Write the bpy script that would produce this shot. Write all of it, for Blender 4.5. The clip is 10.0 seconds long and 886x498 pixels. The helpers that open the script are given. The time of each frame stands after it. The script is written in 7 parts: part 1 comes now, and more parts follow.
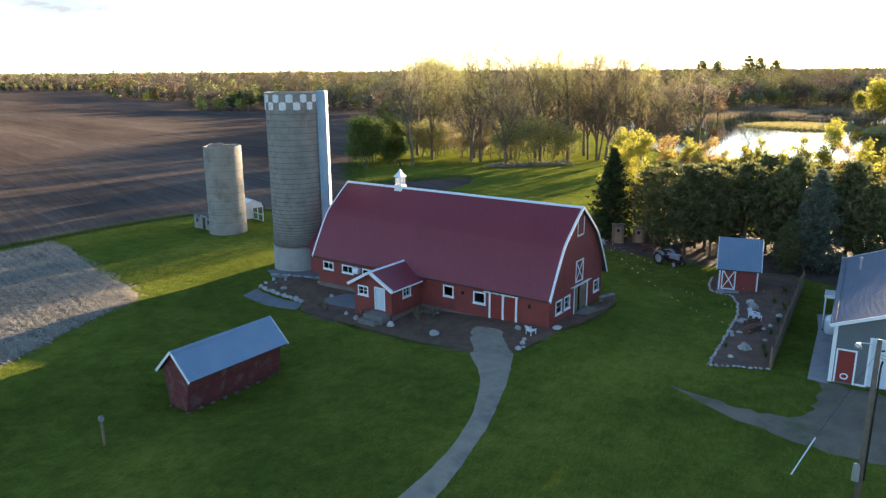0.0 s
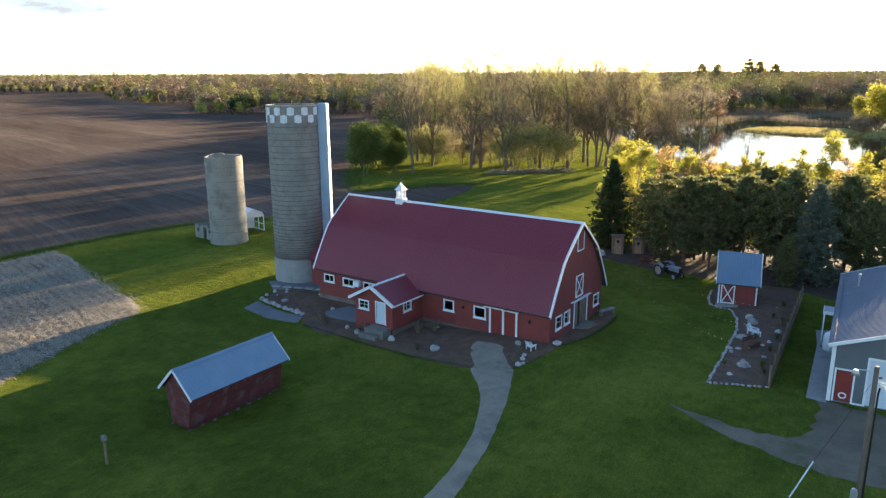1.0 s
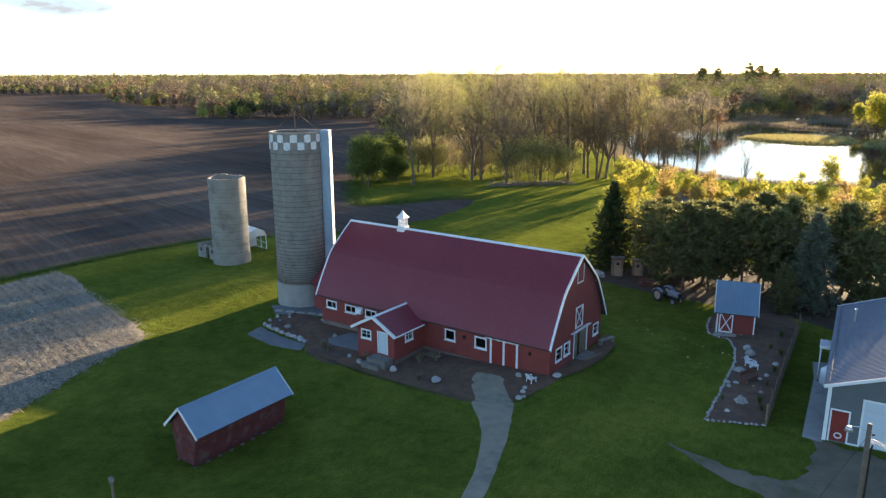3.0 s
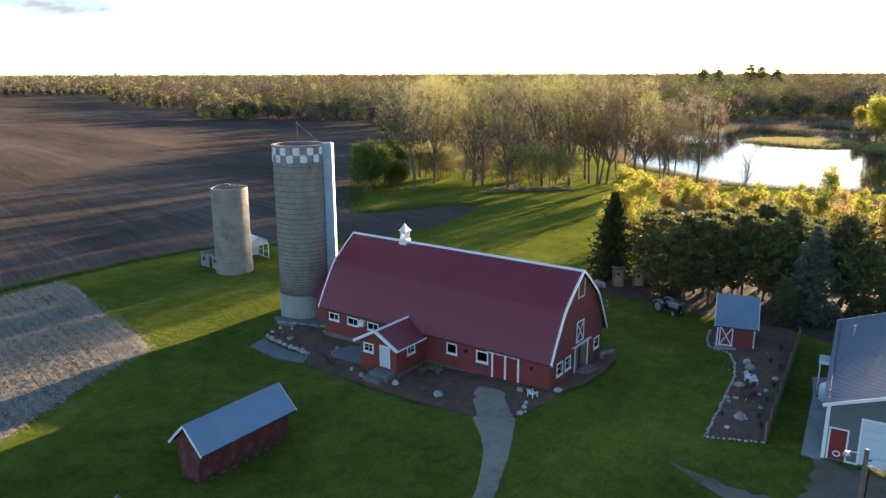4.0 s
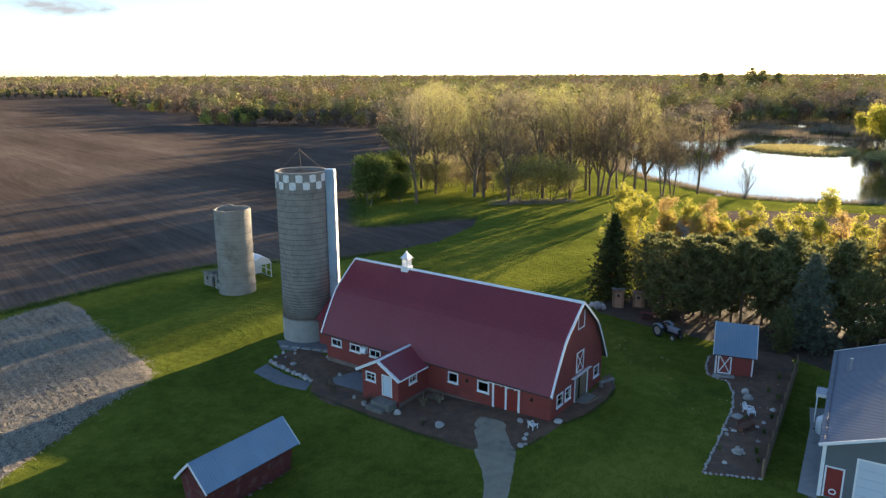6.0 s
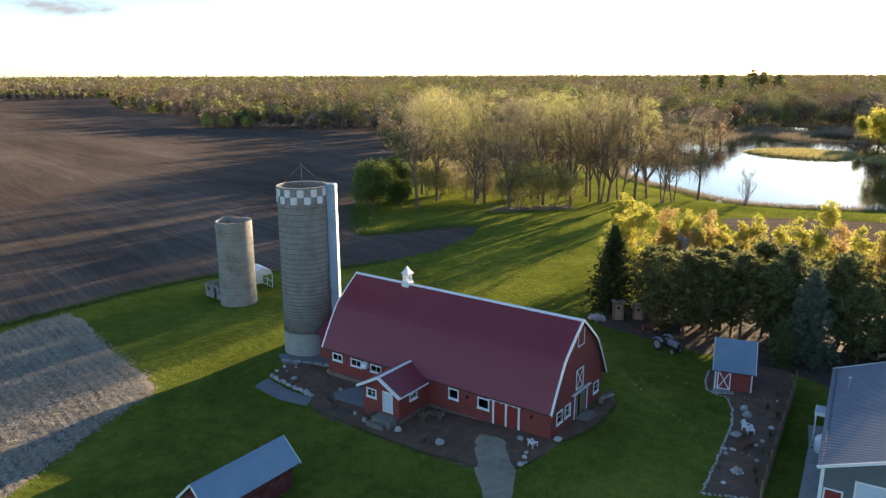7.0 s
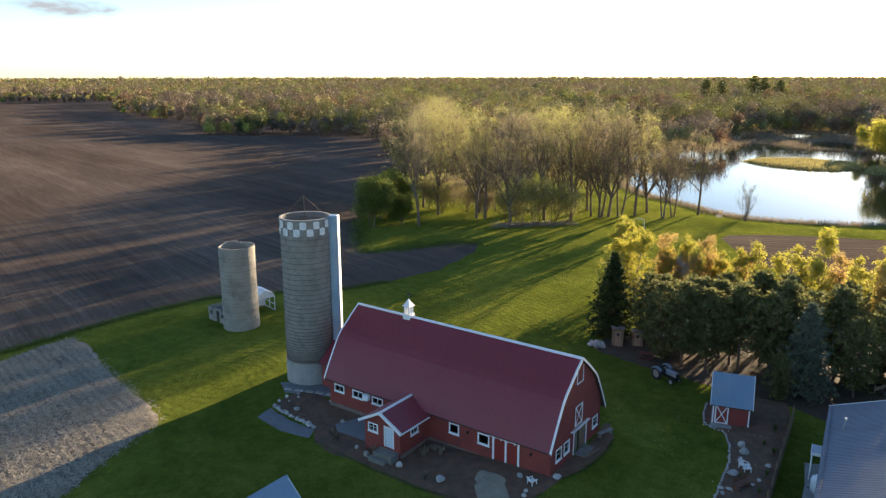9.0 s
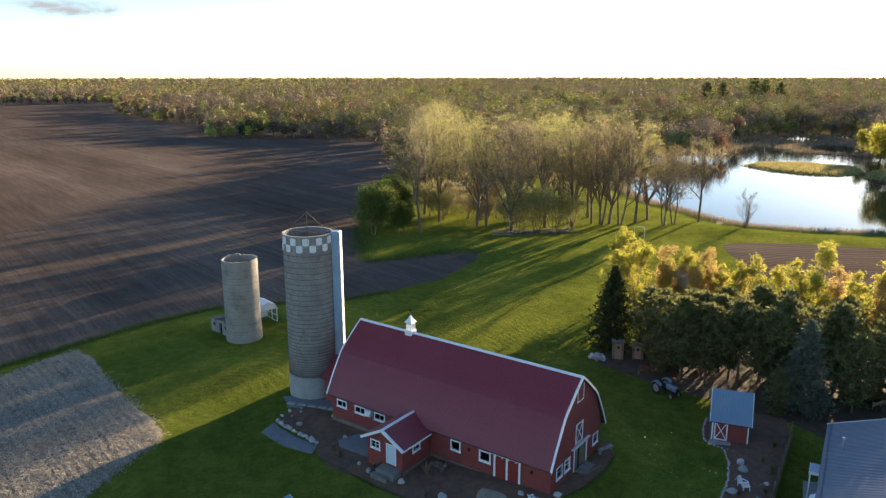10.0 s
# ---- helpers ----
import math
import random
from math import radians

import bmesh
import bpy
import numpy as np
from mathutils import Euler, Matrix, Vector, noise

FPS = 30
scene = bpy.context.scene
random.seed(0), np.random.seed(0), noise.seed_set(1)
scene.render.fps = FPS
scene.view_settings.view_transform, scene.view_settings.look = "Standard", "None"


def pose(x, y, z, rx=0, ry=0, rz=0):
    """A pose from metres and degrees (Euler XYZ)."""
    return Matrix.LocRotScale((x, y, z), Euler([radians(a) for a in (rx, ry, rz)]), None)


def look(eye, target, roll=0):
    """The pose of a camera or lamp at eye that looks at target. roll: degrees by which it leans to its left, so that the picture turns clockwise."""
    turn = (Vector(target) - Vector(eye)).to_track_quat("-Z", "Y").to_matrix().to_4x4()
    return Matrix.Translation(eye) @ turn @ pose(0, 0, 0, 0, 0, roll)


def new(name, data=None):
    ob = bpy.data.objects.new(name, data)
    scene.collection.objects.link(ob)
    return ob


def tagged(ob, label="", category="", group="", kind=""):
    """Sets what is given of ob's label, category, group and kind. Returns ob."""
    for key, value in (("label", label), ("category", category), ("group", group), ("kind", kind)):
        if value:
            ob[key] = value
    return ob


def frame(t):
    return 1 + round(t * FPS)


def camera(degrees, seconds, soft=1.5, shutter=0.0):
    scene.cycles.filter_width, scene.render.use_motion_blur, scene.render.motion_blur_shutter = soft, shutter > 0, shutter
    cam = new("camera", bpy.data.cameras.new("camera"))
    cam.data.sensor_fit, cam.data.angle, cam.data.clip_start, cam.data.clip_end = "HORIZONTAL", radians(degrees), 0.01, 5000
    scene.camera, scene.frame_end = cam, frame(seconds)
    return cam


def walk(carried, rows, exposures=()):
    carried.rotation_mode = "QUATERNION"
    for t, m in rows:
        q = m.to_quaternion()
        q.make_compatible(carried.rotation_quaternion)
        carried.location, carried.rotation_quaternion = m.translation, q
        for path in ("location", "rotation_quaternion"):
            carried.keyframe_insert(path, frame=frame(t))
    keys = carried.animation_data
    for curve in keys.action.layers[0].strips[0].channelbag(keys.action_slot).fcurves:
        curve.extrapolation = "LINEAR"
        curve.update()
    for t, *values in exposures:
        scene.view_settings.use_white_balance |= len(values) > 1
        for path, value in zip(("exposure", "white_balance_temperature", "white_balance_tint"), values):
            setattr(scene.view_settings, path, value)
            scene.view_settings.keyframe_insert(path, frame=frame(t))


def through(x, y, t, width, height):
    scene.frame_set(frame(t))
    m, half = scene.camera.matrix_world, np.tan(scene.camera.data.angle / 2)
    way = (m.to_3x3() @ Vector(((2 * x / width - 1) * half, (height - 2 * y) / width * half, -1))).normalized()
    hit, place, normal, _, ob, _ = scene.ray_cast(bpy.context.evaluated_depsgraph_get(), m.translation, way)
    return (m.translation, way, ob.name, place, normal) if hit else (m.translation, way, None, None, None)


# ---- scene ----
from mathutils.geometry import delaunay_2d_cdt

cam = camera(64.0, 10.0, soft=1.32)
PATH = [
    (0, (35.952, -46.757, 19.754), (7.654, -7.335, 7.705), -0.40),
    (0.5, (35.884, -46.812, 20.290), (7.625, -7.349, 8.286), -0.30),
    (1, (35.904, -46.788, 20.882), (7.604, -7.338, 8.932), -0.30),
    (1.5, (35.861, -46.781, 21.531), (7.532, -7.351, 9.580), -0.30),
    (2, (35.838, -46.806, 22.174), (7.534, -7.351, 10.247), -0.20),
    (2.5, (35.851, -46.835, 22.861), (7.548, -7.381, 10.934), -0.20),
    (4, (35.876, -47.022, 24.840), (7.500, -7.620, 12.914), -0.20),
    (4.5, (35.861, -47.081, 25.455), (7.481, -7.674, 13.553), -0.20),
    (5, (35.874, -47.127, 26.093), (7.471, -7.722, 14.241), -0.20),
    (5.5, (35.895, -47.110, 26.796), (7.470, -7.735, 14.896), -0.20),
    (7, (35.886, -46.991, 29.044), (7.388, -7.668, 17.145), -0.20),
    (7.5, (35.893, -46.983, 29.800), (7.375, -7.667, 17.928), -0.10),
    (8, (35.899, -46.962, 30.625), (7.381, -7.646, 18.753), -0.10),
    (8.5, (35.925, -46.957, 31.399), (7.368, -7.648, 19.596), -0.10),
    (9, (35.917, -46.978, 32.282), (7.336, -7.694, 20.455), -0.10),
    (9.5, (35.957, -47.106, 33.219), (7.379, -7.827, 21.368), -0.00),
    (10, (35.955, -47.167, 34.037), (7.329, -7.915, 22.211), -0.10),
]
walk(cam, [(t, look(eye, target, roll)) for t, eye, target, roll in PATH], [(0, 2.2, 6900, 12), (2.5, 2.07, 6900, 12), (5, 1.92, 6900, 12), (10, 1.77, 6900, 12)])

# ---- light: a low evening sun behind the trees, open sky ----
SUN_AZ, SUN_EL = 3.2, 9.2
SUN_FROM = Vector((math.sin(radians(SUN_AZ)) * math.cos(radians(SUN_EL)),
                   math.cos(radians(SUN_AZ)) * math.cos(radians(SUN_EL)), math.sin(radians(SUN_EL))))
world = bpy.data.worlds.new("evening_sky")
scene.world = world
world.use_nodes = True
wt = world.node_tree
bg = wt.nodes["Background"]
sky = wt.nodes.new("ShaderNodeTexSky")
sky.sky_type, sky.sun_disc = "NISHITA", False
sky.sun_elevation, sky.sun_rotation = radians(SUN_EL), radians(SUN_AZ)
sky.altitude, sky.air_density, sky.dust_density, sky.ozone_density = 250, 0.8, 0.25, 2.5
# one thin grey cloud low in the west
tex = wt.nodes.new("ShaderNodeTexCoord")
sep = wt.nodes.new("ShaderNodeSeparateXYZ")
wt.links.new(tex.outputs["Generated"], sep.inputs[0])


def wmath(op, a, b=0.0):
    q = wt.nodes.new("ShaderNodeMath")
    q.operation = op
    for sock, v in zip(q.inputs, (a, b)):
        if isinstance(v, (int, float)):
            sock.default_value = v
        else:
            wt.links.new(v, sock)
    return q.outputs[0]


bearing = wmath("ARCTAN2", sep.outputs[0], sep.outputs[1])
du = wmath("DIVIDE", wmath("ADD", bearing, radians(62.9)), radians(4.1))
dv = wmath("DIVIDE", wmath("SUBTRACT", sep.outputs[2], math.sin(radians(4.62))), 0.0120)
puff = wt.nodes.new("ShaderNodeCombineXYZ")
wt.links.new(du, puff.inputs[0])
wt.links.new(wmath("MULTIPLY", dv, 0.55), puff.inputs[1])
wn = wt.nodes.new("ShaderNodeTexNoise")
wn.inputs["Scale"].default_value, wn.inputs["Detail"].default_value = 2.2, 7
wn.inputs["Roughness"].default_value, wn.inputs["Distortion"].default_value = 0.6, 0.4
wt.links.new(puff.outputs[0], wn.inputs["Vector"])
shape = wmath("ADD", wmath("SUBTRACT", 0.9, wmath("ADD", wmath("MULTIPLY", du, du), wmath("MULTIPLY", dv, dv))), wmath("MULTIPLY", wmath("SUBTRACT", wn.outputs["Fac"], 0.5), 2.2))
shape = wmath("MINIMUM", wmath("MAXIMUM", wmath("MULTIPLY", shape, 1.0), 0.0), 0.94)
cloud = wt.nodes.new("ShaderNodeMix")
cloud.data_type = "RGBA"
cloud.inputs[7].default_value = (1.5, 1.58, 1.75, 1)
wt.links.new(shape, cloud.inputs[0])
wt.links.new(sky.outputs["Color"], cloud.inputs[6])
wt.links.new(cloud.outputs[2], bg.inputs["Color"])
bg.inputs["Strength"].default_value = 0.105
lamp = bpy.data.lights.new("sun", "SUN")
lamp.energy, lamp.angle, lamp.color = 5.6, radians(0.45), (1.0, 0.80, 0.53)
sun = new("sun", lamp)
sun.matrix_world = look((40, 300, 120), Vector((40, 300, 120)) - SUN_FROM)


# ---- materials ----
def ramp(nt, fac, stops):
    r = nt.nodes.new("ShaderNodeValToRGB")
    el = r.color_ramp.elements
    while len(el) < len(stops):
        el.new(0.5)
    for e, (pos, col) in zip(el, stops):
        e.position, e.color = pos, (*col, 1)
    nt.links.new(fac, r.inputs["Fac"])
    return r.outputs["Color"]


def noise_tex(nt, vec, scale, detail=4.0, rough=0.55, dist=0.0):
    n = nt.nodes.new("ShaderNodeTexNoise")
    n.inputs["Scale"].default_value, n.inputs["Detail"].default_value = scale, detail
    n.inputs["Roughness"].default_value, n.inputs["Distortion"].default_value = rough, dist
    nt.links.new(vec, n.inputs["Vector"])
    return n.outputs["Fac"]


def stretched(nt, vec, scale, turn=0.0):
    """Turns so that the direction turn (degrees from x) lies along x, then stretches."""
    m = nt.nodes.new("ShaderNodeMapping")
    m.inputs["Rotation"].default_value = (0, 0, radians(-turn))
    nt.links.new(vec, m.inputs["Vector"])
    q = nt.nodes.new("ShaderNodeMapping")
    q.inputs["Scale"].default_value = scale
    nt.links.new(m.outputs["Vector"], q.inputs["Vector"])
    return q.outputs["Vector"]


def blend(nt, a, b, fac, mode="MIX"):
    m = nt.nodes.new("ShaderNodeMix")
    m.data_type, m.blend_type = "RGBA", mode
    for sock, v in ((m.inputs[0], fac), (m.inputs[6], a), (m.inputs[7], b)):
        if isinstance(v, (int, float)):
            sock.default_value = v
        elif isinstance(v, tuple):
            sock.default_value = (*v, 1)
        else:
            nt.links.new(v, sock)
    return m.outputs[2]


def math_node(nt, op, a, b=0.0):
    m = nt.nodes.new("ShaderNodeMath")
    m.operation = op
    for sock, v in zip(m.inputs, (a, b)):
        if isinstance(v, (int, float)):
            sock.default_value = v
        else:
            nt.links.new(v, sock)
    return m.outputs[0]


def base_mat(name):
    m = bpy.data.materials.new(name)
    m.use_nodes = True
    nt = m.node_tree
    geo = nt.nodes.new("ShaderNodeNewGeometry")
    return m, nt, nt.nodes["Principled BSDF"], geo.outputs["Position"], geo


def add_bump(nt, bsdf, height, strength, distance):
    b = nt.nodes.new("ShaderNodeBump")
    b.inputs["Strength"].default_value, b.inputs["Distance"].default_value = strength, distance
    nt.links.new(height, b.inputs["Height"])
    nt.links.new(b.outputs["Normal"], bsdf.inputs["Normal"])


def surface(name, c1, c2, scale=3.0, fine=25.0, rough=0.8, metal=0.0, bump=0.3, dist=0.01, stain=None, stain_scale=0.6, per_piece=0.0):
    """A plain worn surface: two scales of colour variation and fine relief."""
    m, nt, p, pos, geo = base_mat(name)
    a = noise_tex(nt, pos, scale, 5)
    b = noise_tex(nt, pos, fine, 3)
    mixed = math_node(nt, "ADD", math_node(nt, "MULTIPLY", a, 0.6), math_node(nt, "MULTIPLY", b, 0.4))
    col = ramp(nt, mixed, [(0.3, c1), (0.7, c2)])
    if stain:
        s = ramp(nt, noise_tex(nt, pos, stain_scale, 6, 0.65), [(0.52, (0, 0, 0)), (0.72, (1, 1, 1))])
        col = blend(nt, col, stain, s)
    if per_piece:
        info = nt.nodes.new("ShaderNodeObjectInfo")
        v = ramp(nt, info.outputs["Random"], [(0.0, (1 - per_piece,) * 3), (1.0, (1 + per_piece * 0.0,) * 3)])
        col = blend(nt, col, v, 1.0, "MULTIPLY")
    nt.links.new(col, p.inputs["Base Color"])
    p.inputs["Roughness"].default_value, p.inputs["Metallic"].default_value = rough, metal
    if bump:
        add_bump(nt, p, b, bump, dist)
    return m


def leaf_mat(name, stops, through=0.45, rough=0.6, patch=0.12, single=0.55, detail=3):
    """Leaves: colour by clump and by leaf, with light coming through them."""
    m, nt, p, pos, geo = base_mat(name)
    big = noise_tex(nt, pos, patch, detail)
    f = math_node(nt, "ADD", math_node(nt, "MULTIPLY", geo.outputs["Random Per Island"], single), math_node(nt, "MULTIPLY", big, 1 - single))
    col = ramp(nt, f, stops)
    nt.links.new(col, p.inputs["Base Color"])
    p.inputs["Roughness"].default_value = rough
    p.inputs["Specular IOR Level"].default_value = 0.12
    t = nt.nodes.new("ShaderNodeBsdfTranslucent")
    nt.links.new(col, t.inputs["Color"])
    mx = nt.nodes.new("ShaderNodeMixShader")
    mx.inputs[0].default_value = through
    nt.links.new(p.outputs[0], mx.inputs[1])
    nt.links.new(t.outputs[0], mx.inputs[2])
    nt.links.new(mx.outputs[0], nt.nodes["Material Output"].inputs["Surface"])
    return m


def lawn_mat():
    m, nt, p, pos, geo = base_mat("lawn_grass")
    a = noise_tex(nt, pos, 0.07, 6, 0.62)
    b = noise_tex(nt, pos, 0.8, 6, 0.72)
    c = noise_tex(nt, stretched(nt, pos, (5.0, 1.1, 1), 11), 1.6, 5, 0.78)
    e = noise_tex(nt, pos, 7.0, 4, 0.8)
    f = math_node(nt, "ADD", math_node(nt, "ADD", math_node(nt, "MULTIPLY", a, 0.34), math_node(nt, "MULTIPLY", e, 0.2)), math_node(nt, "ADD", math_node(nt, "MULTIPLY", b, 0.24), math_node(nt, "MULTIPLY", c, 0.22)))
    col = ramp(nt, f, [(0.40, (0.030, 0.058, 0.010)), (0.5, (0.090, 0.125, 0.019)), (0.60, (0.200, 0.214, 0.038))])
    far = nt.nodes.new("ShaderNodeVectorMath")
    far.operation = "DISTANCE"
    far.inputs[1].default_value = (-10, 20, 0)
    nt.links.new(pos, far.inputs[0])
    reach = math_node(nt, "ADD", math_node(nt, "DIVIDE", far.outputs["Value"], 400.0), math_node(nt, "MULTIPLY", math_node(nt, "SUBTRACT", a, 0.5), 0.12))
    litter = ramp(nt, b, [(0.3, (0.055, 0.045, 0.030)), (0.7, (0.13, 0.105, 0.065))])
    col = blend(nt, col, litter, ramp(nt, reach, [(0.40, (0, 0, 0)), (0.47, (1, 1, 1))]))
    nt.links.new(col, p.inputs["Base Color"])
    p.inputs["Roughness"].default_value = 1.0
    p.inputs["Specular IOR Level"].default_value = 0.0
    p.inputs["Sheen Weight"].default_value, p.inputs["Sheen Roughness"].default_value = 0.12, 0.5
    p.inputs["Sheen Tint"].default_value = (0.85, 0.78, 0.16, 1)
    mown = nt.nodes.new("ShaderNodeTexWave")
    mown.wave_type, mown.rings_direction = "RINGS", "Z"
    mown.inputs["Scale"].default_value, mown.inputs["Distortion"].default_value = 0.32, 7.0
    mown.inputs["Detail"].default_value, mown.inputs["Detail Scale"].default_value = 2, 0.4
    off = nt.nodes.new("ShaderNodeVectorMath")
    off.inputs[1].default_value = (27, 3, 0)
    nt.links.new(pos, off.inputs[0])
    nt.links.new(off.outputs[0], mown.inputs["Vector"])
    h = math_node(nt, "ADD", noise_tex(nt, pos, 6, 4, 0.8), math_node(nt, "MULTIPLY", b, 1.5))
    h = math_node(nt, "ADD", h, math_node(nt, "MULTIPLY", mown.outputs["Fac"], 0.22))
    add_bump(nt, p, h, 1.0, 0.2)
    return m


def field_mat(name, turn, c1, c2, c3, row=1.5, relief=0.14, centre=None):
    """Tilled soil: rows in one direction, or curved round a centre, paler dry crests and dark damp patches."""
    m, nt, p, pos, geo = base_mat(name)
    rows = noise_tex(nt, stretched(nt, pos, (0.045, 1.0, 1.0), turn), row, 5, 0.7)
    broad = noise_tex(nt, stretched(nt, pos, (0.3, 1.0, 1.0), turn), 0.03, 6, 0.62)
    clods = noise_tex(nt, pos, 2.6, 5, 0.75)
    fine = noise_tex(nt, stretched(nt, pos, (0.025, 1.0, 1.0), turn + 3), 0.45, 6, 0.8)
    if centre:
        ring = nt.nodes.new("ShaderNodeTexWave")
        ring.wave_type, ring.rings_direction = "RINGS", "Z"
        ring.inputs["Scale"].default_value, ring.inputs["Distortion"].default_value = 0.2, 1.2
        ring.inputs["Detail"].default_value, ring.inputs["Detail Scale"].default_value = 3, 0.3
        off = nt.nodes.new("ShaderNodeVectorMath")
        off.inputs[1].default_value = (-centre[0], -centre[1], 0)
        nt.links.new(pos, off.inputs[0])
        nt.links.new(off.outputs[0], ring.inputs["Vector"])
        rows = math_node(nt, "ADD", math_node(nt, "MULTIPLY", ring.outputs["Fac"], 0.25), math_node(nt, "MULTIPLY", rows, 0.75))
    f = math_node(nt, "ADD", math_node(nt, "ADD", math_node(nt, "MULTIPLY", rows, 0.2), math_node(nt, "MULTIPLY", fine, 0.22)), math_node(nt, "ADD", math_node(nt, "MULTIPLY", broad, 0.34), math_node(nt, "MULTIPLY", clods, 0.24)))
    col = ramp(nt, f, [(0.40, c1), (0.5, c2), (0.60, c3)])
    nt.links.new(col, p.inputs["Base Color"])
    p.inputs["Roughness"].default_value = 1.0
    p.inputs["Specular IOR Level"].default_value = 0.0
    add_bump(nt, p, math_node(nt, "ADD", rows, math_node(nt, "MULTIPLY", clods, 0.6)), 0.8, relief)
    return m


def glass_mat():
    m, nt, p, pos, geo = base_mat("window_glass")
    p.inputs["Base Color"].default_value = (0.6, 0.66, 0.68, 1)
    p.inputs["Roughness"].default_value, p.inputs["Transmission Weight"].default_value, p.inputs["IOR"].default_value = 0.03, 1.0, 1.45
    return m


def water_mat():
    m, nt, p, pos, geo = base_mat("pond_water")
    p.inputs["Base Color"].default_value = (0.012, 0.018, 0.016, 1)
    p.inputs["Roughness"].default_value, p.inputs["IOR"].default_value = 0.06, 1.333
    w = noise_tex(nt, stretched(nt, pos, (0.5, 1.2, 1), 10), 1.2, 3)
    add_bump(nt, p, w, 0.06, 0.05)
    return m


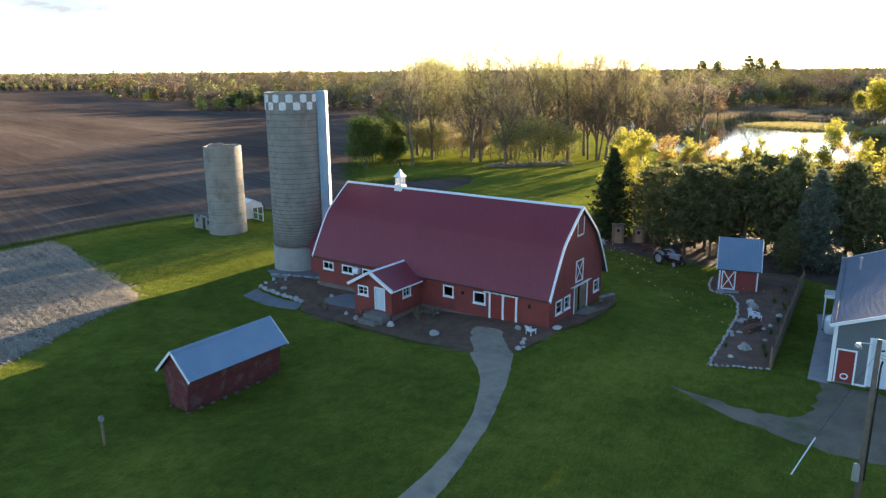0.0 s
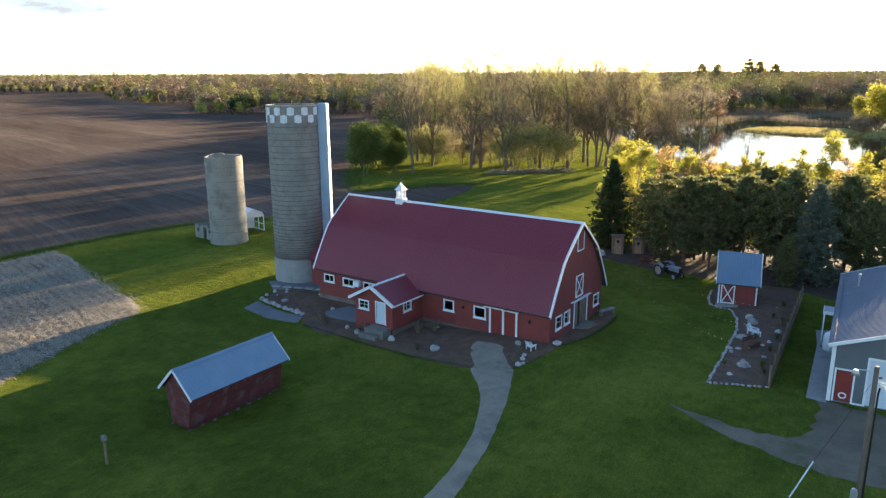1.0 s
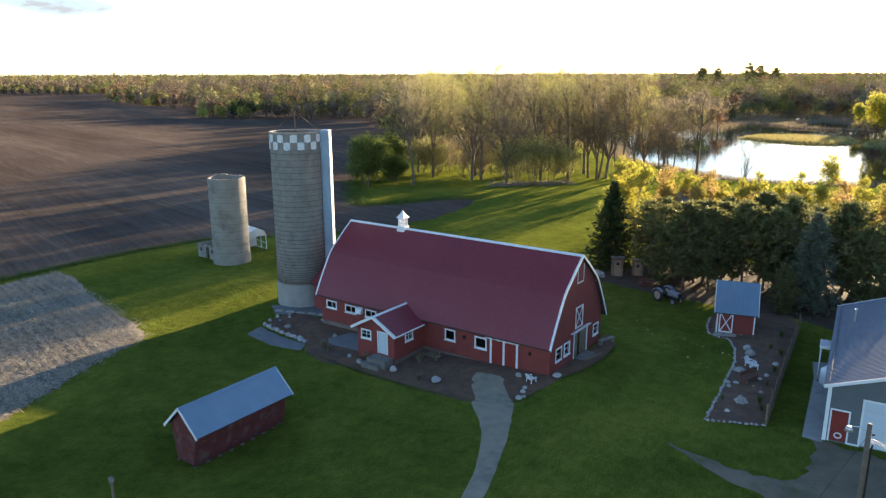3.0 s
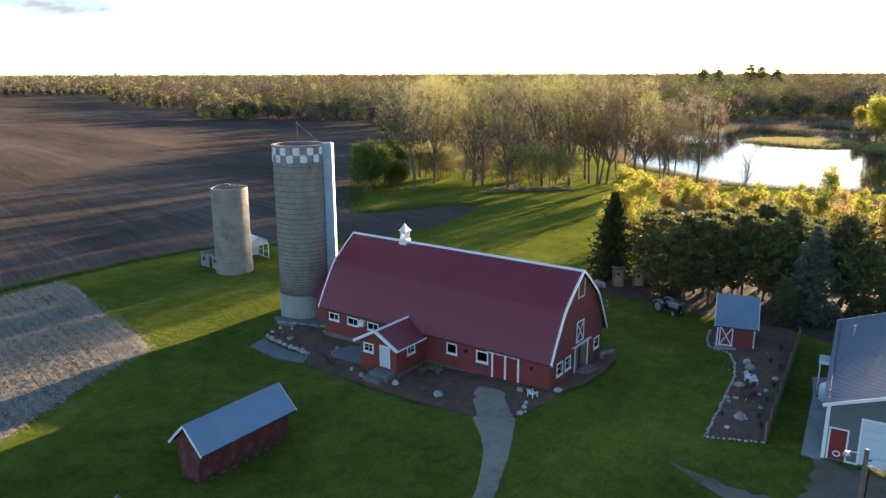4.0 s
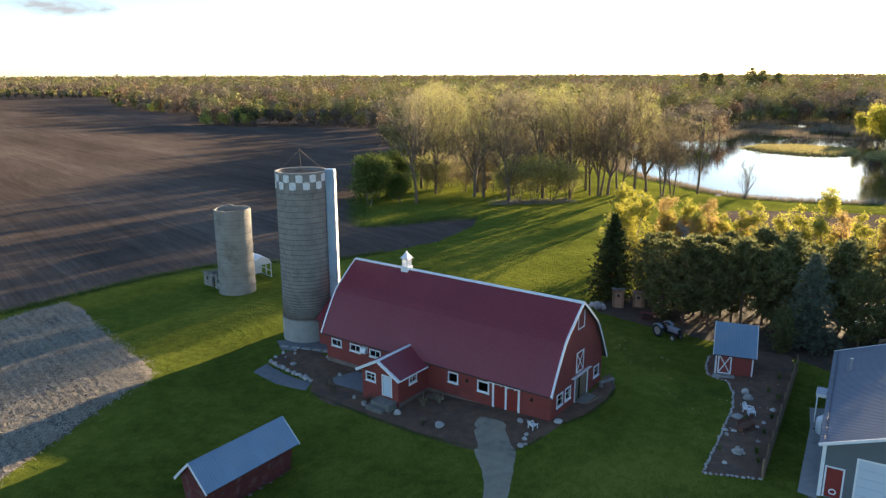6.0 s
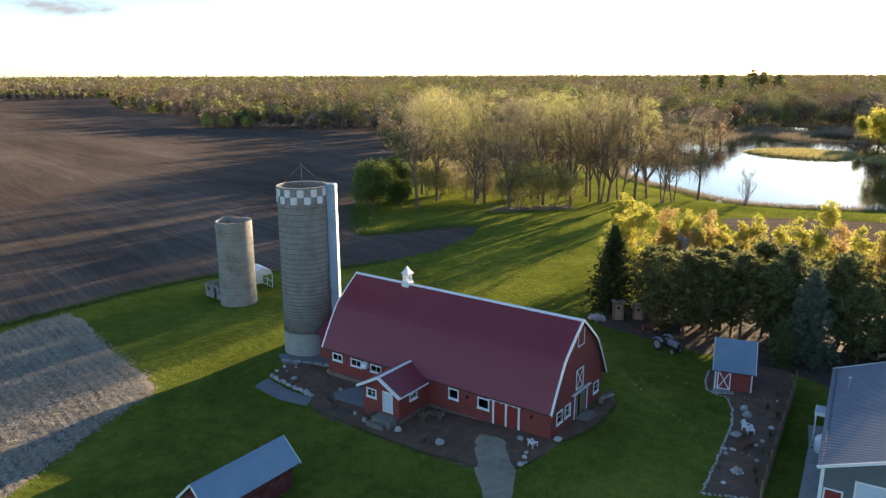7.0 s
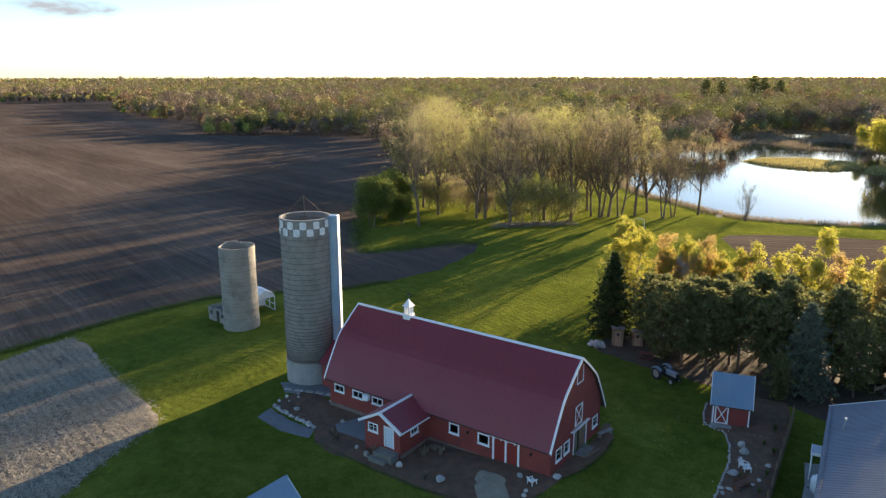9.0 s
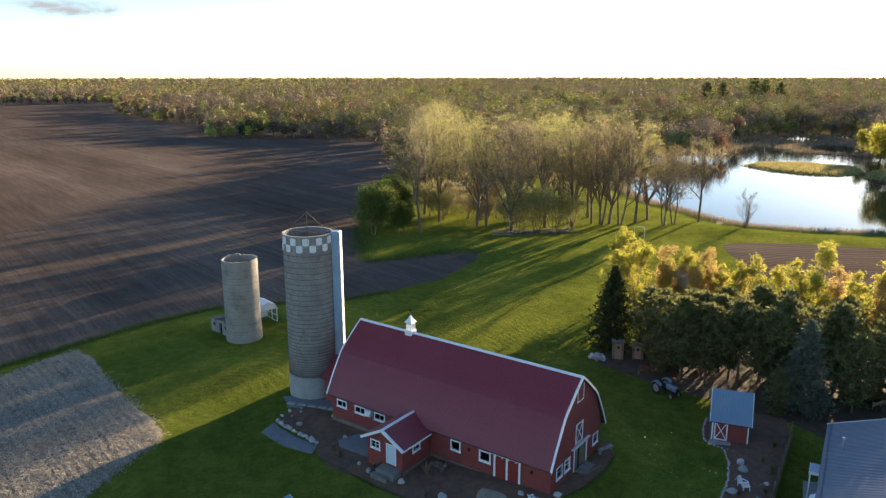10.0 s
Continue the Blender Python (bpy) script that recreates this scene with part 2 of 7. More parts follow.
M = {
    "lawn": lawn_mat(),
    "field": field_mat("tilled_soil", -15, (0.066, 0.050, 0.041), (0.112, 0.086, 0.070), (0.195, 0.152, 0.122), 2.3, 0.05),
    "plot": field_mat("garden_soil", 20, (0.075, 0.057, 0.043), (0.13, 0.10, 0.075), (0.22, 0.17, 0.125), 1.0, centre=(46, 74)),
    "stubble": field_mat("corn_stubble", -11, (0.10, 0.090, 0.078), (0.205, 0.183, 0.155), (0.38, 0.335, 0.275), 1.3, 0.3),
    "gravel": surface("path_gravel", (0.21, 0.178, 0.128), (0.35, 0.30, 0.218), 1.2, 30, 0.95, 0, 0.6, 0.02, (0.13, 0.12, 0.105), 0.35),
    "stone_dust": surface("blue_grey_stone_dust", (0.125, 0.128, 0.135), (0.21, 0.212, 0.22), 1.0, 26, 0.95, 0, 0.6, 0.02, (0.095, 0.095, 0.09), 0.5),
    "drive": surface("drive_gravel", (0.10, 0.078, 0.052), (0.22, 0.175, 0.122), 0.5, 12, 0.95, 0, 0.6, 0.03, (0.075, 0.09, 0.026), 0.55),
    "mulch": surface("bark_mulch", (0.078, 0.041, 0.025), (0.195, 0.110, 0.068), 1.3, 14, 0.95, 0, 0.9, 0.05, (0.075, 0.055, 0.046), 0.5),
    "litter": surface("needle_litter", (0.040, 0.026, 0.017), (0.105, 0.066, 0.042), 0.9, 12, 0.95, 0, 0.9, 0.05, (0.05, 0.055, 0.025), 0.35),
    "concrete": surface("concrete", (0.26, 0.25, 0.235), (0.38, 0.365, 0.34), 1.6, 18, 0.9, 0, 0.3, 0.01, (0.2, 0.19, 0.17), 0.8),
    "old_concrete": surface("stained_concrete", (0.13, 0.12, 0.105), (0.23, 0.21, 0.185), 1.4, 16, 0.9, 0, 0.4, 0.01, (0.09, 0.085, 0.075), 0.9),
    "stave": surface("silo_stave_concrete", (0.20, 0.185, 0.165), (0.34, 0.315, 0.285), 0.9, 9, 0.92, 0, 0.5, 0.015, (0.15, 0.13, 0.11), 0.45, 0.16),
    "silo_old": surface("silo_old_concrete", (0.24, 0.22, 0.19), (0.38, 0.35, 0.31), 0.8, 8, 0.92, 0, 0.5, 0.02, (0.18, 0.16, 0.135), 0.5, 0.15),
    "hoop": surface("rusty_hoop_steel", (0.09, 0.07, 0.055), (0.2, 0.15, 0.12), 4, 30, 0.7, 0.5, 0.2, 0.004),
    "check": surface("checker_white_paint", (0.62, 0.63, 0.64), (0.8, 0.8, 0.8), 2, 14, 0.7, 0, 0.2, 0.005, (0.5, 0.5, 0.5), 1.2),
    "chute": surface("chute_blue_paint", (0.20, 0.30, 0.40), (0.30, 0.42, 0.52), 0.6, 8, 0.5, 0.2, 0.1, 0.005, (0.36, 0.42, 0.46), 0.4),
    "roof_red": surface("red_metal_roofing", (0.205, 0.026, 0.036), (0.245, 0.035, 0.046), 0.25, 6, 0.42, 0.0, 0.06, 0.004, (0.215, 0.036, 0.048), 0.15, 0.05),
    "wall_red": surface("barn_red_siding", (0.195, 0.036, 0.029), (0.265, 0.050, 0.039), 0.8, 20, 0.78, 0, 0.3, 0.008, (0.165, 0.036, 0.031), 0.5),
    "door_red": surface("barn_red_door", (0.21, 0.022, 0.016), (0.26, 0.030, 0.022), 1.5, 20, 0.6, 0, 0.2, 0.004),
    "old_red": surface("weathered_red_boards", (0.105, 0.021, 0.019), (0.19, 0.040, 0.035), 1.5, 16, 0.85, 0, 0.4, 0.006, (0.19, 0.12, 0.11), 1.4, 0.25),
    "white": surface("white_trim_paint", (0.70, 0.71, 0.72), (0.82, 0.82, 0.82), 2.5, 30, 0.55, 0, 0.1, 0.003),
    "door_white": surface("pale_garage_door", (0.52, 0.58, 0.64), (0.6, 0.66, 0.72), 0.6, 12, 0.5, 0, 0.1, 0.003),
    "blue_roof": surface("grey_blue_metal_roof", (0.17, 0.26, 0.34), (0.22, 0.31, 0.39), 0.5, 10, 0.36, 0.45, 0.08, 0.004, (0.24, 0.29, 0.33), 0.4, 0.04),
    "garage_roof": surface("slate_blue_metal_roof", (0.13, 0.145, 0.185), (0.17, 0.185, 0.225), 0.5, 10, 0.45, 0.2, 0.08, 0.004, (0.12, 0.13, 0.165), 0.3, 0.06),
    "garage": surface("slate_vinyl_siding", (0.10, 0.115, 0.125), (0.13, 0.145, 0.155), 0.7, 16, 0.6, 0, 0.15, 0.004),
    "wood": surface("weathered_wood", (0.16, 0.105, 0.065), (0.32, 0.22, 0.14), 2.2, 22, 0.85, 0, 0.4, 0.006, (0.12, 0.085, 0.06), 1.0, 0.25),
    "bench": surface("red_brown_stained_wood", (0.115, 0.048, 0.030), (0.20, 0.085, 0.052), 2.2, 20, 0.8, 0, 0.3, 0.005, (0.08, 0.04, 0.03), 1.2, 0.15),
    "cedar": surface("pale_cedar_boards", (0.30, 0.20, 0.125), (0.46, 0.33, 0.21), 2.2, 22, 0.85, 0, 0.4, 0.006, (0.22, 0.15, 0.1), 1.0, 0.2),
    "grey_wood": surface("grey_old_wood", (0.16, 0.145, 0.13), (0.33, 0.30, 0.27), 2.0, 20, 0.9, 0, 0.5, 0.008, (0.1, 0.09, 0.08), 0.9, 0.25),
    "pole": surface("pole_wood", (0.11, 0.08, 0.058), (0.20, 0.15, 0.115), 2.0, 20, 0.9, 0, 0.4, 0.006),
    "rock": surface("field_stone", (0.34, 0.31, 0.28), (0.62, 0.59, 0.55), 2.0, 14, 0.9, 0, 0.5, 0.02, (0.25, 0.21, 0.19), 1.1, 0.35),
    "footing": surface("fieldstone_footing", (0.13, 0.09, 0.075), (0.24, 0.18, 0.15), 1.6, 14, 0.9, 0, 0.5, 0.02, (0.10, 0.07, 0.06), 0.8),
    "dark": surface("dark_iron", (0.02, 0.02, 0.02), (0.05, 0.05, 0.05), 3, 20, 0.5, 0.6, 0.1, 0.002),
    # near-black: shade of insides and eaves put into the colour; also hut joints
    "interior": surface("shade_dark_timber", (0.03, 0.022, 0.018), (0.07, 0.05, 0.04), 2, 14, 0.9),
    "steel": surface("galvanised_steel", (0.42, 0.44, 0.46), (0.58, 0.6, 0.62), 2, 20, 0.4, 0.7, 0.1, 0.003),
    "plastic": surface("white_plastic", (0.72, 0.74, 0.76), (0.82, 0.83, 0.84), 2, 20, 0.4, 0, 0.05, 0.002),
    "tractor": surface("faded_blue_grey_paint", (0.16, 0.19, 0.24), (0.30, 0.33, 0.38), 2, 14, 0.45, 0.1, 0.1, 0.003),
    "rubber": surface("tyre_rubber", (0.018, 0.018, 0.018), (0.04, 0.04, 0.04), 3, 25, 0.85),
    "grove_bark": surface("grove_bark", (0.105, 0.075, 0.052), (0.215, 0.158, 0.110), 1.2, 7, 0.95, 0, 0.6, 0.03),
    "bark": surface("tree_bark", (0.085, 0.063, 0.047), (0.185, 0.142, 0.108), 1.5, 9, 0.95, 0, 0.6, 0.03),
    "pine_bark": surface("pine_bark", (0.085, 0.055, 0.038), (0.17, 0.11, 0.075), 2, 10, 0.95, 0, 0.6, 0.03),
    "pale_bark": surface("pale_bark", (0.17, 0.14, 0.11), (0.30, 0.25, 0.2), 2, 10, 0.95, 0, 0.5, 0.02),
    "twig": surface("twig_bark", (0.10, 0.075, 0.058), (0.18, 0.135, 0.10), 1.5, 9, 0.95, 0, 0, 0),
    "glass": glass_mat(),
    "water": water_mat(),
    "leaf_spring": leaf_mat("spring_leaves", [(0.2, (0.27, 0.26, 0.092)), (0.5, (0.375, 0.358, 0.13)), (0.8, (0.48, 0.46, 0.17))], 0.62),
    "leaf_bud": leaf_mat("opening_buds", [(0.2, (0.25, 0.205, 0.125)), (0.5, (0.35, 0.29, 0.175)), (0.8, (0.45, 0.38, 0.225))], 0.55),
    "leaf_green": leaf_mat("fresh_green_leaves", [(0.2, (0.095, 0.125, 0.03)), (0.5, (0.16, 0.195, 0.048)), (0.8, (0.235, 0.265, 0.07))], 0.5),
    "leaf_yellow": leaf_mat("yellow_green_leaves", [(0.2, (0.31, 0.29, 0.05)), (0.5, (0.43, 0.40, 0.07)), (0.8, (0.54, 0.50, 0.1))], 0.62),
    "leaf_orange": leaf_mat("amber_leaves", [(0.2, (0.36, 0.24, 0.085)), (0.5, (0.47, 0.33, 0.12)), (0.8, (0.56, 0.42, 0.17))], 0.62),
    "needle": leaf_mat("pine_needles", [(0.2, (0.10, 0.112, 0.048)), (0.5, (0.165, 0.172, 0.068)), (0.8, (0.26, 0.25, 0.10))], 0.45, 0.6, 0.4),
    "needle_dark": leaf_mat("spruce_needles", [(0.2, (0.038, 0.055, 0.022)), (0.5, (0.065, 0.088, 0.032)), (0.8, (0.11, 0.13, 0.045))], 0.35, 0.6, 0.4),
    "needle_blue": leaf_mat("blue_spruce_needles", [(0.2, (0.09, 0.115, 0.085)), (0.5, (0.14, 0.165, 0.12)), (0.8, (0.20, 0.22, 0.15))], 0.3, 0.6, 0.4),
    "wood_brown": leaf_mat("far_bare_crowns", [(0.33, (0.159, 0.122, 0.091)), (0.5, (0.238, 0.183, 0.132)), (0.67, (0.317, 0.250, 0.177))], 0.17, 0.9, 0.07, 0.05, 0.5),
    "wood_olive": leaf_mat("far_budding_crowns", [(0.33, (0.165, 0.156, 0.067)), (0.5, (0.244, 0.229, 0.091)), (0.67, (0.329, 0.305, 0.122))], 0.17, 0.9, 0.07, 0.05, 0.5),
    "wood_yellow": leaf_mat("far_yellow_crowns", [(0.33, (0.262, 0.275, 0.067)), (0.5, (0.366, 0.372, 0.085)), (0.67, (0.476, 0.464, 0.122))], 0.17, 0.9, 0.07, 0.05, 0.5),
    "wood_russet": leaf_mat("far_russet_crowns", [(0.33, (0.220, 0.128, 0.081)), (0.5, (0.305, 0.183, 0.110)), (0.67, (0.390, 0.244, 0.146))], 0.17, 0.9, 0.07, 0.05, 0.5),
    "wood_dark": leaf_mat("far_evergreen_crowns", [(0.33, (0.055, 0.073, 0.037)), (0.5, (0.079, 0.104, 0.049)), (0.67, (0.116, 0.140, 0.061))], 0.17, 0.9, 0.07, 0.05, 0.5),
    "marsh": leaf_mat("marsh_grass", [(0.2, (0.26, 0.22, 0.09)), (0.5, (0.40, 0.35, 0.14)), (0.8, (0.5, 0.44, 0.2))], 0.4, 0.9, 0.1),
    "reed": leaf_mat("dry_reeds", [(0.2, (0.17, 0.135, 0.09)), (0.5, (0.26, 0.21, 0.145)), (0.8, (0.36, 0.30, 0.21))], 0.3, 0.9, 0.2),
    "tuft": leaf_mat("rough_grass", [(0.2, (0.05, 0.09, 0.018)), (0.5, (0.10, 0.15, 0.03)), (0.8, (0.2, 0.21, 0.07))], 0.35, 0.9, 0.3),
    "straw": leaf_mat("straw_litter", [(0.2, (0.27, 0.225, 0.165)), (0.5, (0.43, 0.37, 0.285)), (0.8, (0.58, 0.51, 0.405))], 0.2, 0.9, 0.3),
}
m, nt, p, pos, geo = base_mat("bulb_glow")
p.inputs["Base Color"].default_value = (0.9, 0.85, 0.7, 1)
p.inputs["Emission Color"].default_value, p.inputs["Emission Strength"].default_value = (1.0, 0.88, 0.66, 1), 0.7
M["bulb"] = m


# ---- mesh helpers ----
def part(name, bm, material, parent=None, label="", at=None, smooth=False):
    """Links a bmesh as one mesh object, under a thing or a part."""
    me = bpy.data.meshes.new(name)
    if smooth:
        for f in bm.faces:
            f.smooth = True
    bm.to_mesh(me)
    bm.free()
    me.materials.append(material)
    ob = new(name, me)
    if at is not None:
        ob.matrix_basis = at
    if parent is not None:
        ob.parent = parent
    if label:
        ob["label"] = label
    return ob


def again(name, me, at, parent):
    """One more piece on a shared mesh."""
    ob = new(name, me)
    ob.matrix_basis = at
    ob.parent = parent
    return ob


def arrays(name, verts, faces, material, parent=None, label="", smooth=False):
    me = bpy.data.meshes.new(name)
    me.from_pydata(verts, [], faces)
    me.materials.append(material)
    if smooth:
        me.shade_smooth()
    ob = new(name, me)
    if parent is not None:
        ob.parent = parent
    if label:
        ob["label"] = label
    return ob


def thing(name, at, label, category, group="", kind=""):
    ob = new(name)
    ob.empty_display_size = 0.2
    ob.matrix_basis = at
    return tagged(ob, label, category, group, kind)


def box(bm, x0, x1, y0, y1, z0, z1, bevel=0.0):
    v = [bm.verts.new((x, y, z)) for x in (x0, x1) for y in (y0, y1) for z in (z0, z1)]
    fs = [bm.faces.new([v[i] for i in q]) for q in ((0, 1, 3, 2), (4, 6, 7, 5), (0, 4, 5, 1), (2, 3, 7, 6), (0, 2, 6, 4), (1, 5, 7, 3))]
    if bevel:
        es = list({e for f in fs for e in f.edges})
        bmesh.ops.bevel(bm, geom=es, offset=bevel, segments=1, affect="EDGES")
    return bm


def boxes(*rows, bevel=0.0):
    bm = bmesh.new()
    for r in rows:
        one = box(bmesh.new(), *r, bevel=bevel)
        me = bpy.data.meshes.new("tmp")
        one.to_mesh(me)
        one.free()
        bm.from_mesh(me)
        bpy.data.meshes.remove(me)
    return bm


def beam(bm, a, b, w, h, up=(0, 0, 1)):
    """A straight bar from a to b, w wide and h deep."""
    a, b, up = Vector(a), Vector(b), Vector(up)
    d = (b - a).normalized()
    s = d.cross(up)
    s = s.normalized() if s.length > 1e-4 else Vector((1, 0, 0))
    u = s.cross(d).normalized()
    q = [bm.verts.new(c + s * i * w / 2 + u * j * h / 2) for c in (a, b) for i, j in ((-1, -1), (1, -1), (1, 1), (-1, 1))]
    for f in ((3, 2, 1, 0), (4, 5, 6, 7), (0, 1, 5, 4), (1, 2, 6, 5), (2, 3, 7, 6), (3, 0, 4, 7)):
        bm.faces.new([q[i] for i in f])
    return bm


def prism(bm, outline, axis, lo, hi):
    """A flat outline of (a, b) pairs pushed along an axis: 'x' takes (y, z), 'y' takes (x, z), 'z' takes (x, y)."""
    def at(a, b, c):
        return {"x": (c, a, b), "y": (a, c, b), "z": (a, b, c)}[axis]
    r0 = [bm.verts.new(at(a, b, lo)) for a, b in outline]
    r1 = [bm.verts.new(at(a, b, hi)) for a, b in outline]
    bm.faces.new(r0), bm.faces.new(list(reversed(r1)))
    n = len(outline)
    for i in range(n):
        bm.faces.new([r0[i], r1[i], r1[(i + 1) % n], r0[(i + 1) % n]])
    bmesh.ops.recalc_face_normals(bm, faces=bm.faces)
    return bm


def tube_bm(bm, pts, rad, sides=8, cap=True):
    pts = [Vector(q) for q in pts]
    rads = rad if isinstance(rad, (list, tuple)) else [rad] * len(pts)
    rings = []
    for i, q in enumerate(pts):
        d = (pts[min(i + 1, len(pts) - 1)] - pts[max(i - 1, 0)]).normalized()
        s = d.cross(Vector((0, 0, 1)) if abs(d.z) < 0.9 else Vector((1, 0, 0))).normalized()
        u = s.cross(d)
        rings.append([bm.verts.new(q + (s * math.cos(k * math.tau / sides) + u * math.sin(k * math.tau / sides)) * rads[i]) for k in range(sides)])
    for a, b in zip(rings, rings[1:]):
        for k in range(sides):
            bm.faces.new([a[k], a[(k + 1) % sides], b[(k + 1) % sides], b[k]])
    if cap:
        bm.faces.new(list(reversed(rings[0]))), bm.faces.new(rings[-1])
    return bm


def inside(q, poly):
    x, y = q
    hit = False
    for (x0, y0), (x1, y1) in zip(poly, poly[1:] + poly[:1]):
        if (y0 > y) != (y1 > y) and x < (x1 - x0) * (y - y0) / (y1 - y0) + x0:
            hit = not hit
    return hit


def holed(outline, holes, thick, turn):
    """A wall of that outline with rectangular openings (u0, u1, v0, v1) cut through it. turn: the pose of its outer face; it goes back by thick along -w."""
    pts, edges = [], []

    def ring(r):
        k = len(pts)
        pts.extend(Vector(q) for q in r)
        edges.extend((k + i, k + (i + 1) % len(r)) for i in range(len(r)))
    ring(outline)
    for u0, u1, v0, v1 in holes:
        ring([(u0, v0), (u1, v0), (u1, v1), (u0, v1)])
    vs, _, fs, *_ = delaunay_2d_cdt(pts, edges, [], 0, 1e-5)
    bm = bmesh.new()
    front = [bm.verts.new(turn @ Vector((q.x, q.y, 0))) for q in vs]
    back = [bm.verts.new(turn @ Vector((q.x, q.y, -thick))) for q in vs]
    count = {}
    for f in fs:
        c = sum((vs[i] for i in f), Vector((0, 0))) / 3
        if not inside(c, [tuple(q) for q in outline]) or any(u0 < c.x < u1 and v0 < c.y < v1 for u0, u1, v0, v1 in holes):
            continue
        bm.faces.new([front[i] for i in f]), bm.faces.new([back[i] for i in reversed(f)])
        for a, b in zip(f, f[1:] + f[:1]):
            count.setdefault((min(a, b), max(a, b)), []).append((a, b))
    for ab in count.values():
        if len(ab) == 1:
            a, b = ab[0]
            bm.faces.new([front[b], front[a], back[a], back[b]])
    loose = [v for v in bm.verts if not v.link_faces]
    bmesh.ops.delete(bm, geom=loose, context="VERTS")
    bmesh.ops.recalc_face_normals(bm, faces=bm.faces)
    return bm


def upright(origin, turn=0.0):
    """u runs along the wall, v up, w out of the wall; turn: degrees about z, 0 faces -y."""
    return Matrix.Translation(origin) @ pose(0, 0, 0, 0, 0, turn) @ Matrix(((1, 0, 0, 0), (0, 0, -1, 0), (0, 1, 0, 0), (0, 0, 0, 1)))


# ---- the lie of the land ----
WATER = -2.0
POND = [(95, 190), (60, 160), (38, 149), (24, 144), (17, 139.5), (5.5, 135.5), (-4, 134.2), (-13, 137), (-25, 146.5), (-36, 153), (-50, 168),
        (-66, 205), (-88, 256), (-84, 282), (-70, 300), (-62, 310), (-75, 395), (-62, 440), (-22, 458), (-4, 446), (8, 400), (22, 340), (50, 310), (110, 330)]
ISLE = [(-36, 262), (-24, 251), (-8, 247), (0, 250), (5, 258), (6, 270), (2, 282), (-20, 286), (-33, 276)]
SPIT = [(9, 250), (18, 243), (60, 238), (112, 250), (112, 305), (40, 302), (16, 294), (9, 272)]


def step(a, b, v):
    s = np.clip((v - a) / (b - a), 0, 1)
    return s * s * (3 - 2 * s)


def shore(x, y, poly):
    """Signed distance to an outline: minus inside."""
    x, y = np.asarray(x, float), np.asarray(y, float)
    d, odd = np.full(x.shape, 1e9), np.zeros(x.shape, bool)
    for (x0, y0), (x1, y1) in zip(poly, poly[1:] + poly[:1]):
        ex, ey = x1 - x0, y1 - y0
        s = np.clip(((x - x0) * ex + (y - y0) * ey) / (ex * ex + ey * ey), 0, 1)
        d = np.minimum(d, np.hypot(x - x0 - s * ex, y - y0 - s * ey))
        cross = (y0 > y) != (y1 > y)
        odd ^= cross & (x < ex * (y - y0) / (ey if abs(ey) > 1e-9 else 1e-9) + x0)
    return np.where(odd, -d, d)


def land(x, y):
    """Ground height: a gentle rise to the east, a hollow west of the entry, low swells in the big field and the basin of the pond."""
    x, y = np.asarray(x, float), np.asarray(y, float)
    z = -0.1 + 1.15 * step(10, 27, x) * (0.6 + 0.4 * step(-16, -2, y)) * (1 - step(55, 120, y)) + 0.35 * step(27, 45, x)
    z = z + 0.5 * step(-4.8, -0.4, y) * (1 - step(11, 30, y)) * step(0, 11, x) * (1 - step(13.5, 22, x))
    z = z - 0.85 * np.exp(-(((x + 13) / 8.5) ** 2 + ((y + 8) / 6.0) ** 2))
    z = z + 0.45 * np.exp(-(((x + 38) / 12) ** 2 + ((y - 10) / 12) ** 2))
    z = z - 0.25 * np.exp(-(((x - 2) / 7) ** 2 + ((y + 9) / 5) ** 2))
    z = z - 0.95 * np.exp(-(((x + 1.85) / 6.5) ** 2 + ((y + 20) / 8.5) ** 2))
    z = z - 0.7 * np.exp(-(((x + 26) / 11) ** 2 + ((y + 30) / 12) ** 2))
    far = step(70, 160, np.hypot(x + 20, y - 10))
    z = z + far * step(20, 120, -x - 60) * (0.9 * np.sin(x / 47 + 0.6) * np.cos(y / 61) + 0.7 * np.sin((x + 0.6 * y) / 90))
    p = shore(x, y, POND)
    z = z - (z - (WATER + 0.25)) * step(16, 1.5, p) * 0.9
    z = np.where(p < 3, np.minimum(z, np.maximum(WATER + 0.35 + p * 0.22, WATER - 1.4)), z)
    i = np.minimum(shore(x, y, ISLE), shore(x, y, SPIT))
    z = np.maximum(z, np.where(i < 4, WATER + 0.45 - 0.25 * (i + 2), -99).clip(-99, WATER + 0.55))
    return z


def high(x, y):
    return float(land(x, y))


def axis_steps(lo, hi, fine, ends, grow=1.07):
    mid = list(np.arange(lo, hi + fine, fine))
    out, s = [], fine
    v = mid[-1]
    while v < ends[1]:
        s *= grow
        v += s
        out.append(v)
    pre, s, v = [], fine, mid[0]
    while v > ends[0]:
        s *= grow
        v -= s
        pre.append(v)
    return np.array(pre[::-1] + mid + out)


def ground_sheet():
    xs = axis_steps(-90, 62, 1.5, (-6200, 4200))
    ys = axis_steps(-40, 172, 1.6, (-2500, 6500), 1.05)
    gx, gy = np.meshgrid(xs, ys)
    v = np.stack([gx.ravel(), gy.ravel(), land(gx, gy).ravel()], 1)
    n = len(xs)
    k = (np.arange(len(ys) - 1)[:, None] * n + np.arange(n - 1)[None]).ravel()
    f = np.stack([k, k + 1, k + n + 1, k + n], 1)
    ob = arrays("ground", v.tolist(), f.tolist(), M["lawn"], smooth=True)
    return tagged(ob, "mown green lawn running out into flat farmland", "ground", kind="structure")


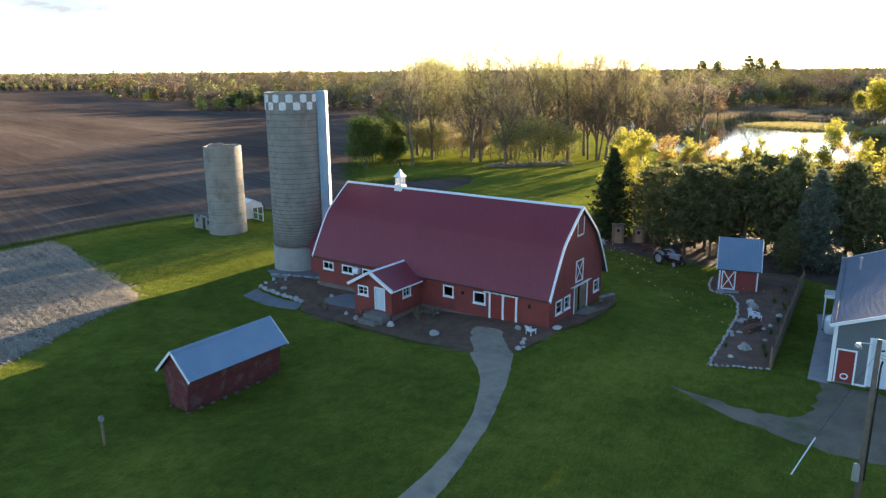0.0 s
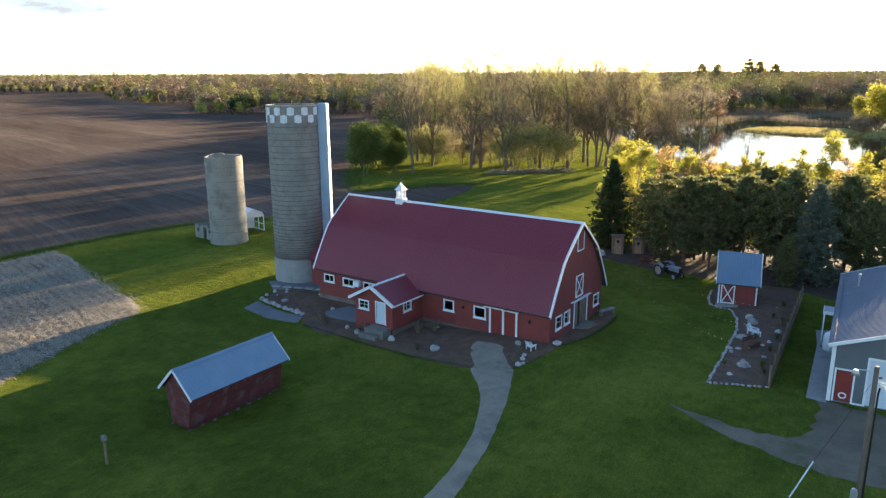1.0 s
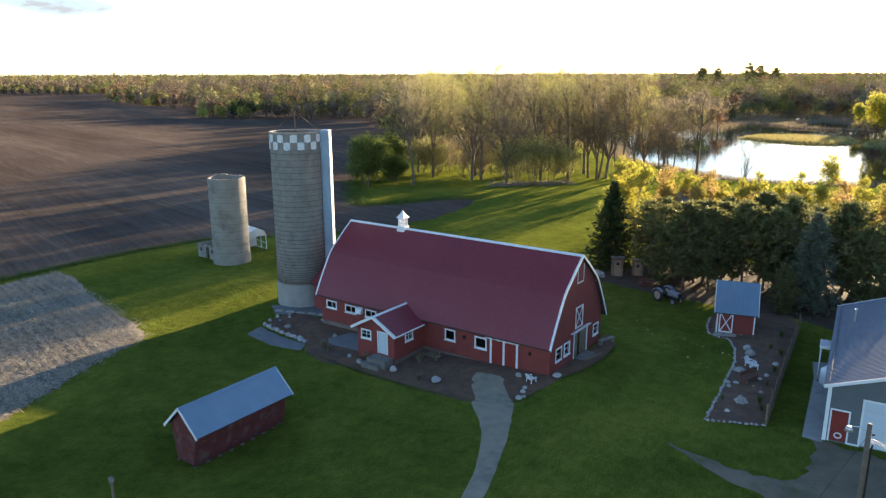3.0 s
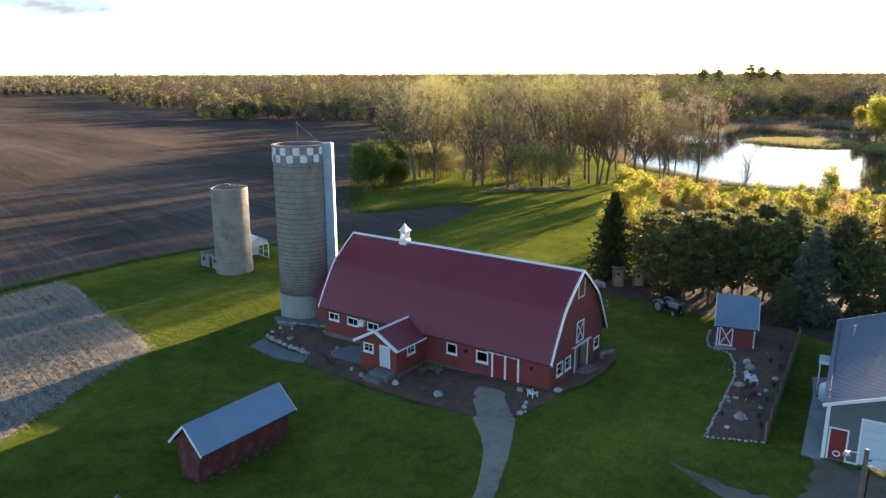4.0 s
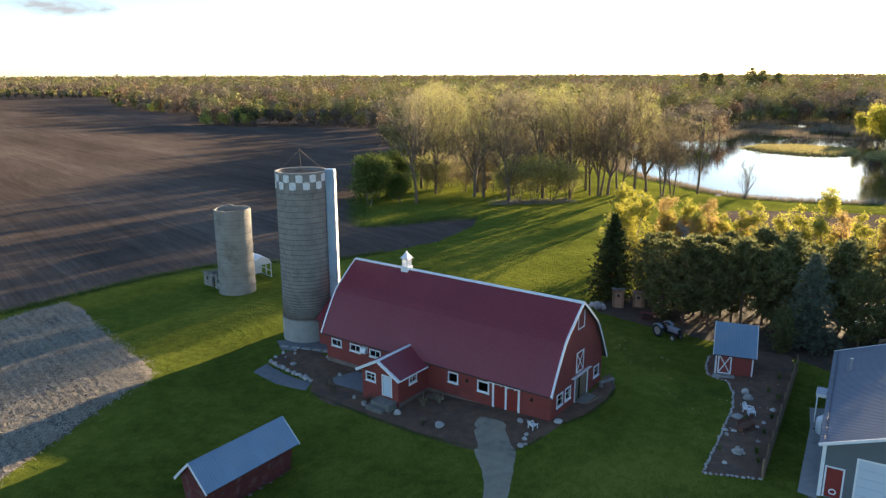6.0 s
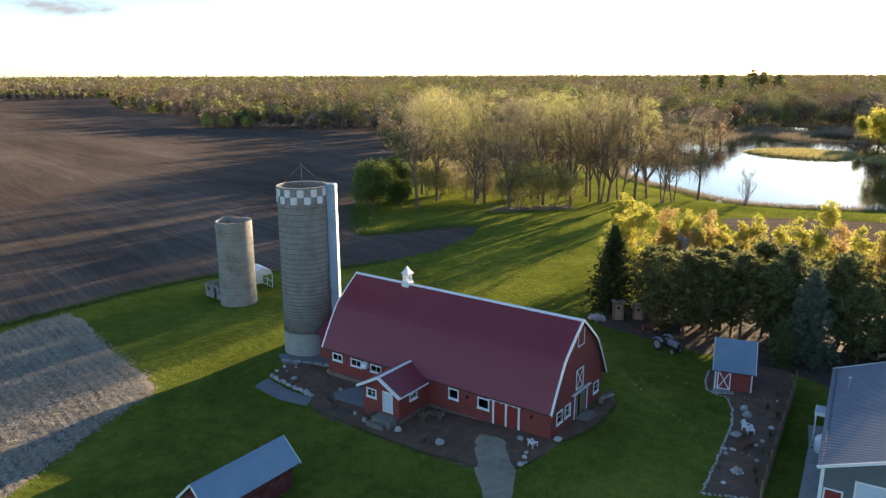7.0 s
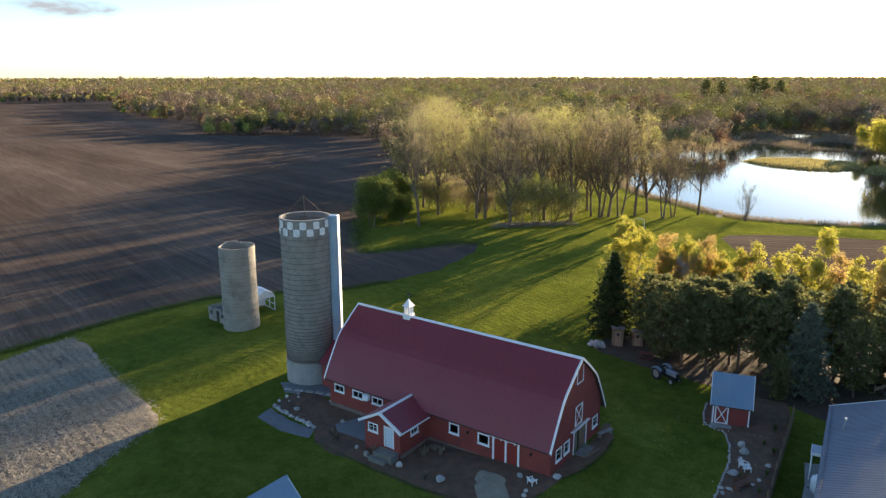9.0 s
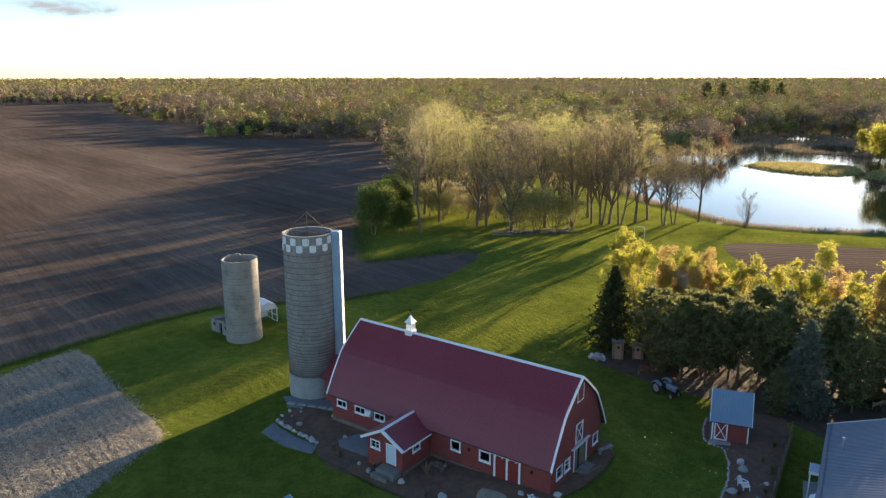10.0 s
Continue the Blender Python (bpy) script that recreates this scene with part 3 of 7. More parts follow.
def rounded(poly, n=4):
    """A smooth closed line through the corners."""
    out = []
    k = len(poly)
    for i in range(k):
        p0, p1, p2, p3 = (Vector(poly[(i + j) % k]) for j in (-1, 0, 1, 2))
        for s in range(n):
            t = s / n
            out.append(tuple(0.5 * (2 * p1 + (p2 - p0) * t + (2 * p0 - 5 * p1 + 4 * p2 - p3) * t * t + (3 * p1 - p0 - 3 * p2 + p3) * t ** 3)))
    return out


def ragged(poly, gap, amount, seed):
    """Walks the outline in short steps and lets it wander."""
    rng = random.Random(seed)
    out = []
    for (x0, y0), (x1, y1) in zip(poly, poly[1:] + poly[:1]):
        n = max(1, int(math.hypot(x1 - x0, y1 - y0) / gap))
        for i in range(n):
            out.append((x0 + (x1 - x0) * i / n + rng.uniform(-amount, amount), y0 + (y1 - y0) * i / n + rng.uniform(-amount, amount)))
    return out


def draped(name, outline, lift, gap, material, label, category, skirt=0.0):
    """A patch of other ground laid over the sheet, swelling gently from its edge."""
    xs = np.arange(min(q[0] for q in outline), max(q[0] for q in outline), gap)
    ys = np.arange(min(q[1] for q in outline), max(q[1] for q in outline), gap)
    gx, gy = np.meshgrid(xs, ys)
    d = shore(gx, gy, outline)
    ins = [(float(a), float(b)) for a, b in zip(gx[d < -gap * 0.4], gy[d < -gap * 0.4])]
    n = len(outline)
    vs, _, fs, *_ = delaunay_2d_cdt([Vector(q) for q in list(outline) + ins], [(i, (i + 1) % n) for i in range(n)], [], 1, 1e-4)
    z = land(np.array([q.x for q in vs]), np.array([q.y for q in vs]))
    e = shore(np.array([q.x for q in vs]), np.array([q.y for q in vs]), outline)
    v = [(q.x, q.y, float(h) + lift * float(step(-0.02, -gap * 0.8, s)) + 0.03 - (0.02 if s > -0.01 else 0)) for q, h, s in zip(vs, z, e)]
    ob = arrays(name, v, [tuple(f) for f in fs], material, smooth=True)
    return tagged(ob, label, category, kind="structure")


ground_sheet()
FIELD = [(-54.8, -60), (-54.6, -13), (-54.2, 5), (-52, 15), (-45.5, 23), (-39, 30), (-36.5, 37), (-34, 48), (-36, 62), (-39.5, 69), (-44, 66), (-48, 56), (-53, 50),
         (-60, 56), (-75, 72), (-92, 96), (-120, 130), (-160, 200), (-230, 310), (-300, 310), (-420, 290), (-560, 370), (-640, 430), (-1150, 560), (-1500, 420), (-1500, -300), (-300, -300)]
draped("field_soil", ragged(FIELD, 3.5, 0.35, 1), 0.25, 9.0, M["field"], "bare brown tilled field with fine rows", "field", 0.3)
PLOT = [(-1.5, 103), (4, 92), (12, 82), (30, 74), (70, 66), (80, 112), (45, 120), (26, 118.5), (12, 113.5), (3, 108)]
draped("garden_plot", ragged(rounded(PLOT), 2.0, 0.25, 2), 0.08, 3.0, M["plot"], "tilled brown garden plot with curved rows", "field", 0.2)
STUBBLE = [(-52.3, -6.0), (-38, -9.2), (-27, -11.2), (-23.6, -12.4), (-22.6, -14.2), (-21.4, -18.2), (-19.0, -23.5), (-16.0, -29.5), (-13, -38), (-52, -38), (-50.5, -20)]
draped("stubble_patch", ragged(rounded(STUBBLE, 3), 0.9, 0.22, 3), 0.10, 1.0, M["stubble"], "patch of grey chopped corn stubble", "field", 0.2)
PATHWAY = [(6.9, -1.75), (9.2, -1.35), (10.3, -2.7), (11.8, -4.4), (13.3, -7.4), (14.8, -10.8), (16.3, -14.9), (17.3, -18.4), (18.3, -22.9), (19.0, -28), (19.2, -36),
           (17.6, -36), (17.3, -28), (16.7, -24), (16.45, -20.8), (16.0, -18.2), (15.0, -14.9), (13.5, -11.7), (11.8, -9.0), (9.75, -6.8), (7.7, -4.5), (6.75, -2.8)]
draped("mulch_bed", ragged(rounded([(-16.9, -3.3), (-17.6, -0.6), (-16.3, 1.6), (-13.0, 0.6), (-12.6, 3.2), (-12.2, 5), (-11, 2), (11, 2), (12.3, 11), (13.2, 10.6), (14.3, 8.6), (14.6, 6.0), (14.3, 2.6), (13.4, 0.2),
        (12.9, -2.2), (12.0, -4.5), (10, -5.8), (8.2, -6.4), (4.6, -6.5), (1.0, -6.55), (-2.5, -6.3), (-6, -6.35), (-9.0, -5.6), (-10.8, -4.0), (-13.8, -3.8)], 3), 0.6, 0.05, 4),
       0.05, 0.7, M["mulch"], "dark brown bark mulch bed round the barn", "mulch bed")
draped("garden_path", ragged(rounded(PATHWAY, 3), 0.5, 0.04, 5), 0.085, 0.6, M["gravel"], "curving grey gravel garden path", "path")
draped("gravel_pad", ragged([(-17.3, -3.75), (-17.1, -5.6), (-13.5, -5.9), (-9.9, -5.45), (-10.6, -4.1), (-13.6, -4.15)], 0.5, 0.05, 6), 0.07, 0.5, M["stone_dust"], "grey gravel pad beside the stone edging", "gravel pad")
draped("gravel_walk", ragged([(-20.6, 0.6), (-18.4, -0.75), (-15.2, 0.6), (-12.9, 1.6), (-12.9, 4.5), (-17, 3.2)], 0.5, 0.05, 7), 0.06, 0.5, M["stone_dust"], "gravel skirt at the foot of the tall silo", "gravel walk")
draped("patio", [(-9.6, -2.6), (-8.2, -3.75), (-4.05, -3.75), (-4.05, -0.05), (-8.3, -0.05)], 0.10, 0.6, M["stone_dust"], "grey gravel patio beside the entry", "patio")
draped("driveway", ragged(rounded([(23.7, -5.6), (25.4, -6.0), (28.6, -6.5), (31.2, -5.8), (31.4, -1.6), (31.6, -0.35), (36, -0.8), (60, -3), (60, -14), (38, -9.6), (35.3, -9.0), (33.9, -9.0), (32.2, -8.9), (29.1, -8.2), (26.9, -7.5), (25, -6.5)], 3), 0.45, 0.2, 8),
       0.05, 0.8, M["drive"], "worn gravel driveway fading into the grass", "driveway")
draped("garden_bed", ragged([(24.8, -1.55), (28.3, -0.15), (27.7, 8), (27.0, 15), (26.4, 21.5), (25.6, 25), (19.0, 24), (18.9, 21), (19.35, 18.4), (20.1, 16.2), (21.0, 15.7), (22.1, 15.3), (23.1, 13.2), (23.85, 10.2), (24.35, 4.5)], 0.5, 0.04, 9),
       0.05, 0.6, M["mulch"], "mulched garden bed with stone edging", "garden bed")
draped("pine_floor", ragged(rounded([(3, 30), (7, 28.5), (12, 27.5), (17, 26.2), (20, 25), (26, 24), (34, 22), (60, 24), (60, 50), (30, 48), (10, 42), (3, 36)], 3), 0.8, 0.2, 10),
       0.05, 1.2, M["litter"], "brown needle litter under the pines", "ground")
draped("garage_slab", [(30.5, -0.3), (31.65, -0.45), (31.3, 3.2), (30.9, 10), (30.2, 14), (29.0, 13.5), (29.6, 10), (30.2, 3)], 0.09, 0.8, M["concrete"], "pale concrete apron along the garage", "slab")

water = arrays("pond_water", [(-105, 128, WATER), (125, 128, WATER), (125, 470, WATER), (-105, 470, WATER)], [(0, 1, 2, 3)], M["water"])
tagged(water, "still pond reflecting the evening sky", "pond", kind="structure")


# ---- buildings: shared pieces ----
def window(name, at, w, h, parent, panes=2, rows=1, trim=0.13, label="white-trimmed window", depth=0.16):
    """at: the pose of the outer wall face at the opening's lower left corner (u along, v up, w out). Frame, sill and panes are parts."""
    ob = new(name)
    ob.matrix_basis, ob.parent = at, parent
    ob["label"] = label
    t = trim
    part("window_frame", boxes((-t, 0, -t, h + t, -depth, 0.035), (w, w + t, -t, h + t, -depth, 0.035), (0, w, h, h + t, -depth, 0.035), (0, w, -t, 0, -depth, 0.035)), M["white"], ob)
    part("window_sill", boxes((-t - 0.04, w + t + 0.04, -t - 0.05, -t + 0.0, -0.02, 0.09)), M["white"], ob)
    bm = bmesh.new()
    for i in range(1, panes):
        x = w * i / panes
        box(bm, x - 0.03, x + 0.03, 0, h, -0.09, -0.035)
    for i in range(1, rows):
        y = h * i / rows
        box(bm, 0, w, y - 0.02, y + 0.02, -0.085, -0.04)
    if panes > 1 or rows > 1:
        part("muntin", bm, M["white"], ob)
    for i in range(panes):
        q = part("pane", boxes((w * i / panes + 0.004, w * (i + 1) / panes - 0.004, 0.004, h - 0.004, -0.072, -0.064)), M["glass"], ob)
        q.visible_shadow = False
    return ob


def cross_door(name, at, w, h, parent, panel, label, bar=0.11):
    """A plank door with a white frame and a white cross."""
    ob = new(name)
    ob.matrix_basis, ob.parent = at, parent
    ob["label"] = label
    part("door_panel", boxes((0, w, 0, h, 0.006, 0.05)), panel, ob)
    part("door_frame", boxes((0, bar, 0, h, 0.05, 0.085), (w - bar, w, 0, h, 0.05, 0.085), (bar, w - bar, 0, bar, 0.05, 0.085), (bar, w - bar, h - bar, h, 0.05, 0.085)), M["white"], ob)
    for a, b in (((bar, bar), (w - bar, h - bar)), ((bar, h - bar), (w - bar, bar))):
        d = Vector((b[0] - a[0], b[1] - a[1], 0)).normalized() * 0.05
        part("cross_brace", beam(bmesh.new(), (a[0] + d.x, a[1] + d.y, 0.066), (b[0] - d.x, b[1] - d.y, 0.066), bar * 0.75, 0.03, (0, 0, 1)), M["white"], ob)
    return ob


def ribbed_sheet(line, width, ribs=4, rib=0.022, thick=0.012):
    """One metal roofing sheet that follows a line of (run, z), its ribs running down the slope; x across."""
    cross = []
    for i in range(ribs):
        c = width * (i + 0.5) / ribs
        cross += [(c - 0.045, 0), (c - 0.02, rib), (c + 0.02, rib), (c + 0.045, 0)]
    cross = [(0, 0)] + cross + [(width - 0.003, 0)]
    pts = [Vector((0, a, b)) for a, b in line]
    bm = bmesh.new()
    rows = []
    for i, q in enumerate(pts):
        d = (pts[min(i + 1, len(pts) - 1)] - pts[max(i - 1, 0)]).normalized()
        n = Vector((0, -d.z, d.y)) if d.y > 0 else Vector((0, d.z, -d.y))
        rows.append([bm.verts.new((x, q.y + n.y * (h + thick), q.z + n.z * (h + thick))) for x, h in cross])
    for a, b in zip(rows, rows[1:]):
        for k in range(len(cross) - 1):
            bm.faces.new([a[k], a[k + 1], b[k + 1], b[k]])
    bmesh.ops.recalc_face_normals(bm, faces=bm.faces)
    return bm


def wall_lantern(at):
    ob = thing("wall_lantern", at, "small dark iron wall lantern on the red wall", "lamp", "wall lanterns")
    part("back_plate", boxes((-0.07, 0.07, -0.16, 0.16, 0, 0.025), bevel=0.008), M["dark"], ob)
    part("arm", tube_bm(bmesh.new(), [(0, 0.12, 0.02), (0, 0.2, 0.1), (0, 0.16, 0.19)], 0.015, 6), M["dark"], ob)
    bm = bmesh.new()
    bmesh.ops.create_cone(bm, segments=10, cap_ends=True, radius1=0.06, radius2=0.09, depth=0.2, matrix=pose(0, 0.02, 0.19, -90, 0, 0))
    part("shade", bm, M["dark"], ob)
    return ob


# ---- the barn ----
BX, BD, RZ = 12.41, 9.78, 9.30
GAMBREL = [(-0.46, 2.83), (0.36, 4.36), (1.12, 5.66), (1.72, 6.60), (2.18, 7.10), (2.70, 7.53), (3.72, 8.40), (BD / 2, RZ)]
BASE = -1.0
barn = thing("barn", pose(0, 0, 0), "long red barn, dark red gambrel metal roof, white trim", "barn")


def wall_profile(inset=0.0):
    left = [(a, b - 0.10) for a, b in GAMBREL if a > 0.2]
    return [(0, BASE), (BD, BASE), (BD, 3.55)] + [(BD - a, b) for a, b in left[:-1]] + [left[-1]] + left[-2::-1] + [(0, 3.55)]


WIN_FRONT = [(-11.65, -10.55, 1.70, 2.24), (-9.20, -8.02, 1.70, 2.24), (-6.66, -5.52, 1.70, 2.24), (2.50, 3.34, 1.50, 2.26), (5.56, 6.50, 1.46, 2.24)]
DOORS_FRONT = (6.98, 9.58, 0.36, 2.42)
front = holed([(-BX, 0.25), (BX, 0.25), (BX, 3.5), (-BX, 3.5)], [*WIN_FRONT, DOORS_FRONT], 0.28, upright((0, 0, 0)))
part("front_wall", front, M["wall_red"], barn)
part("back_wall", boxes((-BX, BX, BD - 0.28, BD, 0.25, 3.5)), M["wall_red"], barn)
part("foundation", boxes((-BX - 0.03, BX + 0.03, -0.03, 0.27, BASE, 0.25), (-BX - 0.03, BX + 0.03, BD - 0.27, BD + 0.03, BASE, 0.25),
                         (-BX - 0.03, -BX + 0.27, 0.27, BD - 0.27, BASE, 0.25), (BX - 0.27, BX + 0.03, 0.27, BD - 0.27, BASE, 0.25)), M["footing"], barn, "rough brown-grey fieldstone foundation")
part("floor", boxes((-BX + 0.28, BX - 0.28, 0.28, BD - 0.28, 0.1, 0.35)), M["interior"], barn)
gable_line = [(0, 0.25), (BD, 0.25)] + wall_profile()[2:]
GWIN = [(1.14, 2.00, 1.38, 2.26), (2.62, 3.46, 1.38, 2.26), (8.26, 9.14, 1.44, 2.26)]
GDOOR = (4.42, 6.76, 0.42, 2.66)
part("gable_wall", holed(gable_line, [*GWIN, GDOOR], 0.28, upright((BX, 0, 0), 90)), M["wall_red"], barn)
part("gable_wall", holed([(-a, b) for a, b in reversed(gable_line)], [], 0.28, upright((-BX, 0, 0), -90)), M["wall_red"], barn)
for sx in (-1, 1):
    for y0, y1 in ((-0.012, 0.31), (BD - 0.31, BD + 0.012)):
        part("corner_board", boxes((min(sx * (BX - 0.31), sx * (BX + 0.012)), max(sx * (BX - 0.31), sx * (BX + 0.012)), y0, y1, BASE, 3.35)), M["wall_red"], barn)
for u0, u1, v0, v1 in WIN_FRONT[:3]:
    window("window", upright((u0, 0, v0)) , u1 - u0, v1 - v0, barn, 2, label="white-trimmed double window with dark panes")
for u0, u1, v0, v1 in WIN_FRONT[3:]:
    window("window", upright((u0, 0, v0)), u1 - u0, v1 - v0, barn, 1, label="square white-trimmed window with one dark pane")
for u0, u1, v0, v1 in GWIN:
    window("window", upright((BX, u0, v0), 90), u1 - u0, v1 - v0, barn, 1, 2, label="white-trimmed sash window in the gable")

# roof: sheets over the gambrel, front and back
SHEET, OVER = 0.845, 0.30
n_sheet = int(round((2 * BX + 2 * OVER) / SHEET))
wide = (2 * BX + 2 * OVER) / n_sheet
roof = new("roof")
roof.parent = barn
roof["label"] = "dark red ribbed metal gambrel roof"
under = [(a, b - 0.02) for a, b in GAMBREL]
deck_line = under + [(BD - a, b) for a, b in under[-2::-1]]
deck = bmesh.new()
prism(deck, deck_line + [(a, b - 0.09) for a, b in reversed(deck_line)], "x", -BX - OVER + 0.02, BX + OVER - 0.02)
# deck underside is near-black: eaves shade is put into its colour
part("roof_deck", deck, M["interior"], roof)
first = part("roof_sheet", ribbed_sheet(GAMBREL, wide), M["roof_red"], roof, at=pose(-BX - OVER, 0, 0), smooth=False)
for i in range(n_sheet):
    if i:
        again("roof_sheet", first.data, pose(-BX - OVER + i * wide, 0, 0), roof)
    again("roof_sheet", first.data, pose(-BX - OVER + (i + 1) * wide, BD, 0, 0, 0, 180), roof)
bm = bmesh.new()
for s in (-1, 1):
    beam(bm, (-BX - OVER - 0.02, BD / 2 + s * 0.1, RZ + 0.0), (BX + OVER + 0.02, BD / 2 + s * 0.1, RZ + 0.0), 0.24, 0.03, (0, s * 0.65, 0.76))
part("ridge_cap", bm, M["white"], roof, "white ridge cap")


def verge(x, sgn, back):
    """White board with a cap strip that follows one gable edge of the roof from eave to ridge."""
    bm = bmesh.new()
    line = [(BD - a, b) for a, b in GAMBREL] if back else GAMBREL
    lo, hi = min(x, x + sgn * 0.05), max(x, x + sgn * 0.05)
    rings = [[bm.verts.new((c, a, b + d)) for c, d in ((lo, 0.055), (hi, 0.055), (hi, -0.13), (lo, -0.13))] for a, b in line]
    caps = []
    for k, (a, b) in enumerate(line):
        n = Vector((0, line[max(k - 1, 0)][1] - line[min(k + 1, len(line) - 1)][1], line[min(k + 1, len(line) - 1)][0] - line[max(k - 1, 0)][0])).normalized()
        n = n if n.z > 0 else -n
        c = sorted((x + sgn * 0.055, x - sgn * 0.11))
        caps.append([bm.verts.new((u, a + n.y * w, b + n.z * w)) for u, w in ((c[0], 0.075), (c[1], 0.075), (c[1], 0.045), (c[0], 0.045))])
    for rows in (rings, caps):
        for p, q in zip(rows, rows[1:]):
            for k in range(4):
                bm.faces.new([p[k], p[(k + 1) % 4], q[(k + 1) % 4], q[k]])
        bm.faces.new(rows[0]), bm.faces.new(rows[-1][::-1])
    bmesh.ops.recalc_face_normals(bm, faces=bm.faces)
    return bm


for sx in (-1, 1):
    for back in (False, True):
        part("verge_board", verge(sx * (BX + OVER), sx, back), M["white"], roof, "white verge board")
part("fascia", boxes((-BX - OVER, BX + OVER, -0.43, -0.40, 2.70, 2.83)), M["wall_red"], roof)

# sliding double door in the long wall
dd = new("double_door")
dd.parent = barn
dd["label"] = "pair of red plank doors between white posts"
u0, u1, v0, v1 = DOORS_FRONT
mid = (u0 + u1) / 2
for a, b in ((u0 + 0.15, mid - 0.1), (mid + 0.1, u1 - 0.15)):
    leaf = part("door_leaf", boxes((a, b, -0.02, 0.05, v0 + 0.03, v1 - 0.02)), M["door_red"], dd)
    bm = bmesh.new()
    for k in range(1, 5):
        x = a + (b - a) * k / 5
        box(bm, x - 0.012, x + 0.012, -0.032, -0.016, v0 + 0.06, v1 - 0.05)
    part("plank_batten", bm, M["door_red"], leaf)
for x in (u0 - 0.02, mid - 0.08, u1 - 0.15):
    part("post", boxes((x, x + 0.17, -0.07, 0.0, v0 - 0.12, v1 + 0.05)), M["white"], dd)
part("threshold", boxes((u0, u1, -0.075, 0.0, v0 - 0.2, v0 - 0.12)), M["white"], dd)
part("head_rail", boxes((u0 - 0.35, u1 + 0.1, -0.16, 0.0, v1 + 0.05, v1 + 0.17)), M["white"], dd)
for k in range(5):
    x = u0 - 0.22 + k * 0.66
    part("bracket", beam(bmesh.new(), (x, -0.02, v1 + 0.12), (x, -0.55, v1 + 0.22), 0.06, 0.09), M["white"], dd)

# great gable doorway
gd = new("gable_doorway")
gd.parent = barn
gd["label"] = "wide gable doorway with open plank doors"
u0, u1, v0, v1 = GDOOR
part("jamb", boxes((BX - 0.02, BX + 0.05, u0 - 0.14, u0, v0 - 0.1, v1 + 0.1)), M["white"], gd)
part("jamb", boxes((BX - 0.02, BX + 0.05, u1, u1 + 0.14, v0 - 0.1, v1 + 0.1)), M["white"], gd)
part("head_trim", boxes((BX - 0.02, BX + 0.05, u0, u1 + 0.45, v1, v1 + 0.12)), M["white"], gd)
part("track_hood", beam(bmesh.new(), (BX + 0.16, u0 - 0.75, v1 + 0.22), (BX + 0.16, u1 + 0.25, v1 + 0.22), 0.34, 0.06, (-0.3, 0, 1)), M["white"], gd)
leaf = part("door_leaf", boxes((BX - 0.1, BX - 0.03, u0 + 1.15, u1 - 0.02, v0, v1 - 0.02)), M["wood"], gd, "brown plank door leaf")
part("door_leaf", boxes((BX - 0.2, BX - 0.14, u0 + 0.62, u0 + 0.95, v0, v1 - 0.02)), M["pale_bark"], gd, "pale door leaf standing open")
part("sign_plate", boxes((BX - 0.03, BX - 0.01, u0 + 1.4, u1 - 0.35, v1 - 0.32, v1 - 0.14)), M["grey_wood"], leaf)
cross_door("hay_door", upright((BX, 4.36, 3.08), 90), 1.44, 1.86, barn, M["wall_red"], "red hay door with white frame and cross")
ld = new("loft_door")
ld.parent = barn
ld["label"] = "red loft door with white edging under the peak"
part("door_panel", boxes((BX + 0.004, BX + 0.05, 4.42, 5.66, 6.96, 8.46)), M["wall_red"], ld)
part("door_frame", boxes((BX + 0.05, BX + 0.08, 4.42, 4.51, 6.96, 8.46), (BX + 0.05, BX + 0.08, 5.57, 5.66, 6.96, 8.46), (BX + 0.05, BX + 0.08, 4.51, 5.57, 6.96, 7.05)), M["white"], ld)

# entry wing
EX0, EX1, EY, EZ, ER = -3.95, 0.12, -4.14, 2.55, 3.84
wing = thing("entry_wing", pose(0, 0, 0), "small red gabled entry wing with a white door", "porch")
exm = (EX0 + EX1) / 2
EWIN, EDOOR = (-3.42, -2.52, 1.68, 2.28), (-1.60, -0.68, 0.56, 2.42)
part("front_wall", holed([(EX0, -0.7), (EX1, -0.7), (EX1, EZ + 0.04), (exm, ER - 0.16), (EX0, EZ + 0.04)], [EWIN, EDOOR], 0.2, upright((0, EY, 0))), M["wall_red"], wing)
SWIN = (1.56, 2.42, 1.56, 2.30)
part("side_wall", holed([(0.2, -0.7), (-EY - 0.004, -0.7), (-EY - 0.004, EZ + 0.06), (0.2, EZ + 0.06)], [SWIN], 0.2, upright((EX1, EY, 0), 90)), M["wall_red"], wing)
part("side_wall", boxes((EX0, EX0 + 0.2, EY + 0.2, -0.004, -0.7, EZ + 0.06)), M["wall_red"], wing)
part("foundation", boxes((EX1 - 0.05, EX1 + 0.04, EY - 0.0, -0.04, -0.8, 0.22)), M["footing"], wing)
window("window", upright((EWIN[0], EY, EWIN[2])), EWIN[1] - EWIN[0], EWIN[3] - EWIN[2], wing, 2, 2, label="white-trimmed four-light window")
window("window", upright((EX1, EY + SWIN[0], SWIN[2]), 90), SWIN[1] - SWIN[0], SWIN[3] - SWIN[2], wing, 2, 2, label="white-trimmed four-light window")
ed = new("entry_door")
ed.parent = wing
ed["label"] = "white entry door"
a, b, c, d = EDOOR
part("door_leaf", boxes((a + 0.02, b - 0.02, EY + 0.02, EY + 0.07, c, d)), M["door_white"], ed)
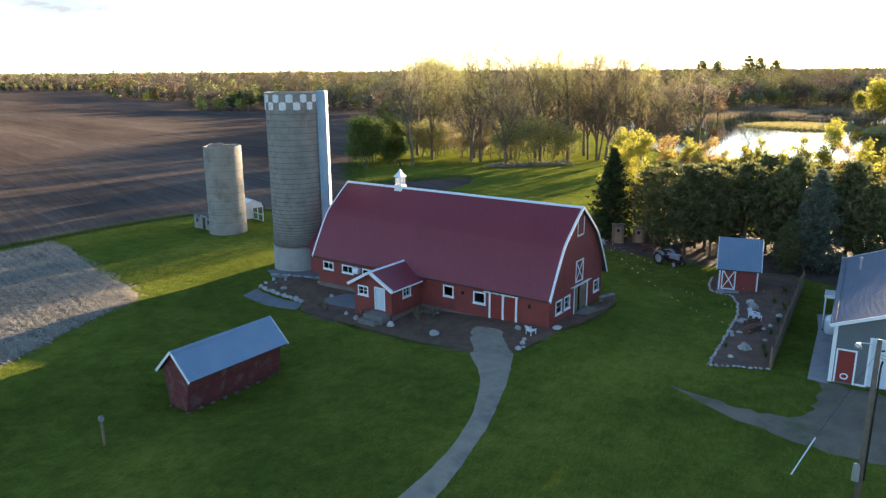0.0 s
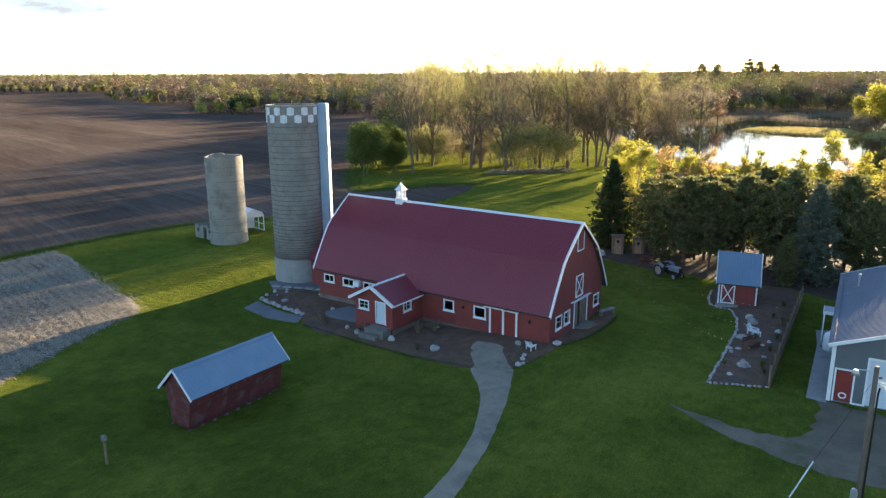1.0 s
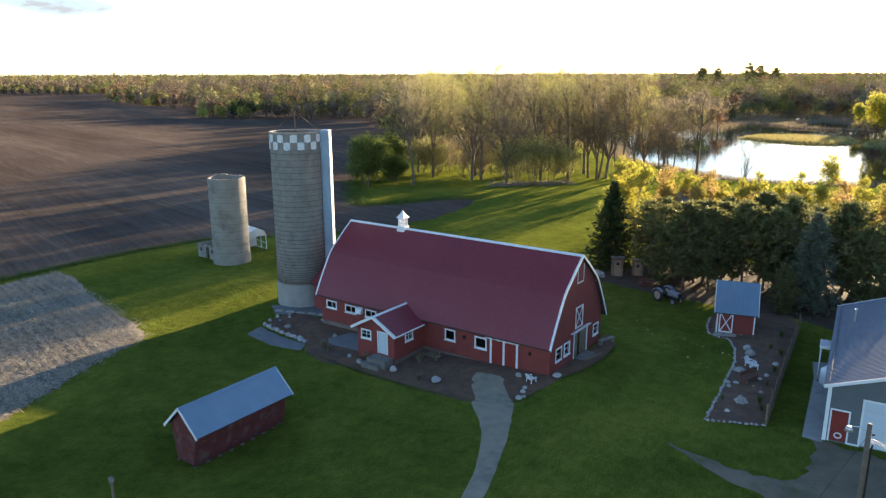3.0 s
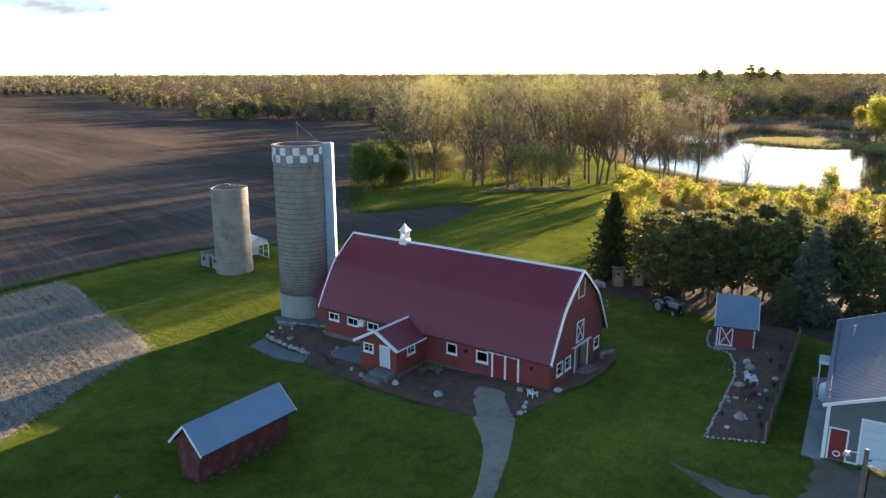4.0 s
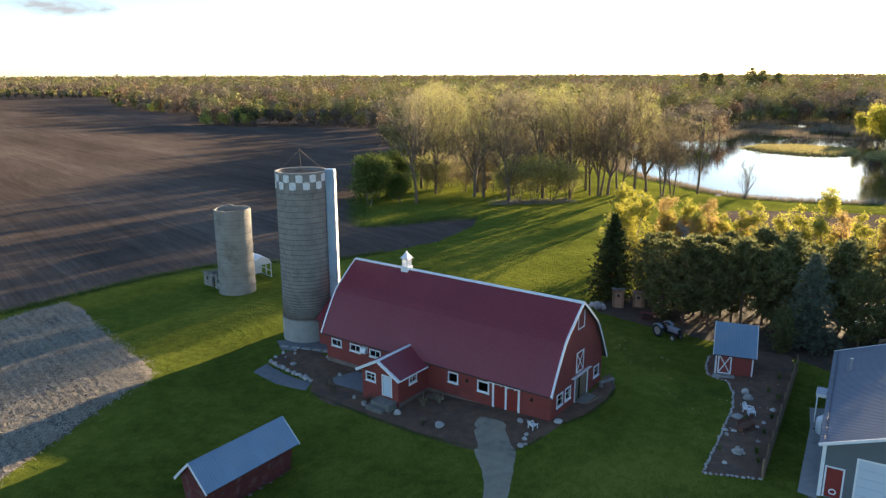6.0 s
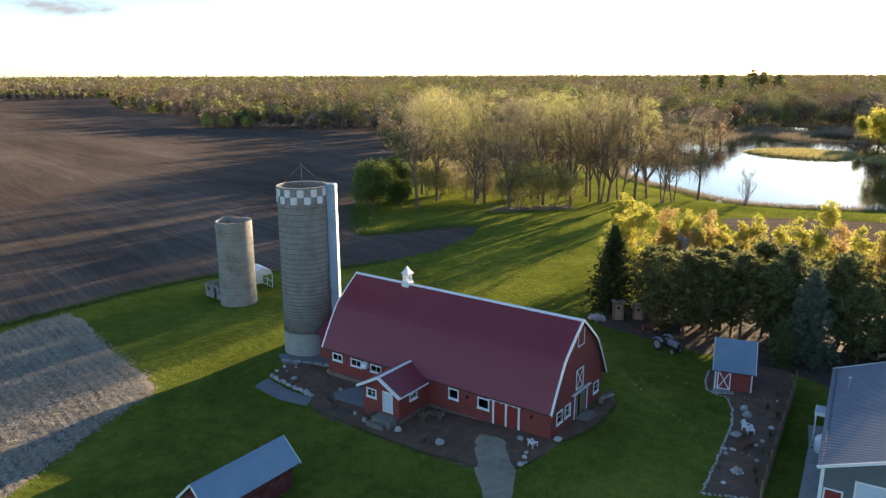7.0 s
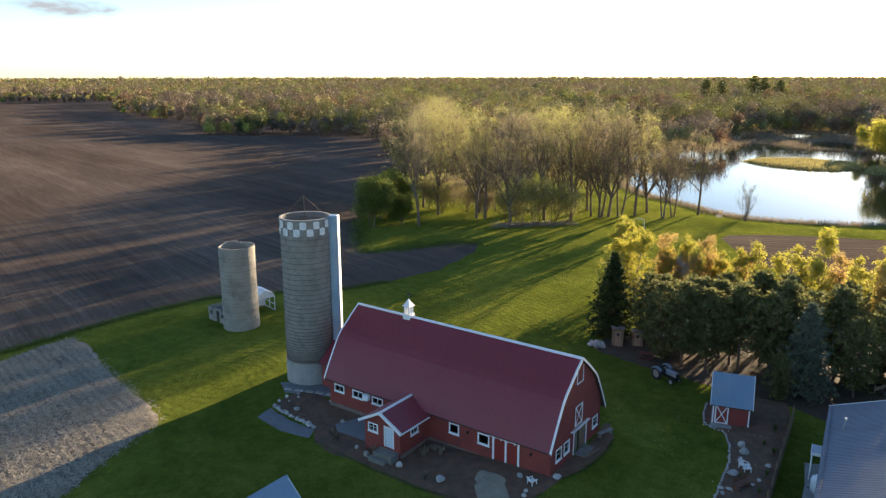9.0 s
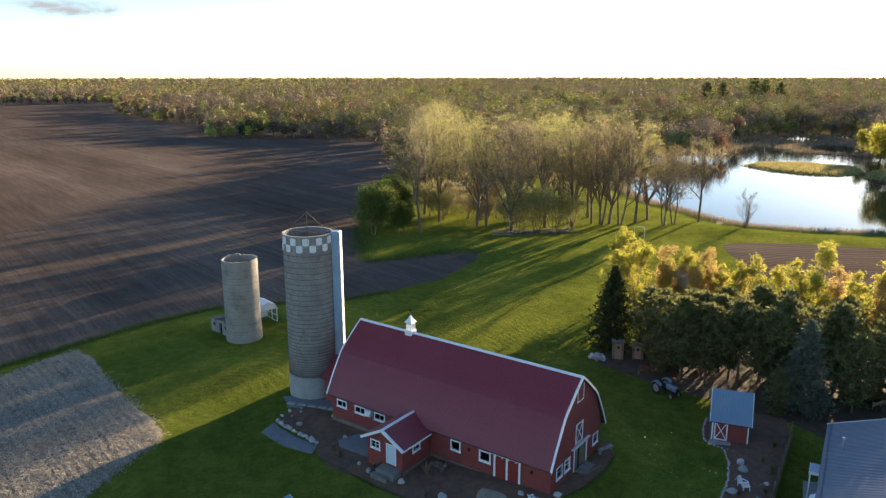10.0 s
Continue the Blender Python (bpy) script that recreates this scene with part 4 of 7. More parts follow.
part("door_frame", boxes((a - 0.11, a, EY - 0.03, EY + 0.1, c, d + 0.11), (b, b + 0.11, EY - 0.03, EY + 0.1, c, d + 0.11), (a, b, EY - 0.03, EY + 0.1, d, d + 0.11)), M["white"], ed)
part("door_handle", tube_bm(bmesh.new(), [(b - 0.12, EY + 0.02, 1.5), (b - 0.12, EY - 0.04, 1.5), (b - 0.2, EY - 0.04, 1.5)], 0.014, 6), M["steel"], ed)
wr = new("roof")
wr.parent = wing
wr["label"] = "dark red metal gable roof with white edges"
run = exm - EX0 + 0.38
slope = (ER - EZ) / run
ye0, ye1 = EY - 0.42, 0.6
half = [(-run, EZ - 0.04), (0, ER)]
n = 6
w = (ye1 - ye0) / n
sheet = part("roof_sheet", ribbed_sheet(half, w, 3), M["roof_red"], wr, at=pose(exm, ye1, 0, 0, 0, -90))
for k in range(n):
    if k:
        again("roof_sheet", sheet.data, pose(exm, ye1 - k * w, 0, 0, 0, -90), wr)
    again("roof_sheet", sheet.data, pose(exm, ye0 + k * w, 0, 0, 0, 90), wr)
bm = bmesh.new()
for s in (-1, 1):
    prism(bm, [(exm, ER - 0.02), (exm + s * run, EZ - 0.06), (exm + s * run, EZ - 0.12), (exm, ER - 0.10)], "y", ye0 + 0.02, -0.02)
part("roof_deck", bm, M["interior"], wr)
for s in (-1, 1):
    bm = beam(bmesh.new(), (exm, ye0, ER - 0.05), (exm + s * (run + 0.03), ye0, EZ - 0.09), 0.05, 0.24, (0, 0, 1))
    beam(bm, (exm, ye0 + 0.08, ER + 0.045), (exm + s * (run + 0.03), ye0 + 0.08, EZ + 0.005), 0.2, 0.025, (0, 0, 1))
    part("verge_board", bm, M["white"], wr, "white verge board")
bm = bmesh.new()
for s in (-1, 1):
    beam(bm, (exm + s * 0.09, ye0, ER + 0.0), (exm + s * 0.09, 0.14, ER + 0.0), 0.2, 0.03, (s * 0.5, 0, 0.87))
part("ridge_cap", bm, M["white"], wr, "white ridge cap")
part("gutter", boxes((exm + run - 0.02, exm + run + 0.09, ye0, -0.45, EZ - 0.13, EZ - 0.03)), M["white"], wr, "white eaves gutter")
steps = thing("entry_steps", pose(0, 0, 0), "two grey concrete steps before the entry door", "steps")
part("step", boxes((-2.10, -0.05, -5.2, EY - 0.005, -0.6, 0.42), bevel=0.02), M["old_concrete"], steps)
part("step", boxes((-2.3, -0.5, -5.7, -5.205, -0.6, 0.08), bevel=0.02), M["old_concrete"], steps)

# cupola on the ridge
cup = thing("cupola", pose(-6.02, BD / 2, RZ - 0.3) @ Matrix.Diagonal((0.82, 0.82, 1.1, 1)), "white wooden cupola with a weathervane on the ridge", "cupola")
part("base", boxes((-0.52, 0.52, -0.52, 0.52, -0.25, 0.5), bevel=0.03), M["white"], cup)
for x0, x1, y0, y1 in ((-0.4, -0.3, -0.4, -0.3), (0.3, 0.4, -0.4, -0.3), (-0.4, -0.3, 0.3, 0.4), (0.3, 0.4, 0.3, 0.4)):
    part("corner_post", boxes((x0, x1, y0, y1, 0.5, 1.2)), M["white"], cup)
for k in range(5):
    z = 0.56 + k * 0.125
    bm = bmesh.new()
    for s in (-1, 1):
        beam(bm, (-0.3, s * 0.34, z), (0.3, s * 0.34, z), 0.1, 0.025, (0, s * 0.6, 0.8))
        beam(bm, (s * 0.34, -0.3, z), (s * 0.34, 0.3, z), 0.1, 0.025, (s * 0.6, 0, 0.8))
    part("louvre", bm, M["white"], cup)
bm = bmesh.new()
for r0, r1, z0, z1 in ((0.58, 0.5, 1.2, 1.27), (0.5, 0.22, 1.27, 1.55), (0.22, 0.03, 1.55, 1.86)):
    lo = [bm.verts.new((x * r0, y * r0, z0)) for x, y in ((-1, -1), (1, -1), (1, 1), (-1, 1))]
    hi = [bm.verts.new((x * r1, y * r1, z1)) for x, y in ((-1, -1), (1, -1), (1, 1), (-1, 1))]
    for k in range(4):
        bm.faces.new([lo[k], lo[(k + 1) % 4], hi[(k + 1) % 4], hi[k]])
    bm.faces.new(lo[::-1])
part("cap", bm, M["white"], cup)
vane = part("weathervane", tube_bm(bmesh.new(), [(0, 0, 1.8), (0, 0, 2.35)], 0.02, 6), M["dark"], cup)
part("arrow", boxes((-0.42, 0.3, -0.012, 0.012, 2.14, 2.17), (0.2, 0.42, -0.012, 0.012, 2.08, 2.24), (-0.16, 0.16, -0.012, 0.012, 2.22, 2.40)), M["dark"], vane)
for x, z in ((4.43, 2.0), (10.72, 1.98)):
    wall_lantern(upright((x, -0.002, z)))
vent = thing("vent_hood", pose(-7.32, -0.01, 1.86), "white rounded vent hood between the windows", "vent")
bm = bmesh.new()
prism(bm, [(0, 0), (-0.42, 0), (-0.44, 0.2), (-0.36, 0.4), (-0.18, 0.52), (0, 0.55)], "x", -0.34, 0.34)
part("hood", bm, M["plastic"], vent)
part("grille", boxes((-0.3, 0.3, -0.40, -0.06, -0.03, -0.002)), M["steel"], vent)

# low feed room that joins the barn to the tall silo
feed = thing("feed_room", pose(0, 0, 0), "low red link building between barn and silo", "shed")
part("front_wall", boxes((-16.2, -12.46, 2.6, 2.75, -0.8, 2.75)), M["wall_red"], feed)
part("back_wall", boxes((-16.2, -12.46, 6.55, 6.7, -0.8, 2.75)), M["wall_red"], feed)
fr = new("roof")
fr.parent = feed
fr["label"] = "dark red metal gable roof"
for k in range(4):
    sh = part("roof_sheet", ribbed_sheet([(-2.4, 2.6), (0, 4.5)], 0.92, 3), M["roof_red"], fr, at=pose(-16.35 + k * 0.92, 4.65, 0))
    again("roof_sheet", sh.data, pose(-15.43 + k * 0.92, 4.65, 0, 0, 0, 180), fr)
part("roof_deck", prism(prism(bmesh.new(), [(2.3, 2.58), (4.65, 4.48), (4.65, 4.4), (2.3, 2.5)], "x", -16.3, -12.72), [(7.0, 2.58), (4.65, 4.48), (4.65, 4.4), (7.0, 2.5)], "x", -16.3, -12.72), M["interior"], fr)


# ---- silos ----
def ring_piece(r, t, a0, a1, z0, z1, seg=2):
    """A curved slab of a round wall."""
    bm = bmesh.new()
    cols = []
    for k in range(seg + 1):
        a = a0 + (a1 - a0) * k / seg
        c, s = math.cos(a), math.sin(a)
        cols.append([bm.verts.new((c * q, s * q, z)) for q, z in ((r, z0), (r, z1), (r - t, z1), (r - t, z0))])
    for p, q in zip(cols, cols[1:]):
        for k in range(4):
            bm.faces.new([p[k], q[k], q[(k + 1) % 4], p[(k + 1) % 4]])
    bm.faces.new(cols[0]), bm.faces.new(cols[-1][::-1])
    bmesh.ops.recalc_face_normals(bm, faces=bm.faces)
    return bm


def hoop(r, z, thick=0.018):
    bm = bmesh.new()
    n = 40
    for k in range(n):
        a, b = k * math.tau / n, (k + 1) * math.tau / n
        beam(bm, (r * math.cos(a), r * math.sin(a), z), (r * math.cos(b), r * math.sin(b), z), thick * 2, thick * 2)
    return bm


SX, SY, SR, SH = -19.12, 3.92, 2.66, 18.0
silo = thing("silo", pose(SX, SY, 0), "tall grey concrete stave silo with checker band and blue chute", "silo")
part("footing", ring_piece(SR + 0.10, 0.4, 0, math.tau, -0.9, 2.35, 48), M["concrete"], silo, "pale smooth concrete footing", smooth=False)
part("inner_wall", ring_piece(SR - 0.05, 0.12, 0, math.tau, 2.2, SH - 0.06, 48), M["stave"], silo)
N_ST, H_ST = 30, 0.76
rng = random.Random(11)
st = [part("stave", ring_piece(SR + d, 0.06, 0.0018, math.tau / N_ST - 0.0018, 0.004, H_ST - 0.004), M["stave"], silo, at=pose(0, 0, -50)).data for d in (0.0, 0.006, -0.005)]
for o in list(silo.children):
    if o.name.startswith("stave"):
        bpy.data.objects.remove(o)
levels = int((SH - 2.35) / H_ST)
facing = radians(-43)
count = 0
rest_v, rest_f = [], []
for lv in range(levels + 1):
    for k in range(N_ST):
        a = (k + 0.5 * (lv % 2)) * math.tau / N_ST
        z = 2.35 + lv * H_ST - (0.38 if k % 2 else 0.0)
        if z + H_ST > SH + 0.02 or z < 2.2:
            continue
        off = abs((a + math.pi / N_ST - facing + math.pi) % math.tau - math.pi)
        me = st[rng.randrange(3)]
        if off < radians(80) and count < 300:
            again("stave", me, pose(0, 0, z, 0, 0, math.degrees(a)), silo)
            count += 1
        else:
            k0 = len(rest_v)
            rot = pose(0, 0, z, 0, 0, math.degrees(a))
            rest_v += [tuple(rot @ v.co) for v in me.vertices]
            rest_f += [tuple(k0 + i for i in f.vertices) for f in me.polygons]
tagged(arrays("stave_shell", rest_v, rest_f, M["stave"], silo), kind="stuff")
for k in range(34):
    z = 2.5 + (SH - 4.6) * (k / 33) ** 1.6
    part("hoop", hoop(SR + 0.03, z, 0.02), M["hoop"], silo)
# checker band: two rows of white squares, set a step apart
sq = math.tau / 24
for row, z in ((0, SH - 0.92), (1, SH - 1.66)):
    me = None
    for k in range(12):
        a = (2 * k + row) * sq + radians(4)
        at = pose(0, 0, z, 0, 0, math.degrees(a))
        if me is None:
            bm = ring_piece(SR + 0.045, 0.03, 0.004, sq - 0.004, 0.0, 0.70)
            ob = part("checker_square", bm, M["check"], silo, at=at)
            extra = ring_piece(SR + 0.049, 0.03, 0.075, sq - 0.075, -0.05, 0.75)
            tmp = bpy.data.meshes.new("tmp")
            extra.to_mesh(tmp)
            extra.free()
            bm = bmesh.new()
            bm.from_mesh(ob.data)
            bm.from_mesh(tmp)
            bm.to_mesh(ob.data)
            bm.free()
            me = ob.data
        else:
            again("checker_square", me, at, silo)
part("rim", ring_piece(SR + 0.05, 0.22, 0, math.tau, SH - 0.1, SH + 0.02, 48), M["concrete"], silo)
# chute down the side that faces the barn
ch_a = radians(32)
chute = part("chute", boxes((SR - 0.1, SR + 0.86, -0.62, 0.62, 1.0, SH + 0.15), bevel=0.12), M["chute"], silo, "blue-painted metal chute", at=pose(0, 0, 0, 0, 0, math.degrees(ch_a)))
part("chute_cover", boxes((SR + 0.864, SR + 0.885, -0.5, 0.5, 1.0, SH + 0.1)), M["check"], chute, "pale outer cover strip")
for k in range(17):
    part("chute_band", boxes((SR - 0.05, SR + 0.88, -0.64, 0.64, 1.4 + k, 1.44 + k)), M["chute"], chute)
mast = thing("hoist_mast", pose(SX, SY, SH), "thin rusty hoist tripod on the silo rim", "mast")
for a in (0.35, 3.3):
    part("leg", tube_bm(bmesh.new(), [(2.62 * math.cos(a), 2.62 * math.sin(a), 0.0), (-0.2, 0.1, 2.1)], 0.03, 6), M["hoop"], mast)
part("pole", tube_bm(bmesh.new(), [(-0.1, 0.1, -1.6), (-0.2, 0.1, 2.25)], 0.035, 6), M["hoop"], mast)
part("cross_bar", tube_bm(bmesh.new(), [(-2.55, -0.3, -0.05), (2.55, 0.4, -0.05)], 0.05, 6), M["hoop"], mast)

TX, TY, TR, TH = -37.75, 9.1, 2.28, 11.2
small = thing("small_silo", pose(TX, TY, 0), "weathered roofless grey concrete silo with a chipped rim", "silo")
bm = bmesh.new()
rng = random.Random(5)
n = 56
o, i = [], []
for k in range(n):
    a = k * math.tau / n
    top = TH + rng.choice((0, 0.0, 0.03, -0.04, -0.07, 0.04)) + (0.16 if 2.4 < a < 3.3 else 0)
    zs = (-0.5, 1.6, 1.62, 4, 7, 10, top)
    o.append([bm.verts.new((math.cos(a) * (TR + (0.05 if z < 1.61 else 0)), math.sin(a) * (TR + (0.05 if z < 1.61 else 0)), z)) for z in zs])
    i.append([bm.verts.new((math.cos(a) * (TR - 0.2), math.sin(a) * (TR - 0.2), z)) for z in (-0.5, 5, top)])
for k in range(n):
    q = (k + 1) % n
    for r in range(6):
        bm.faces.new([o[k][r], o[q][r], o[q][r + 1], o[k][r + 1]])
    for r in range(2):
        bm.faces.new([i[q][r], i[k][r], i[k][r + 1], i[q][r + 1]])
    bm.faces.new([o[k][-1], o[q][-1], i[q][-1], i[k][-1]])
part("wall", bm, M["silo_old"], small)
for k in range(11):
    part("hoop", hoop(TR + 0.012, 0.9 + k * 0.9 + 0.06 * (k % 3), 0.013), M["hoop"], small)

# ruined milk house beside the small silo
hut = thing("ruined_hut", pose(-41.7, 8.2, 0.1, 0, 0, -6), "roofless grey block hut with a black doorway and broken walls", "hut")
part("front_wall", holed([(-2.2, -0.4), (2.1, -0.4), (2.1, 2.0), (1.75, 2.0), (1.7, 1.75), (1.2, 1.8), (1.0, 2.05), (0.5, 2.0), (-0.6, 2.0), (-0.75, 1.7), (-1.2, 1.75), (-1.3, 2.0), (-1.8, 1.95), (-2.2, 1.75)],
                         [(-0.2, 0.55, -0.1, 1.7), (-1.75, -1.1, 0.95, 1.5), (1.05, 1.55, 1.0, 1.5)], 0.2, upright((0, 0, 0))), M["silo_old"], hut)
part("side_wall", boxes((-2.2, -2.0, 0.2, 2.6, -0.4, 1.7)), M["silo_old"], hut)
part("side_wall", boxes((1.9, 2.1, 0.2, 2.6, -0.4, 1.9)), M["silo_old"], hut)
part("back_wall", boxes((-2.2, 2.1, 2.6, 2.8, -0.4, 1.8)), M["silo_old"], hut)
bm = bmesh.new()
for r in range(9):
    box(bm, -2.205, 2.105, -0.012, 0.0, -0.05 + r * 0.205, -0.035 + r * 0.205)
part("block_joint", bm, M["interior"], hut)
part("lintel", boxes((-0.35, 0.7, -0.03, 0.02, 1.7, 1.86), bevel=0.01), M["grey_wood"], hut)
rng = random.Random(4)
for k in range(9):
    x = -2.2 + k * 0.48
    part("rafter", beam(bmesh.new(), (x, -0.1 + rng.uniform(-0.2, 0.2), 1.98 + rng.uniform(-0.02, 0.1)), (x + rng.uniform(-0.5, 0.5), 2.9, 2.0 + rng.uniform(-0.25, 0.2)), 0.12, 0.07), M["grey_wood"], hut)
part("floor", boxes((-2.0, 1.9, 0.2, 2.6, -0.3, -0.05)), M["interior"], hut)

# white-roofed open shelter behind
arb = thing("garden_shelter", pose(-41.2, 15.2, 0.15, 0, 0, -14), "white open-framed shelter with a gambrel roof", "shelter")
prof = [(-1.45, 2.05), (-1.15, 2.75), (0, 3.25), (1.15, 2.75), (1.45, 2.05)]
for a, b in zip(prof, prof[1:]):
    bm = prism(bmesh.new(), [a, b, (b[0], b[1] - 0.05), (a[0], a[1] - 0.05)], "x", -1.7, 1.7)
    part("roof_panel", bm, M["white"], arb)
for x in (-1.55, 0, 1.55):
    for y in (-1.35, 1.35):
        part("post", boxes((x - 0.05, x + 0.05, y - 0.05, y + 0.05, -0.2, 2.1)), M["white"], arb)
for y in (-1.35, 1.35):
    part("rail", boxes((-1.55, 1.55, y - 0.03, y + 0.03, 0.05, 0.15), (-1.55, 1.55, y - 0.03, y + 0.03, 0.95, 1.03)), M["white"], arb)
for x in (-1.55, 1.55):
    part("gable_panel", prism(bmesh.new(), [(-1.4, 2.08), (1.4, 2.08), (1.1, 2.68), (0, 3.15), (-1.1, 2.68)], "x", x - 0.03, x + 0.03), M["white"], arb)
part("end_panel", boxes((-1.6, -1.55, -1.35, 1.35, 0, 2.1)), M["white"], arb)
part("deck", boxes((-1.7, 1.7, -1.45, 1.45, -0.3, 0.05)), M["grey_wood"], arb)


# ---- corn crib on the lawn ----
crib = thing("corn_crib", pose(-1.85, -23.0, -0.22), "narrow red slatted corn crib with a blue-grey metal roof", "shed")
CL, CE, CP = 7.55, 1.95, 3.3
side_at = [(0.86, -0.5), (1.32, CE)]
for s in (-1, 1):
    rows = 16
    for k in range(rows):
        f0, f1 = k / rows, (k + 0.9) / rows
        (xa, za), (xb, zb) = side_at
        x0, z0, x1, z1 = xa + (xb - xa) * f0, za + (zb - za) * f0, xa + (xb - xa) * f1, za + (zb - za) * f1
        bm = bmesh.new()
        prism(bm, [(s * x0, z0), (s * (x0 + 0.03), z0), (s * (x1 + 0.03), z1), (s * x1, z1)], "y", 0.03, CL - 0.03)
        part("board", bm, M["old_red"], crib)
    for k in range(9):
        y = 0.06 + k * (CL - 0.12) / 8
        part("stud", beam(bmesh.new(), (s * 0.8, y, -0.7), (s * 1.27, y, CE), 0.08, 0.08, (0, 1, 0)), M["old_red"], crib)
        part("foot", boxes((s * 0.86 - 0.11, s * 0.86 + 0.11, y - 0.13, y + 0.13, -1.5, -0.66), bevel=0.02), M["footing"], crib)
    part("sill", boxes((s * 0.78 - 0.07, s * 0.78 + 0.07, 0, CL, -0.70, -0.56)), M["old_red"], crib)
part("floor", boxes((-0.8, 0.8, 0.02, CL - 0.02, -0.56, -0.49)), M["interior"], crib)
# solid dark block, stands for the shade seen between the boards
part("shade_block", boxes((-0.72, 0.72, 0.1, CL - 0.1, -0.49, 1.9)), M["interior"], crib)
for y in (0.0, CL - 0.03):
    rows = 24
    for k in range(rows):
        z0, z1 = -0.6 + k * 0.175, -0.6 + k * 0.175 + 0.16
        wz = lambda z: (0.86 + 0.46 * (z + 0.5) / 2.45) if z < CE else max(0.02, 1.32 * (CP - 0.08 - z) / (CP - CE))
        if z1 > CP - 0.12:
            break
        part("end_board", prism(bmesh.new(), [(-wz(z0), z0), (wz(z0), z0), (wz(z1), z1), (-wz(z1), z1)], "y", y, y + 0.03), M["old_red"], crib, "worn red end board showing bare wood")
cr = new("roof")
cr.parent = crib
cr["label"] = "blue-grey ribbed metal roof"
run, ze = 1.72, CE - 0.28
n = 9
w = (CL + 0.5) / n
sheet = part("roof_sheet", ribbed_sheet([(-run, ze), (0, CP)], w, 4), M["blue_roof"], cr, at=pose(0, CL + 0.25, 0, 0, 0, -90))
for k in range(n):
    if k:
        again("roof_sheet", sheet.data, pose(0, CL + 0.25 - k * w, 0, 0, 0, -90), cr)
    again("roof_sheet", sheet.data, pose(0, -0.25 + k * w, 0, 0, 0, 90), cr)
bm = bmesh.new()
for s in (-1, 1):
    prism(bm, [(0, CP - 0.01), (s * run, ze - 0.01), (s * run, ze - 0.06), (0, CP - 0.07)], "y", -0.23, CL + 0.23)
part("roof_deck", bm, M["interior"], cr)
for y in (-0.25, CL + 0.25):
    for s in (-1, 1):
        bm = beam(bmesh.new(), (0, y, CP - 0.04), (s * (run + 0.02), y, ze - 0.05), 0.04, 0.17, (0, 0, 1))
        part("verge_board", bm, M["white"], cr, "pale verge board")
bm = bmesh.new()
for s in (-1, 1):
    beam(bm, (s * 0.1, -0.26, CP - 0.03), (s * 0.1, CL + 0.26, CP - 0.03), 0.24, 0.02, (s * 0.62, 0, 0.78))
part("ridge_cap", bm, M["blue_roof"], cr)

# ---- garden shed ----
shed = thing("garden_shed", pose(20.62, 16.55, 1.0, 0, 0, 14.5), "small red garden shed with a blue-grey roof and white trim", "shed")
SW, SD, SE, SP = 3.15, 3.5, 1.95, 4.3
part("front_wall", holed([(0, -0.2), (SW, -0.2), (SW, SE), (0, SE)], [(0.22, 1.34, 0.02, 1.8)], 0.1, upright((0, 0, 0))), M["wall_red"], shed)
part("back_wall", boxes((0, SW, SD - 0.1, SD, -0.2, SE)), M["wall_red"], shed)
for x in (0.0, SW - 0.1):
    part("end_wall", prism(bmesh.new(), [(0.102, -0.2), (SD - 0.102, -0.2), (SD - 0.102, SE + 0.1), (SD / 2, SP - 0.16), (0.102, SE + 0.1)], "x", x, x + 0.1), M["wall_red"], shed)
cross_door("shed_door", upright((0.2, -0.03, 0.0)), 1.16, 1.84, shed, M["wall_red"], "red shed door with white frame and cross")
for x in (-0.02, SW - 0.1):
    part("corner_board", boxes((x, x + 0.12, -0.025, 0.0, -0.15, SE)), M["white"], shed)
part("plinth", boxes((-0.05, SW + 0.05, 0.0, SD + 0.05, -0.5, -0.2)), M["concrete"], shed)
part("door_step", boxes((-0.15, 1.7, -0.75, -0.06, -0.35, -0.05), bevel=0.02), M["concrete"], shed, "grey concrete door step")
sr = new("roof")
sr.parent = shed
sr["label"] = "blue-grey metal roof with white verges"
run = SD / 2 + 0.3
n = 4
w = (SW + 0.44) / n
sheet = part("roof_sheet", ribbed_sheet([(SD / 2 - run, SE - 0.12), (SD / 2, SP)], w, 4), M["blue_roof"], sr, at=pose(-0.22, 0, 0))
for k in range(n):
    if k:
        again("roof_sheet", sheet.data, pose(-0.22 + k * w, 0, 0), sr)
    again("roof_sheet", sheet.data, pose(-0.22 + (k + 1) * w, SD, 0, 0, 0, 180), sr)
bm = bmesh.new()
for s in (-1, 1):
    prism(bm, [(SD / 2, SP - 0.02), (SD / 2 + s * run, SE - 0.14), (SD / 2 + s * run, SE - 0.2), (SD / 2, SP - 0.1)], "x", -0.2, SW + 0.2)
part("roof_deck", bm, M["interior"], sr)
for x in (-0.24, SW + 0.24):
    for s in (-1, 1):
        part("verge_board", beam(bmesh.new(), (x, SD / 2, SP - 0.02), (x, SD / 2 + s * (run + 0.02), SE - 0.14), 0.05, 0.2, (0, 0, 1)), M["white"], sr, "white verge board")

# ---- grey garage ----
gar = thing("garage", pose(31.62, 0.02, 1.15, 0, 0, 4.9), "slate-grey garage with ribbed metal roof and white trim", "garage")
GW, GD, GE, GS = 11.0, 17.2, 3.78, 0.365
GR = GE + GS * (GW / 2 + 0.2)
RED, BIG = (0.32, 1.24, 0.06, 2.1), (2.0, 5.2, 0.06, 3.05)
